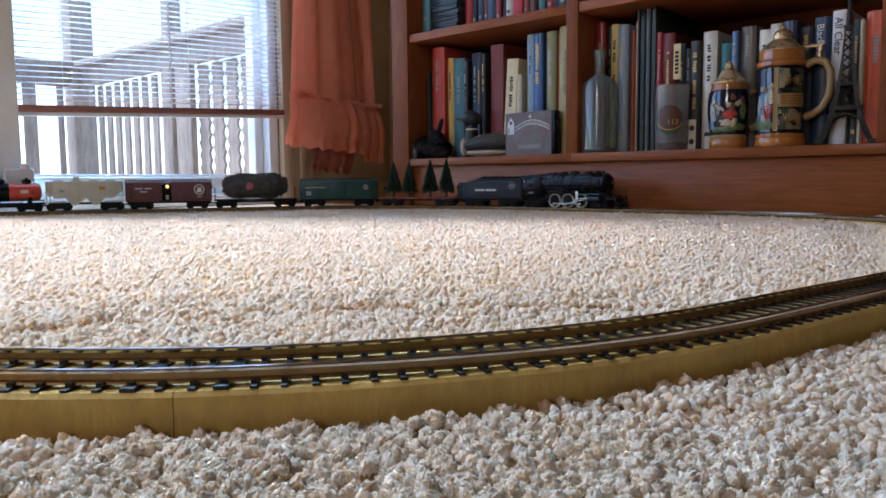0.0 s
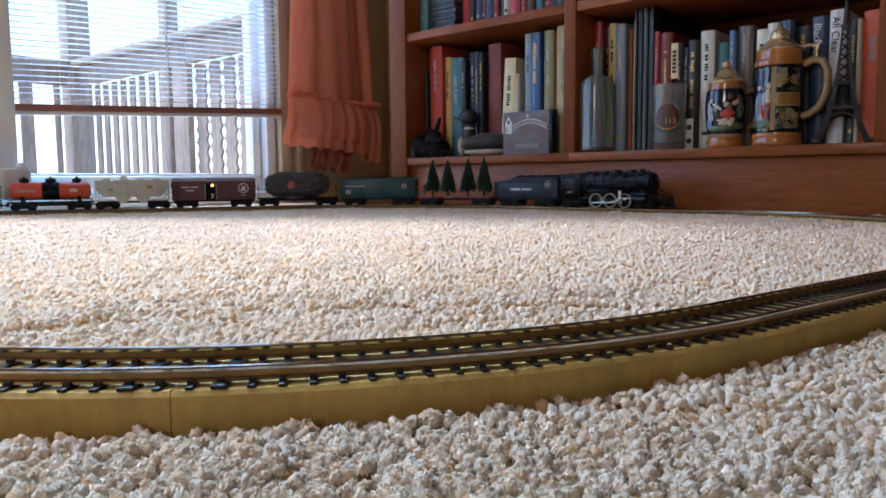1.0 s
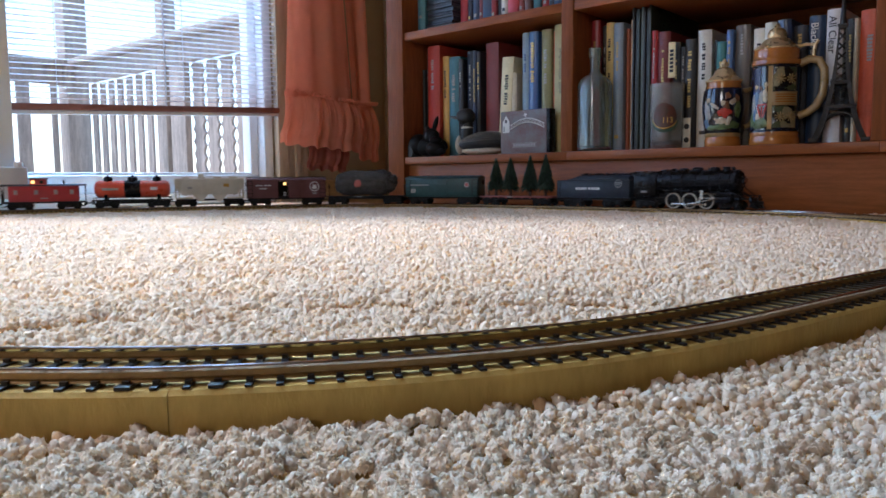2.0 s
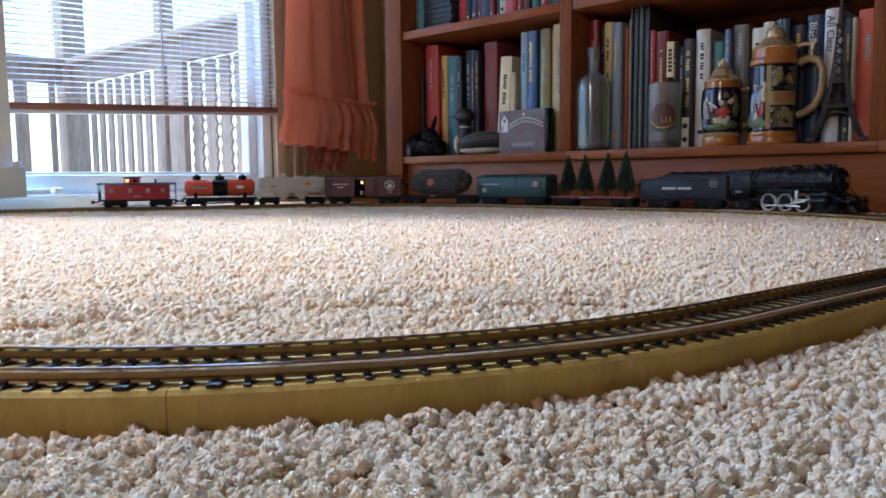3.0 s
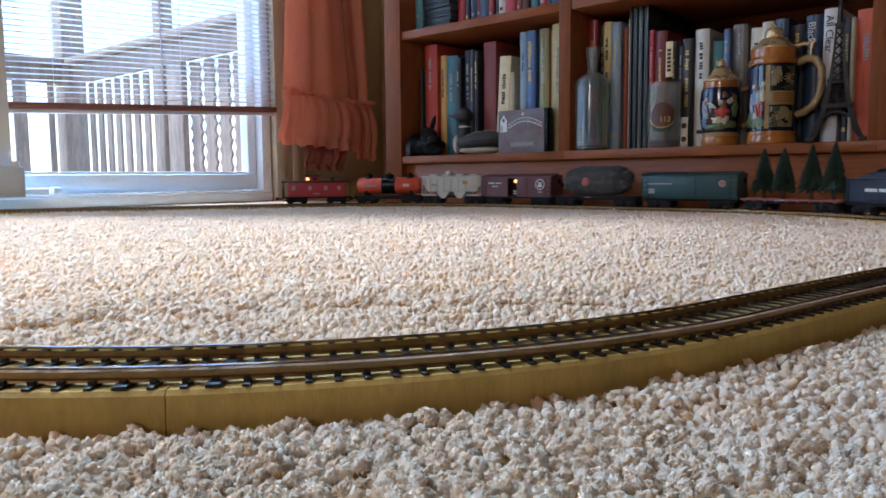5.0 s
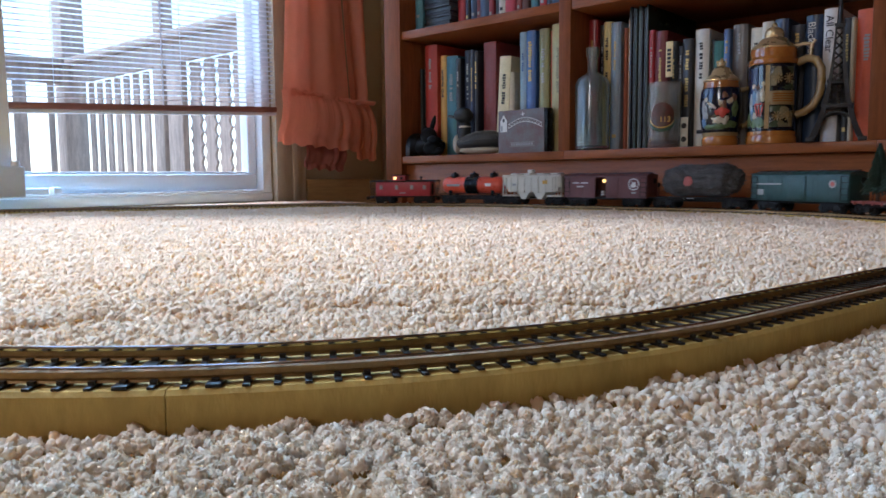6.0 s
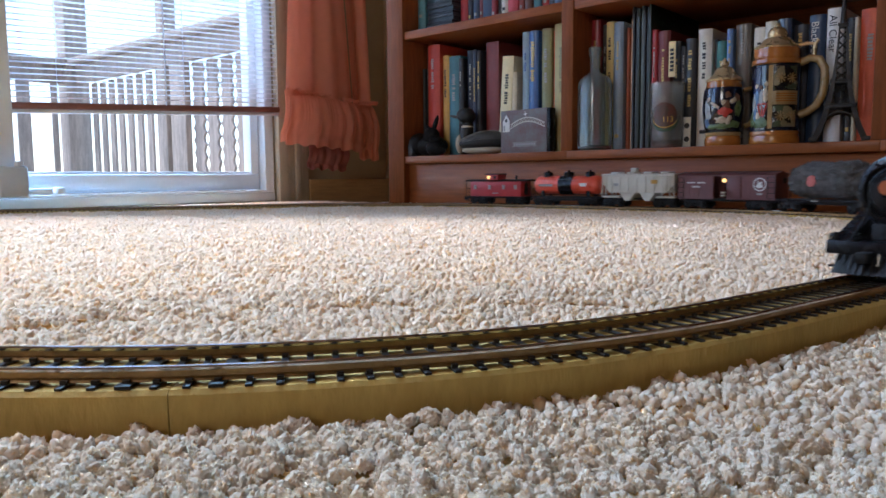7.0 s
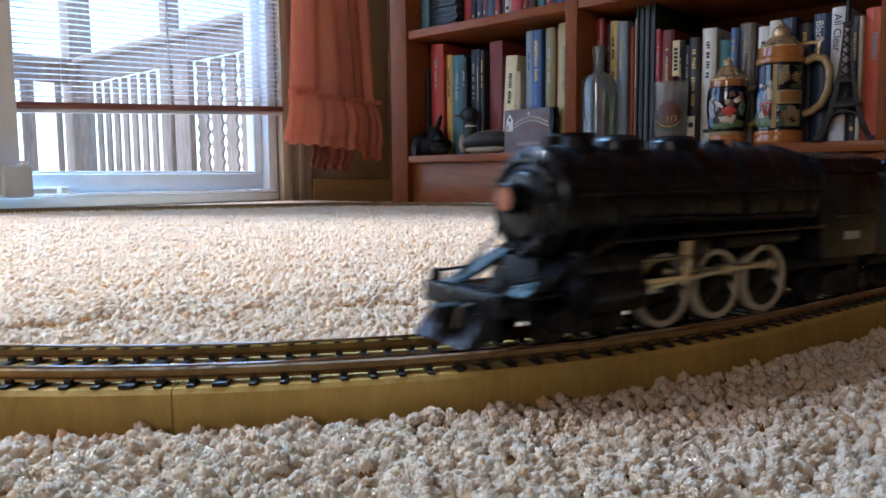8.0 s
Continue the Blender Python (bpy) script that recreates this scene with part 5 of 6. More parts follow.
def lower_books():
    d = 0.165
    row = [(-1.120, -1.112, .19, (0.02, 0.02, 0.02), "thin black book at the end of a row"), (-1.111, -1.099, .234, (0.04, 0.035, 0.03), "tall dark book with a speckled spine"),
           (-1.099, -1.0645, .236, (0.46, 0.05, 0.03), "thick bright red hardback book"), (-1.064, -1.045, .212, (0.6, 0.33, 0.05), "ochre yellow hardback book"),
           (-1.0445, -1.013, .208, (0.08, 0.2, 0.24), "teal blue hardback book"), (-1.0125, -0.999, .2, (0.02, 0.022, 0.03), "dark hardback book"),
           (-0.9985, -0.977, .215, (0.012, 0.018, 0.04), "navy hardback book with pale script on its spine"), (-0.9765, -0.966, .214, (0.02, 0.03, 0.07), "dark blue hardback book"),
           (-0.9655, -0.9555, .21, (0.03, 0.03, 0.04), "slim black hardback book")]
    for i, (a, b, h, col, wd) in enumerate(row):
        book(a, b, h, 1.198 + 0.006 * math.sin(i * 2.3), d, col, words=wd, rough=0.38 if i % 2 else 0.5)
    book(-0.949, -0.917, .226, 1.205, 0.19, (0.2, 0.03, 0.022), lean=0, words="large dark red hardback with pale page edges", marks=0, flat_spine=True)
    book(-0.9045, -0.877, .19, 1.186, 0.12, (0.72, 0.6, 0.34), lean=3.5, words="cream paperback leaning, with dark lettering", ink=INK, flat_spine=True)
    book(-0.8755, -0.861, .158, 1.19, 0.12, (0.66, 0.58, 0.42), words="small cream paperback book", marks=0)
    book(-0.8605, -0.8555, .205, 1.21, 0.15, (0.03, 0.03, 0.06), words="slim dark book", marks=0)
    book(-0.855, -0.8375, .233, 1.2, 0.16, (0.32, 0.42, 0.5), words="pale blue checked hardback book", ink=cloth((0.05, 0.1, 0.3)))
    book(-0.837, -0.8145, .232, 1.196, 0.16, (0.06, 0.13, 0.34), words="glossy blue hardback book", rough=0.25)
    book(-0.81, -0.787, .233, 1.2, 0.16, (0.26, 0.24, 0.1), words="olive hardback book with a rounded spine", rough=0.35)
    book(-0.7865, -0.781, .228, 1.205, 0.15, (0.5, 0.08, 0.03), words="slim orange-red book", marks=0)
    book(-0.776, -0.7395, .236, 1.192, 0.16, (0.42, 0.36, 0.16), words="wide gold-olive patterned hardback book", ink=cloth((0.22, 0.2, 0.1)))
    right = [(-0.7025, -0.684, .234, (0.28, 0.02, 0.025), "dark red hardback book"), (-0.6835, -0.6715, .224, (0.03, 0.025, 0.02), "black hardback with a gilt spine"),
             (-0.671, -0.6545, .226, (0.6, 0.44, 0.14), "yellow illustrated hardback book"), (-0.654, -0.6345, .222, (0.24, 0.29, 0.36), "grey-blue hardback book"),
             (-0.634, -0.627, .212, (0.34, 0.08, 0.03), "thin rust-red book"), (-0.6265, -0.6195, .226, (0.66, 0.46, 0.28), "thin tan book"),
             (-0.5825, -0.572, .2, (0.34, 0.02, 0.025), "red hardback book"), (-0.5715, -0.549, .196, (0.16, 0.02, 0.02), "dark maroon hardback book"),
             (-0.5485, -0.535, .178, (0.03, 0.03, 0.03), "black book with a cream paper label"), (-0.5335, -0.5235, .168, (0.02, 0.02, 0.025), "thin black paperback"),
             (-0.5215, -0.5035, .177, (0.03, 0.03, 0.035), "black paperback with small pale pictures"), (-0.503, -0.4795, .19, (0.7, 0.66, 0.58), "white hardback with grey lettering"),
             (-0.479, -0.4725, .173, (0.04, 0.04, 0.045), "slim black book"), (-0.472, -0.4545, .168, (0.03, 0.14, 0.12), "dark green hardback book"),
             (-0.454, -0.4438, .184, (0.12, 0.2, 0.42), "blue paperback book"), (-0.4435, -0.4195, .19, (0.16, 0.14, 0.12), "grey-brown illustrated hardback"),
             (-0.4165, -0.398, .182, (0.74, 0.7, 0.6), "cream hardback with dark lettering"), (-0.3965, -0.3798, .187, (0.72, 0.68, 0.58), "off-white hardback book"),
             (-0.3775, -0.3572, .188, (0.05, 0.07, 0.13), "navy jacketed hardback"), (-0.357, -0.337, .178, (0.04, 0.04, 0.05), "charcoal hardback book"),
             (-0.2845, -0.273, .178, (0.03, 0.03, 0.035), "black hardback book"),
             (-0.2725, -0.2662, .176, (0.6, 0.56, 0.42), "thin cream book"), (-0.2655, -0.2385, .186, (0.6, 0.1, 0.03), "orange-red jacketed hardback")]
    for i, (a, b, h, col, wd) in enumerate(right):
        book(a, b, h, 1.2 + 0.007 * math.sin(i * 1.7), 0.16 if i < 6 else 0.14, col, words=wd, rough=0.34 if i % 3 == 0 else 0.48)
    for k in range(7):
        x = -0.619 + k * 0.0051
        book(x, x + 0.0049, .244 - 0.002 * (k % 3), 1.195 + 0.003 * (k % 2), 0.2, [(0.012, 0.012, 0.015), (0.025, 0.03, 0.035), (0.012, 0.02, 0.012), (0.12, 0.14, 0.12)][k % 4], words="tall slim album spine", marks=0, flat_spine=True, rough=0.3)
    white = book(-0.3105, -0.2875, .194, 1.2, 0.14, (0.76, 0.74, 0.72), words="white jacketed hardback titled All Clear", marks=0, rough=0.4)
    navy = book(-0.3345, -0.3115, .188, 1.2, 0.14, (0.03, 0.05, 0.1), words="dark blue jacketed hardback titled Blackout", marks=0, rough=0.4)
    for owner, word, ink, size, top in ((white, "All Clear", INK, 0.0148, 0.184), (navy, "Blackout", PRINT, 0.0142, 0.178)):
        cu = bpy.data.curves.new("title", "FONT")
        cu.body, cu.size, cu.extrude = word, size, 0.0002
        cu.materials.append(ink)
        tx = new("title", cu)
        tx.parent = owner
        m = Matrix(((0, 1, 0), (0, 0, -1), (-1, 0, 0))).to_4x4()
        tx.matrix_basis = Matrix.Translation((-0.0065, -0.0036, top)) @ m
    part("jacket_picture", box(B(), (-0.0105, -0.0012, 0.05), (0.0105, 0.0015, 0.085)), cloth((0.06, 0.07, 0.1)), white, "dark picture on the jacket", smooth=False)
    lb = thing("shelf_label", "cream paper label leaning on the black book", "label")
    part("card", box(B(), (-0.5475, 1.188, Z1 + 0.118), (-0.5355, 1.1895, Z1 + 0.176), 0.0003), cloth((0.72, 0.56, 0.28)), lb)
    for k in range(6):
        part("lettering", box(B(), (-0.5447, 1.1872, Z1 + 0.127 + k * 0.0065), (-0.5385, 1.1879, Z1 + 0.1315 + k * 0.0065)), INK, lb, smooth=False)
    lb.location.z = 0
    pc = thing("postcard", "small pale card with dark pictures", "card")
    part("card", box(B(), (-0.519, 1.186, Z1 + 0.0005), (-0.506, 1.1875, Z1 + 0.05), 0.0003), cloth((0.7, 0.66, 0.55)), pc)
    for z in (0.006, 0.028):
        part("picture", rod(B(), (-0.5125, 1.1859, Z1 + z + 0.008), (-0.5125, 1.1853, Z1 + z + 0.008), 0.0045, n=14), INK, pc)


def upper_books():
    rs = random.Random(5)
    cols = [((0.1, 0.25, 0.3), "teal"), ((0.4, 0.03, 0.03), "red"), ((0.03, 0.03, 0.05), "black"), ((0.05, 0.08, 0.15), "navy"), ((0.2, 0.05, 0.06), "maroon"), ((0.06, 0.09, 0.16), "dark blue"),
            ((0.3, 0.04, 0.05), "crimson"), ((0.03, 0.03, 0.03), "black"), ((0.62, 0.58, 0.5), "cream"), ((0.5, 0.06, 0.08), "red"), ((0.3, 0.07, 0.06), "brown-red"), ((0.12, 0.05, 0.04), "dark brown")]
    book(-1.12, -1.098, .24, 1.185, 0.17, cols[0][0], Z2, words="teal hardback at the end of the upper row")
    x, i = -1.018, 1
    while x < -0.765:
        w = rs.choice((0.012, 0.016, 0.02, 0.024))
        c, nm = cols[i % len(cols)]
        book(x, x + w, rs.uniform(0.19, 0.23), 1.2 + rs.uniform(-0.006, 0.01), 0.15, c, Z2, words=nm + " hardback on the upper shelf")
        x += w + 0.0005
        i += 1
    g = thing("magazine_stack", "stack of dark magazines lying flat", "magazines")
    z = Z2 + 0.0004
    for k in range(13):
        h = 0.0055 + 0.003 * (k % 3 == 0)
        part("magazine", box(B(), (-1.0945 + 0.001 * (k % 2), 1.186 + rs.uniform(0, 0.006), z), (-1.0215 - 0.001 * (k % 3), 1.36, z + h - 0.0006), 0.0008), cloth([(0.03, 0.04, 0.05), (0.06, 0.07, 0.08), (0.02, 0.02, 0.03)][k % 3], 0.35), g)
        z += h


def figurines():
    def blob(bm, c, r, m=0, tilt=(0, 0, 0), sub=3):
        v0 = len(bm.verts)
        f0 = len(bm.faces)
        mx = pose(*c, *tilt) @ Matrix.Diagonal((*r, 1))
        bmesh.ops.create_icosphere(bm, subdivisions=sub, radius=1, matrix=mx)
        bm.faces.ensure_lookup_table()
        for f in bm.faces[f0:]:
            f.material_index = m
    # a lying black dog
    bm = B()
    blob(bm, (0, 0, 0.022), (0.046, 0.024, 0.021))
    blob(bm, (-0.03, -0.002, 0.026), (0.024, 0.024, 0.024))
    blob(bm, (0.026, -0.012, 0.016), (0.024, 0.018, 0.016))
    blob(bm, (0.012, -0.01, 0.042), (0.02, 0.015, 0.018))
    blob(bm, (0.03, -0.016, 0.034), (0.016, 0.01, 0.0085))
    blob(bm, (0.0, -0.006, 0.052), (0.008, 0.005, 0.014), tilt=(0, -25, 0))
    blob(bm, (0.02, -0.006, 0.066), (0.0055, 0.0045, 0.02), tilt=(0, 22, 0))
    blob(bm, (-0.046, 0.004, 0.012), (0.016, 0.01, 0.01))
    blob(bm, (0.034, -0.018, 0.01), (0.026, 0.008, 0.0085))
    o = part("dog_figurine", bm, mat("black_glaze", (0.007, 0.006, 0.006), 0.5, var=0.3, scale=80, bump=0.15, bscale=300))
    dull(o.data.materials[0], 0.1)
    o.location = (-1.073, 1.172, Z1)
    tagged(o, "black glazed dog figurine lying on the shelf", "figurine")
    bm = box(B(), (-1.117, 1.1475, Z1 + 0.0003), (-1.104, 1.16, Z1 + 0.026), 0.0015)
    tagged(part("trinket_box", bm, mat("dark_trinket", (0.03, 0.025, 0.02), 0.5, var=0.3)), "small dark trinket box beside the dog figurine", "box")
    # a duck decoy, of a body, a head and a bill
    dk = thing("duck_decoy", "painted wooden duck decoy, dark head and speckled back", "decoy")
    dk.matrix_basis = pose(-0.942, 1.176, Z1 + 0.0004, rz=12)
    feather = mat("black_feathers", (0.014, 0.013, 0.013), 0.5, var=0.4, scale=120, bump=0.2, bscale=300)
    dark = mat("decoy_black", (0.012, 0.013, 0.014), 0.45, var=0.3, scale=80)
    pale = mat("decoy_cream", (0.46, 0.4, 0.3), 0.55, var=0.15, scale=60)

    def moulded(name, c, r, m, tilt=(0, 0, 0), swell=None, label=""):
        bm = B()
        bmesh.ops.create_icosphere(bm, subdivisions=4, radius=1)
        for v in bm.verts:
            if swell:
                v.co = Vector(swell(*v.co))
            v.co = pose(*c, *tilt) @ Vector([v.co[k] * r[k] for k in range(3)])
        part(name, bm, m, dk, label)
    moulded("body", (0.008, 0, 0.0255), (0.056, 0.027, 0.0205), feather, (0, -4, 0),
            lambda x, y, z: (x, y * (1 - 0.25 * max(0, x)), z * (1 + 0.18 * x) - 0.12 * max(0, x) ** 3), "black feathers with pale speckles")
    bm, rq = B(), random.Random(6)
    for row in range(7):
        for k in range(22):
            up, x = 0.1 + 0.135 * row, -0.85 + 1.7 * (k + 0.5 * (row % 2) + rq.uniform(-0.2, 0.2)) / 22
            ring = math.sqrt(max(0.0, 1 - x * x))
            for sy in (-1, 1):
                p = Vector((0.008 + 0.0566 * x, sy * 0.0273 * ring * math.cos(up * 1.45) * (1 - 0.25 * max(0, x)), 0.0255 + 0.0209 * ring * math.sin(up * 1.45) * (1 + 0.18 * x) + 0.0035 * x))
                m = Matrix.Translation(p) @ pose(0, 0, 0, -sy * (90 - up * 80), 20 + 30 * x, 0) @ Matrix.Diagonal((rq.uniform(0.0013, 0.0024), 0.0006, 0.0006, 1))
                bmesh.ops.create_cube(bm, size=1, matrix=m)
    tagged(part("speckles", bm, pale, dk, "pale painted speckles", smooth=False), kind="stuff")
    moulded("belly", (0.008, 0, 0.009), (0.047, 0.0235, 0.009), pale)
    moulded("breast", (-0.043, -0.002, 0.022), (0.0085, 0.0135, 0.019), pale)
    moulded("neck", (-0.028, 0, 0.046), (0.013, 0.0128, 0.03), dark, (0, 8, 0), lambda x, y, z: (x * (1 - 0.2 * z), y * (1 - 0.2 * z), z))
    moulded("collar", (-0.0275, 0, 0.056), (0.0124, 0.0124, 0.005), pale)
    moulded("head", (-0.031, 0, 0.079), (0.0205, 0.0155, 0.0165), dark, (0, 10, 0), lambda x, y, z: (x, y * (1 + 0.15 * x), z * (1 + 0.12 * x)))
    moulded("bill", (-0.055, -0.002, 0.0775), (0.012, 0.004, 0.003), mat("decoy_bill", (0.09, 0.085, 0.08), 0.4, var=0.2), (0, 12, 0))
    moulded("tail", (0.06, 0, 0.031), (0.014, 0.012, 0.0055), feather, (0, -14, 0))


def plaque():
    p = thing("painted_slate", "grey slate block painted with a white church and covered bridge", "painted slate")
    p.matrix_basis = pose(-0.829, 1.168, Z1 + 0.0004, rz=-4)
    part("block", box(B(), (-0.056, 0, 0), (0.056, 0.018, 0.082), 0.0012), mat("painted_slate_scene", (0.2, 0.22, 0.22), 0.6, alt=(0.17, 0.07, 0.06), scale=34, bump=0.15, bscale=200), p)
    part("side_edge", box(B(), (0.0563, 0.0006, 0.0005), (0.064, 0.0175, 0.0815), 0.0008), BLACK, p, "dark side edge")
    y = -0.0006
    part("church", prism(B(), [(-0.05, 0.041), (-0.033, 0.041), (-0.033, 0.062), (-0.0415, 0.074), (-0.05, 0.062)], (y, 0.0002), "y"), PRINT, p, smooth=False)
    part("church_window", box(B(), (-0.044, y - 0.0003, 0.06), (-0.039, y + 0.0001, 0.066)), INK, p, smooth=False)
    part("church_door", box(B(), (-0.048, y - 0.0003, 0.043), (-0.0445, y + 0.0001, 0.053)), GREYPRINT, p, smooth=False)

    def arch(u, o):
        return (-0.03 + 0.082 * u, y, 0.047 + 0.012 * math.sin(math.pi * u) + o)
    for o in (0, 0.0075):
        part("bridge_chord", tube(B(), [arch(k / 14, o) for k in range(15)], 0.0009, 5), PRINT, p)
    for k in range(11):
        u = k / 11
        part("bridge_brace", tube(B(), [arch(u, 0.0), arch(u + 0.5 / 11, 0.0075), arch(u + 1 / 11, 0)], 0.0006, 5), PRINT, p)
    for z0, z1 in ((0.012, 0.0128), (0.0195, 0.0203)):
        part("caption_frame", box(B(), (-0.026, y, z0), (0.034, 0.0002, z1)), GREYPRINT, p, smooth=False)
    for k in range(9):
        part("caption_mark", box(B(), (-0.023 + k * 0.0061, y, 0.0138), (-0.0185 + k * 0.0061, 0.0002, 0.0185)), GREYPRINT, p, smooth=False)
    part("star", prism(B(), [(0.006 + 0.005 * (1 if k % 2 == 0 else 0.35) * math.cos(k * math.pi / 4 + 0.2), 0.073 + 0.005 * (1 if k % 2 == 0 else 0.35) * math.sin(k * math.pi / 4 + 0.2)) for k in range(8)], (y, 0.0002), "y"), PRINT, p, smooth=False)


def bottle():
    g = mat("dusty_aqua_glass", (0.74, 0.83, 0.8), 0.1, var=0.12, scale=22, bump=0.12, bscale=60)
    g.node_tree.nodes["Principled BSDF"].inputs["Transmission Weight"].default_value = 0.9
    b = thing("glass_bottle", "empty old pale blue-green glass bottle", "bottle")
    b.location = (-0.679, 1.1765, Z1 + 0.0004)
    r = 0.0305
    out = [(0.018, 0.003), (r - 0.003, 0), (r, 0.003), (r, 0.114), (r - 0.0008, 0.119), (r - 0.0035, 0.1245), (r - 0.0085, 0.1295), (0.0155, 0.1335), (0.0105, 0.1362), (0.009, 0.1395), (0.009, 0.163)]
    inn = [(0.0066, 0.163), (0.0068, 0.139), (0.0125, 0.1325), (r - 0.0105, 0.1275), (r - 0.0032, 0.114), (r - 0.0035, 0.008), (0.004, 0.005)]
    part("body", lathe(B(), out + inn, 40), g, b)
    part("lip", lathe(B(), [(0.0094, 0.1632), (0.0112, 0.164), (0.0118, 0.178), (0.0108, 0.1805), (0.0074, 0.1805), (0.007, 0.164)], 32), g, b)


def beer_glass():
    g = mat("frosted_glass", (0.66, 0.64, 0.58), 0.2, var=0.08, scale=30)
    g.node_tree.nodes["Principled BSDF"].inputs["Transmission Weight"].default_value = 0.85
    b = thing("beer_glass", "frosted beer glass with a dark round badge", "glass")
    b.location = (-0.5425, 1.1755, Z1 + 0.0004)
    r = 0.0262
    part("body", lathe(B(), [(r - 0.002, 0), (r, 0.003), (r + 0.0012, 0.1), (r + 0.0016, 0.106), (r - 0.0008, 0.1062), (r - 0.002, 0.012), (0.002, 0.011)], 40), g, b)

    def wrap(a, z, o):
        return ((r + o) * math.sin(a), -(r + o) * math.cos(a), z)
    bm = sheet(B(), lambda u, v: wrap(0.7 * (v ** 0.5) * math.cos(6.283 * u) + 0.3, 0.052 + 0.021 * (v ** 0.5) * math.sin(6.283 * u), 0.0016), 32, 6, 0.0004)
    part("badge", bm, mat("badge_red", (0.16, 0.03, 0.02), 0.45, alt=(0.05, 0.05, 0.03), scale=60), b, "dark red round badge")
    bm = sheet(B(), lambda u, v: wrap(0.3 + 0.86 * math.cos(3.3 + 2.7 * u), 0.054 + 0.024 * math.sin(3.3 + 2.7 * u) - 0.0045 * v, 0.0019), 24, 2, 0.0003)
    part("ribbon", bm, mat("ribbon_green", (0.05, 0.09, 0.05), 0.5, var=0.2), b)
    bm = sheet(B(), lambda u, v: wrap(0.3 + 0.8 * math.cos(3.5 + 2.3 * u), 0.055 + 0.022 * math.sin(3.5 + 2.3 * u) - 0.0016 * v, 0.0024), 24, 2, 0.0003)
    part("gold_line", bm, OCHRE, b)
    cu = bpy.data.curves.new("number", "FONT")
    cu.body, cu.size, cu.extrude = "113", 0.0125, 0.0001
    cu.materials.append(OCHRE)
    tx = new("number", cu)
    tx.parent = b
    tx.matrix_basis = Matrix.Translation((0.0045, -0.0287, 0.041)) @ pose(0, 0, 0, 90, 0, 14)


def relief(name, lo, scale, seed, colours):
    """Dark glaze with small painted figures in relief."""
    m = bpy.data.materials.new(name)
    m.use_nodes = True
    n, ln = m.node_tree.nodes, m.node_tree.links
    b = n["Principled BSDF"]
    tc = n.new("ShaderNodeTexCoord")
    wob = n.new("ShaderNodeTexNoise")
    wob.inputs["Scale"].default_value = scale * 1.6
    mixv = n.new("ShaderNodeMix")
    mixv.data_type = "VECTOR"
    mixv.inputs[0].default_value = 0.012
    ln.new(tc.outputs["Object"], wob.inputs[0])
    ln.new(tc.outputs["Object"], mixv.inputs[4])
    ln.new(wob.outputs[1], mixv.inputs[5])
    v = n.new("ShaderNodeTexVoronoi")
    v.inputs["Scale"].default_value = scale
    ln.new(mixv.outputs[1], v.inputs[0])
    cr = n.new("ShaderNodeValToRGB")
    cr.color_ramp.interpolation = "CONSTANT"
    els = cr.color_ramp.elements
    els[0].color = (*lo, 1)
    els[1].position, els[1].color = 0.52, (*colours[0], 1)
    for k, c in enumerate(colours[1:]):
        e = els.new(0.52 + 0.48 * (k + 1) / len(colours))
        e.color = (*c, 1)
    sp = n.new("ShaderNodeSeparateColor")
    ln.new(v.outputs["Color"], sp.inputs[0])
    ln.new(sp.outputs[seed % 3], cr.inputs[0])
    fn = n.new("ShaderNodeTexNoise")
    fn.inputs["Scale"].default_value = 420
    mul = n.new("ShaderNodeMix")
    mul.data_type, mul.blend_type = "RGBA", "MULTIPLY"
    mul.inputs[0].default_value = 0.7
    ln.new(cr.outputs[0], mul.inputs[6])
    ln.new(fn.outputs[0], mul.inputs[7])
    ln.new(mul.outputs[2], b.inputs["Base Color"])
    b.inputs["Roughness"].default_value = 0.22
    bp = n.new("ShaderNodeBump")
    bp.inputs["Strength"].default_value, bp.inputs["Distance"].default_value = 0.6, 0.002
    ln.new(v.outputs["Distance"], bp.inputs["Height"])
    ln.new(bp.outputs[0], b.inputs["Normal"])
    return m


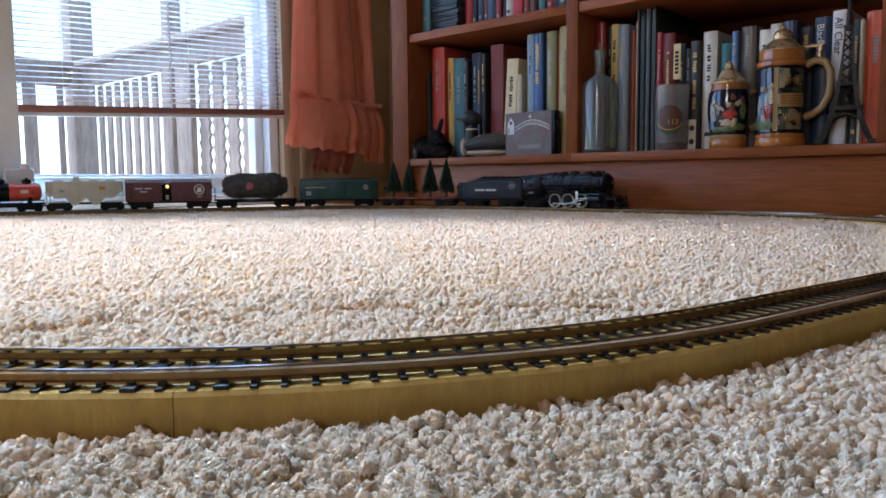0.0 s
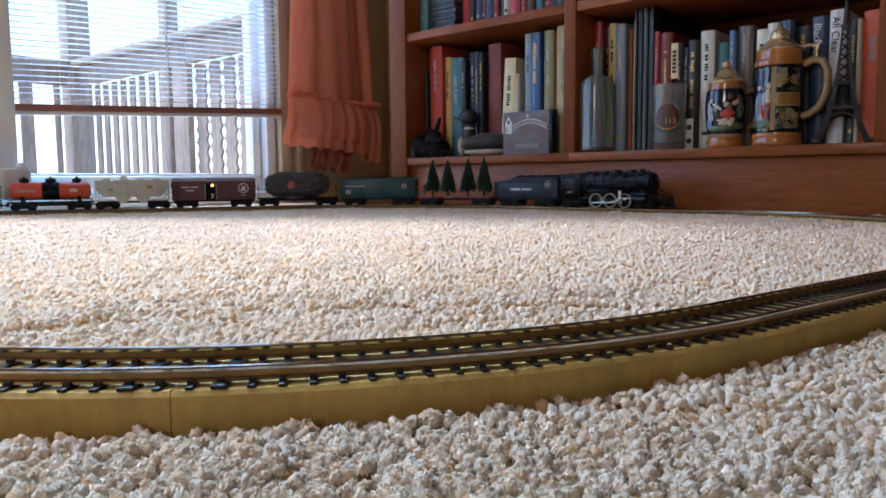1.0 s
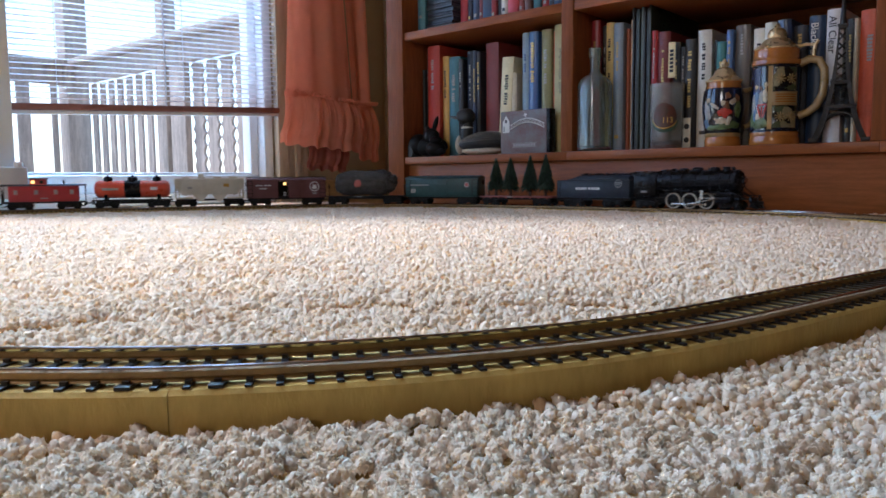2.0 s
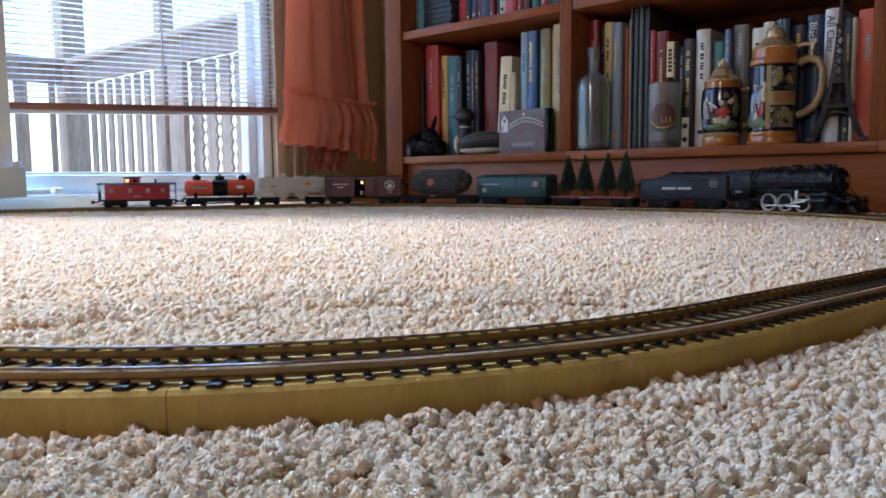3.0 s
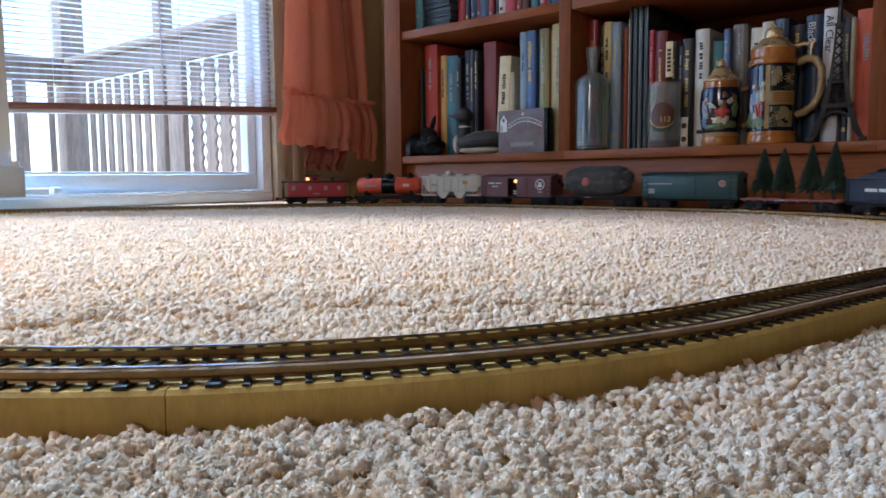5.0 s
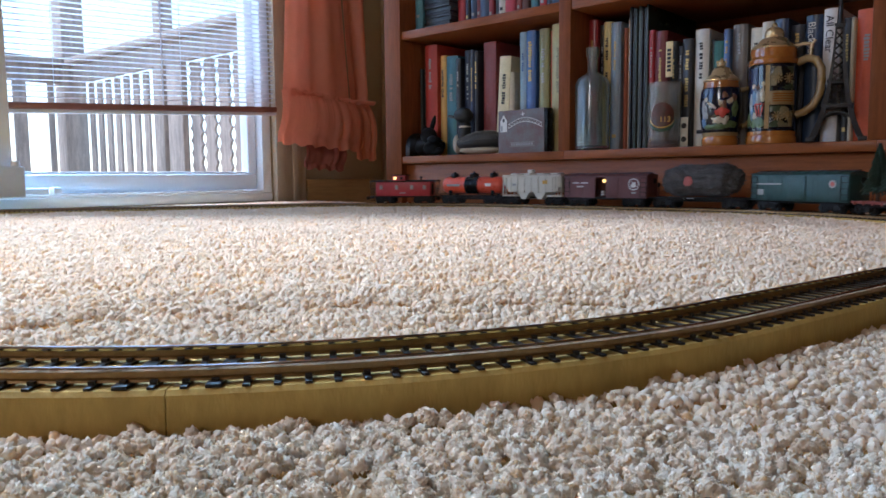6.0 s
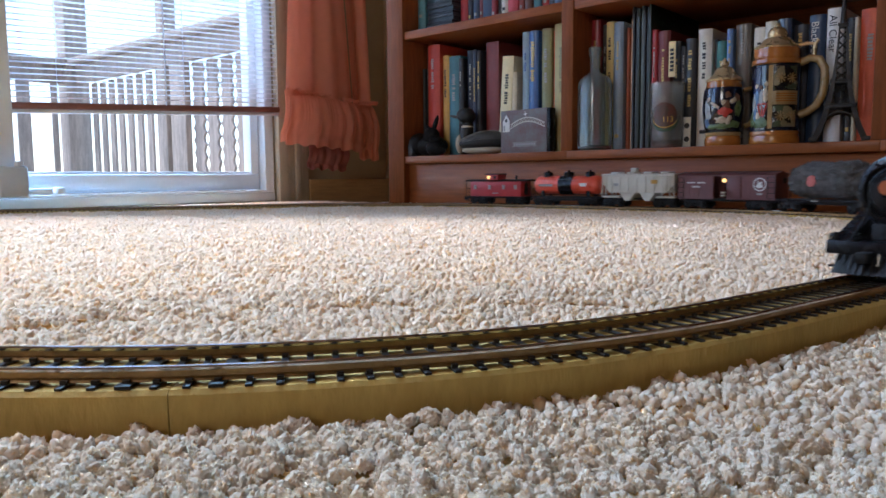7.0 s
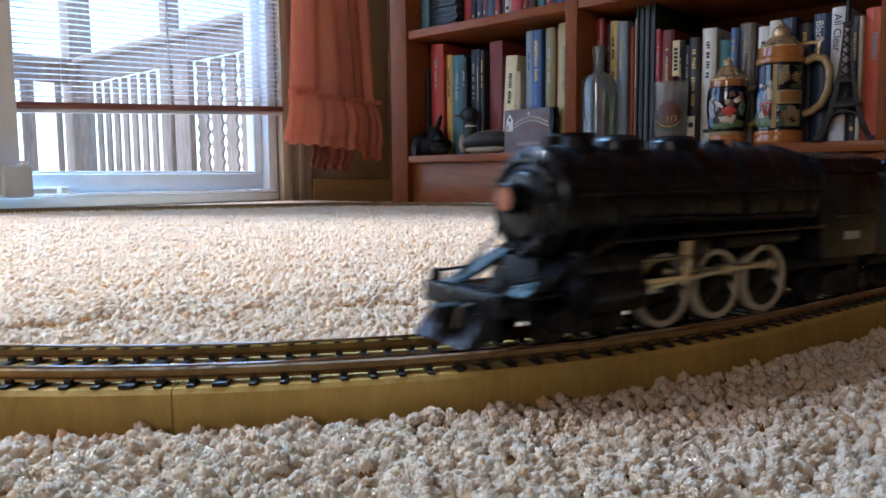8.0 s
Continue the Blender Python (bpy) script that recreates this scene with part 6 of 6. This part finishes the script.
def steins():
    amber = mat("amber_glaze", (0.36, 0.13, 0.02), 0.1, var=0.25, scale=40, coat=0.6)
    cream = mat("cream_stoneware", (0.34, 0.22, 0.08), 0.3, var=0.2, scale=50, coat=0.4)
    pewter = mat("antique_pewter", (0.6, 0.44, 0.23), 0.28, 0.6, var=0.25, scale=60, bump=0.1, bscale=250)
    leaves = relief("carved_daisies", (0.012, 0.012, 0.014), 75, 1, [(0.32, 0.27, 0.14), (0.1, 0.12, 0.06), (0.4, 0.33, 0.18)])
    s = thing("beer_stein", "small bulbous painted beer stein with a pewter lid", "beer stein", "steins on the shelf")
    s.location = (-0.449, 1.1765, Z1 + 0.0004)
    part("base", lathe(B(), [(0.0265, 0), (0.0275, 0.002), (0.0278, 0.01), (0.0262, 0.0135), (0.0258, 0.015)], 40), amber, s, "glossy amber foot")
    part("stripe", lathe(B(), [(0.0261, 0.0151), (0.0268, 0.0165), (0.027, 0.0205)], 40), cream, s)
    part("dark_line", lathe(B(), [(0.0272, 0.0206), (0.0274, 0.0236)], 40), BLACK, s)
    night = mat("midnight_glaze", (0.006, 0.008, 0.026), 0.14, var=0.3, scale=60, coat=0.5)
    paint = {k: mat(k + "_glaze", c, 0.3, var=0.3, scale=160, bump=0.25, bscale=600) for k, c in
             (("red", (0.5, 0.045, 0.025)), ("cream", (0.55, 0.46, 0.32)), ("green", (0.11, 0.15, 0.05)), ("brown", (0.16, 0.07, 0.03)), ("blue", (0.12, 0.2, 0.32)), ("grey", (0.34, 0.34, 0.32)))}

    def figure(owner, rad, a, z, ra, rz, hue, lean=0.0, thick=0.0015):
        """A moulded, painted shape lying on the round wall of a stein."""
        bm = B()
        bmesh.ops.create_icosphere(bm, subdivisions=3, radius=1)
        for v in bm.verts:
            x, y, zz = v.co
            k = 1 + 0.5 * noise.noise(Vector((x * 1.7 + a * 9, y * 2, zz * 1.7 + z * 90))) + 0.3 * noise.noise(Vector((x * 5 + a * 9, y * 5, zz * 5)))
            u, w = x * ra * k, zz * rz * k
            u, w = u * math.cos(lean) - w * math.sin(lean), u * math.sin(lean) + w * math.cos(lean)
            ro = rad(z + w) - 0.0004 + thick * max(0.0, -y)
            aa = a + u / rad(z)
            v.co = (ro * math.sin(aa), -ro * math.cos(aa), z + w)
        part("relief_figure", bm, paint[hue], owner)

    def belly(z):
        return 0.0274 + 0.004 * math.sin(min(1, max(0, (z - 0.0237) / 0.0638)) * 2.6)
    part("body", lathe(B(), [(belly(0.0237 + 0.0638 * k / 10), 0.0237 + 0.0638 * k / 10) for k in range(11)], 48), night, s, "midnight blue glaze behind painted dancers")
    for a, z, ra, rz, hue, lean in ((-0.5, 0.052, 0.0055, 0.017, "grey", 0.1), (-0.62, 0.036, 0.006, 0.009, "blue", 0), (-0.42, 0.071, 0.0032, 0.004, "cream", 0), (-0.08, 0.062, 0.0085, 0.0028, "cream", -0.6),
                                    (0.44, 0.051, 0.0105, 0.0085, "red", 0.15), (0.5, 0.0615, 0.0058, 0.0062, "brown", 0), (0.36, 0.0655, 0.0042, 0.0048, "cream", 0), (0.56, 0.0765, 0.0052, 0.005, "brown", 0),
                                    (0.82, 0.068, 0.0068, 0.0042, "cream", 0.7), (1.05, 0.073, 0.0048, 0.006, "brown", 0.2), (1.12, 0.056, 0.006, 0.012, "green", 0), (0.25, 0.0385, 0.0095, 0.0058, "cream", 0.1),
                                    (0.62, 0.038, 0.004, 0.008, "cream", -0.3), (0.3, 0.0295, 0.02, 0.0042, "green", 0), (-0.3, 0.0285, 0.01, 0.0038, "green", 0), (1.0, 0.032, 0.011, 0.006, "green", 0)):
        figure(s, belly, a, z, ra, rz, hue, lean)
    part("dark_line", lathe(B(), [(0.0281, 0.0876), (0.0277, 0.0896)], 40), BLACK, s)
    part("rim", lathe(B(), [(0.0274, 0.0897), (0.0272, 0.0925), (0.0262, 0.0965), (0.0268, 0.1)], 40), amber, s)
    lid = part("lid", lathe(B(), [(0.0274, 0.1003), (0.0278, 0.1025), (0.0235, 0.1055), (0.0175, 0.111), (0.0135, 0.118), (0.011, 0.1215), (0.007, 0.1235)], 40), pewter, s, "pewter lid")
    part("finial", lathe(B(), [(0.004, 0.1236), (0.006, 0.126), (0.0058, 0.1295), (0.0035, 0.1325), (0.002, 0.1355), (0.001, 0.1368)], 24), pewter, lid)
    part("handle", tube(B(), [(0.026, 0.014, 0.086), (0.038, 0.022, 0.09), (0.045, 0.027, 0.075), (0.044, 0.027, 0.05), (0.034, 0.02, 0.033), (0.027, 0.015, 0.03)], 0.0042, 10), cream, s)

    s = thing("beer_stein", "tall amber and black beer stein with a domed pewter lid", "beer stein", "steins on the shelf")
    s.location = (-0.3718, 1.178, Z1 + 0.0004)
    part("base", lathe(B(), [(0.0352, 0), (0.036, 0.002), (0.0358, 0.009), (0.0345, 0.0125)], 44), amber, s, "glossy amber foot")
    part("stripe", lathe(B(), [(0.0346, 0.0126), (0.0352, 0.0145), (0.0348, 0.0185)], 44), amber, s)
    part("dark_line", lathe(B(), [(0.0346, 0.0186), (0.0342, 0.021)], 44), BLACK, s)
    part("body", lathe(B(), [(0.0338, 0.0211), (0.0336, 0.05), (0.0336, 0.09), (0.0338, 0.1145)], 56), night, s, "midnight blue glaze behind painted figures")
    for a, z, ra, rz, hue, lean in ((-0.72, 0.06, 0.004, 0.016, "grey", 0), (-0.5, 0.068, 0.0045, 0.012, "blue", 0.1), (-0.55, 0.085, 0.0034, 0.004, "cream", 0), (-0.3, 0.066, 0.004, 0.013, "grey", 0),
                                    (-0.32, 0.083, 0.003, 0.0036, "brown", 0), (-0.1, 0.072, 0.0042, 0.0105, "cream", 0), (-0.08, 0.0875, 0.003, 0.0036, "cream", 0), (-0.25, 0.0585, 0.0105, 0.0016, "red", 0.04),
                                    (-0.38, 0.0485, 0.0014, 0.0095, "red", 0.25), (-0.12, 0.0485, 0.0014, 0.0095, "red", -0.25), (-0.25, 0.049, 0.0012, 0.009, "red", 0), (-0.65, 0.043, 0.0042, 0.011, "blue", 0),
                                    (-0.35, 0.031, 0.015, 0.0075, "green", 0), (-0.85, 0.034, 0.008, 0.01, "green", 0), (-0.45, 0.041, 0.004, 0.006, "cream", 0.3)):
        figure(s, lambda zz: 0.0338, a, z, ra, rz, hue, lean, 0.0018)

    def wrap(a, z, o):
        return ((0.0336 + o) * math.sin(a), -(0.0336 + o) * math.cos(a), z)

    def panel(name, a0, a1, z0, z1, o, m, label=""):
        part(name, sheet(B(), lambda u, v: wrap(a0 + (a1 - a0) * u, z0 + (z1 - z0) * v, o), 14, 10, 0.0012), m, s, label)
    panel("carved_panel", 0.22, 1.25, 0.078, 0.112, 0.0008, leaves, "dark panel with pale daisies")
    panel("carved_panel", 0.22, 1.25, 0.024, 0.055, 0.0008, leaves, "dark panel with pale daisies")
    panel("plaque", 0.2, 1.3, 0.0565, 0.0765, 0.0016, cream, "cream plaque")
    panel("upright_bar", 0.02, 0.2, 0.022, 0.114, 0.0018, cream)
    panel("blue_panel", -0.85, -0.32, 0.07, 0.112, 0.0006, mat("cobalt_glaze", (0.012, 0.02, 0.07), 0.2, var=0.3), "cobalt blue panel")
    for k in range(4):
        part("plaque_mark", sheet(B(), lambda u, v: wrap(0.32 + 0.85 * u, 0.061 + 0.0035 * k + 0.0014 * v, 0.003), 10, 1, 0.0003), amber, s)
    for z, aa in ((0.095, 0.5), (0.095, 0.95), (0.04, 0.5), (0.04, 0.95)):
        for k in range(9):
            t = k * 6.283 / 9
            c0 = wrap(aa, z, 0.0022)
            c1 = wrap(aa + 0.2 * math.cos(t), z + 0.0072 * math.sin(t), 0.0022)
            part("petal", rod(B(), c0, c1, 0.0004, 0.0011, 6), cream, s)
    part("dark_line", lathe(B(), [(0.034, 0.1146), (0.0343, 0.1166)], 44), BLACK, s)
    part("collar", lathe(B(), [(0.0345, 0.1167), (0.0358, 0.1185), (0.0352, 0.124), (0.033, 0.1262), (0.0322, 0.1295), (0.0325, 0.138), (0.0318, 0.1405)], 44), amber, s, "glossy amber collar")
    lid = part("lid", lathe(B(), [(0.0322, 0.1407), (0.0328, 0.1425), (0.029, 0.1455), (0.024, 0.149), (0.02, 0.154), (0.0165, 0.157), (0.0135, 0.158)], 44), pewter, s, "domed pewter lid")
    part("crown", lathe(B(), [(0.013, 0.1582), (0.0138, 0.162), (0.013, 0.167), (0.0105, 0.171), (0.006, 0.1735)], 32), pewter, lid)
    part("finial", lathe(B(), [(0.0028, 0.1736), (0.0042, 0.176), (0.0028, 0.179), (0.001, 0.1805)], 20), pewter, lid)
    part("thumb_lever", tube(B(), [(0.028, 0.004, 0.143), (0.04, 0.005, 0.1455), (0.052, 0.006, 0.144), (0.056, 0.006, 0.15)], 0.0026, 8), pewter, s)
    part("hinge_post", rod(B(), (0.05, 0.006, 0.123), (0.0515, 0.006, 0.145), 0.0028, n=10), pewter, s)
    pts = [(0.033, 0.003, 0.118), (0.046, 0.005, 0.124), (0.058, 0.006, 0.121), (0.065, 0.007, 0.108), (0.066, 0.007, 0.09), (0.064, 0.007, 0.072), (0.056, 0.006, 0.055), (0.044, 0.005, 0.046), (0.033, 0.003, 0.042)]
    part("handle", tube(B(), pts, 0.0058, 12), cream, s, "cream stoneware handle")


def tower():
    iron = mat("antique_iron", (0.035, 0.033, 0.034), 0.45, 0.5, var=0.3, scale=120, bump=0.15, bscale=400)
    t = thing("souvenir_tower", "dark metal model of a lattice tower on four arched legs", "model tower")
    t.matrix_basis = pose(-0.2825, 1.1775, Z1 + 0.0004, rz=14)

    def half(z):
        return 0.0305 * math.exp(-z / 0.062) + 0.0022
    for sx in (-1, 1):
        for sy in (-1, 1):
            bm = B()
            pts = [(sx * half(z), sy * half(z), z) for z in np.linspace(0.0, 0.16, 15)]
            rings = []
            for i, p in enumerate(pts):
                w = 0.0075 * (1 - i / 17) ** 1.2 + 0.0012
                rings.append([bm.verts.new((p[0] + a * w * 0.5, p[1] + b * w * 0.5, p[2])) for a, b in ((-1, -1), (1, -1), (1, 1), (-1, 1))])
            for p, q in zip(rings, rings[1:]):
                for k in range(4):
                    bm.faces.new((p[k], p[(k + 1) % 4], q[(k + 1) % 4], q[k]))
            bm.faces.new(rings[0][::-1])
            bm.faces.new(rings[-1])
            leg = part("leg", bm, iron, t, smooth=False)
            part("footing", box(B(), (sx * 0.0327 - 0.0055, sy * 0.0327 - 0.0055, 0), (sx * 0.0327 + 0.0055, sy * 0.0327 + 0.0055, 0.006), 0.0006), iron, leg)
    for z, w, h in ((0.0475, 0.0205, 0.0042), (0.082, 0.0125, 0.0035), (0.16, 0.0058, 0.005)):
        bm = B()
        box(bm, (-w, -w, z), (w, w, z + h), 0.0006)
        box(bm, (-w - 0.0012, -w - 0.0012, z + h + 0.0002), (w + 0.0012, w + 0.0012, z + h + 0.0014))
        p = part("platform", bm, iron, t)
        if z < 0.1:
            for k in range(9):
                x = -w + 2 * w * k / 8
                for s2 in (-1, 1):
                    part("baluster", rod(B(), (x, s2 * w, z + h + 0.0014), (x, s2 * w, z + h + 0.0036), 0.0005, n=5), iron, p)
    for ax in range(4):
        rot = Matrix.Rotation(ax * math.pi / 2, 4, "Z")
        bm = tube(B(), [(0.025 * math.cos(a), -0.0265 + 0.006 * math.sin(a), 0.012 + 0.03 * math.sin(a)) for a in np.linspace(0, math.pi, 13)], 0.0016, 6)
        bmesh.ops.transform(bm, matrix=rot, verts=bm.verts)
        part("arch", bm, iron, t)
        bm = B()
        for k in range(5):
            z0, z1 = 0.088 + k * 0.014, 0.1 + k * 0.014
            a, b = half(z0), half(z1)
            rod(bm, (-a, -a, z0), (b, -b, z1), 0.0007, n=5)
            rod(bm, (a, -a, z0), (-b, -b, z1), 0.0007, n=5)
        for k in range(2):
            z0, z1 = 0.053 + k * 0.0145, 0.066 + k * 0.0145
            a, b = half(z0), half(z1)
            rod(bm, (-a, -a, z0), (b, -b, z1), 0.0007, n=5)
            rod(bm, (a, -a, z0), (-b, -b, z1), 0.0007, n=5)
        bmesh.ops.transform(bm, matrix=rot, verts=bm.verts)
        part("lattice", bm, iron, t, smooth=False)
    part("shaft", rod(B(), (0, 0, 0.1665), (0, 0, 0.205), 0.0042, 0.0022, 8), iron, t, smooth=False)
    part("mast", rod(B(), (0, 0, 0.205), (0, 0, 0.232), 0.0012, 0.0005, 8), iron, t)


lower_books()
upper_books()
figurines()
plaque()
bottle()
beer_glass()
steins()
tower()

# ---- the deck railing outside ----
def railing():
    d = RAILING
    zf, zr = -0.025, 0.92
    yr, xc, xn = 2.24, -5.46, -2.2
    part("corner_post", box(B(), (xc - 0.08, yr - 0.08, zf), (xc + 0.075, yr + 0.075, 2.6), 0.008), DECKWOOD, d)
    part("middle_post", box(B(), (-4.21, yr - 0.035, zf), (-4.12, yr + 0.05, 2.6), 0.008), DECKWOOD, d)
    part("middle_brace", box(B(), (-4.1, yr - 0.02, zf), (-3.93, yr + 0.02, zr - 0.11), 0.006), DECKWOOD, d)
    part("hand_rail", box(B(), (xc + 0.08, yr - 0.075, zr - 0.04), (xn, yr + 0.075, zr), 0.006), DECKWOOD, d)
    part("side_board", box(B(), (xc + 0.08, yr - 0.025, zr - 0.17), (xn, yr + 0.02, zr - 0.042), 0.005), DECKWOOD, d)
    part("hand_rail", box(B(), (xc - 0.075, yr - 4.0, zr - 0.04), (xc + 0.075, yr - 0.085, zr), 0.006), DECKWOOD, d)
    part("side_board", box(B(), (xc - 0.02, yr - 4.0, zr - 0.17), (xc + 0.025, yr - 0.085, zr - 0.042), 0.005), DECKWOOD, d)
    part("foot_rail", box(B(), (xc + 0.08, yr - 0.02, 0.04), (xn, yr + 0.02, 0.12), 0.005), DECKWOOD, d)
    def picket(x0, x1, left=0.0, right=0.0):
        """An upright board; left and right: how deep its edges are scalloped."""
        n = 56
        zs = [zf + (zr - 0.175 - zf) * i / n for i in range(n + 1)]
        a = [(x0 + left * abs(math.sin(z * 44 + x0 * 9)) ** 0.7, z) for z in zs]
        b = [(x1 - right * abs(math.sin(z * 44 + x1 * 9)) ** 0.7, z) for z in zs]
        part("picket", prism(B(), a + b[::-1], (yr + 0.022, yr + 0.038), "y"), DECKWOOD, d)

    for k in range(8):
        picket(-5.2375 + 0.1285 * k, -5.175 + 0.1285 * k)
    for k in range(9):
        picket(-3.932 + 0.1455 * k + 0.006, -3.932 + 0.1455 * (k + 1) - 0.006, 0.025, 0.025)
    for y in (2.062, 1.842, 1.62, 1.4, 1.22, 1.05, 0.85, 0.65):
        part("picket", box(B(), (xc + 0.027, y, zf), (xc + 0.05, y + (0.04 if y > 2 else 0.085), zr - 0.175), 0.004), DECKWOOD, d)


railing()


# ---- what moves ----
RUN = [(-0.5, 0.28), (0.0, 0.316), (0.5, 0.354), (1.0, 0.399), (1.5, 0.462), (3.0, 0.691), (3.5, 0.772), (4.5, 0.931), (6.0, 1.19), (6.5, 1.278), (6.9, 1.362), (7.2, 1.425), (7.5, 1.5), (7.8, 1.569), (8.0, 1.614), (8.5, 1.72)]


def run(t):
    """How far the locomotive's middle has come along the track at t seconds."""
    i = max(k for k in range(1, len(RUN) - 2) if RUN[k][0] <= t + 1e-9 or k == 1)
    (ta, a), (tb, b), (tc, c), (td, d) = RUN[i - 1:i + 3]
    u = (t - tb) / (tc - tb)
    mb, mc = (c - a) / (tc - ta) * (tc - tb), (d - b) / (td - tb) * (tc - tb)
    return (2 * u ** 3 - 3 * u * u + 1) * b + (u ** 3 - 2 * u * u + u) * mb + (3 * u * u - 2 * u ** 3) * c + (u ** 3 - u * u) * mc


def motions():
    times = [k / 30 for k in range(0, 241, 2)]
    fine = [k / 30 for k in range(241)]
    for car, off, half in CARS:
        rows = []
        for t in times:
            s = run(t) + off
            x0, y0, _ = along(s - half)
            x1, y1, _ = along(s + half)
            a = math.atan2(y1 - y0, x1 - x0)
            rows.append((t, pose((x0 + x1) / 2, (y0 + y1) / 2, RAIL_TOP, rz=math.degrees(a))))
        walk(car, rows)
    for w, r, at in WHEELS:
        step = times if r > 0.01 else fine
        walk(w, [(t, Matrix.Translation(at) @ Matrix.Rotation(run(t) / r, 4, "Y")) for t in step])
    for ob, sort in DRIVE:
        rows = []
        for t in times:
            a = run(t) / 0.0118
            cx, cz = 0.0052 * math.cos(a), 0.0118 - 0.0052 * math.sin(a)
            lift = math.asin((0.0142 - cz) / 0.034)
            xp = 0.0235 - 0.0255 + cx + 0.034 * math.cos(lift)
            if sort == "side":
                rows.append((t, Matrix.Translation((cx, 0, cz))))
            elif sort == "main":
                rows.append((t, Matrix.Translation((-0.002 + cx, 0, cz)) @ Matrix.Rotation(-lift, 4, "Y")))
            else:
                rows.append((t, Matrix.Translation((xp, 0, 0.0142))))
        walk(ob, rows)


motions()
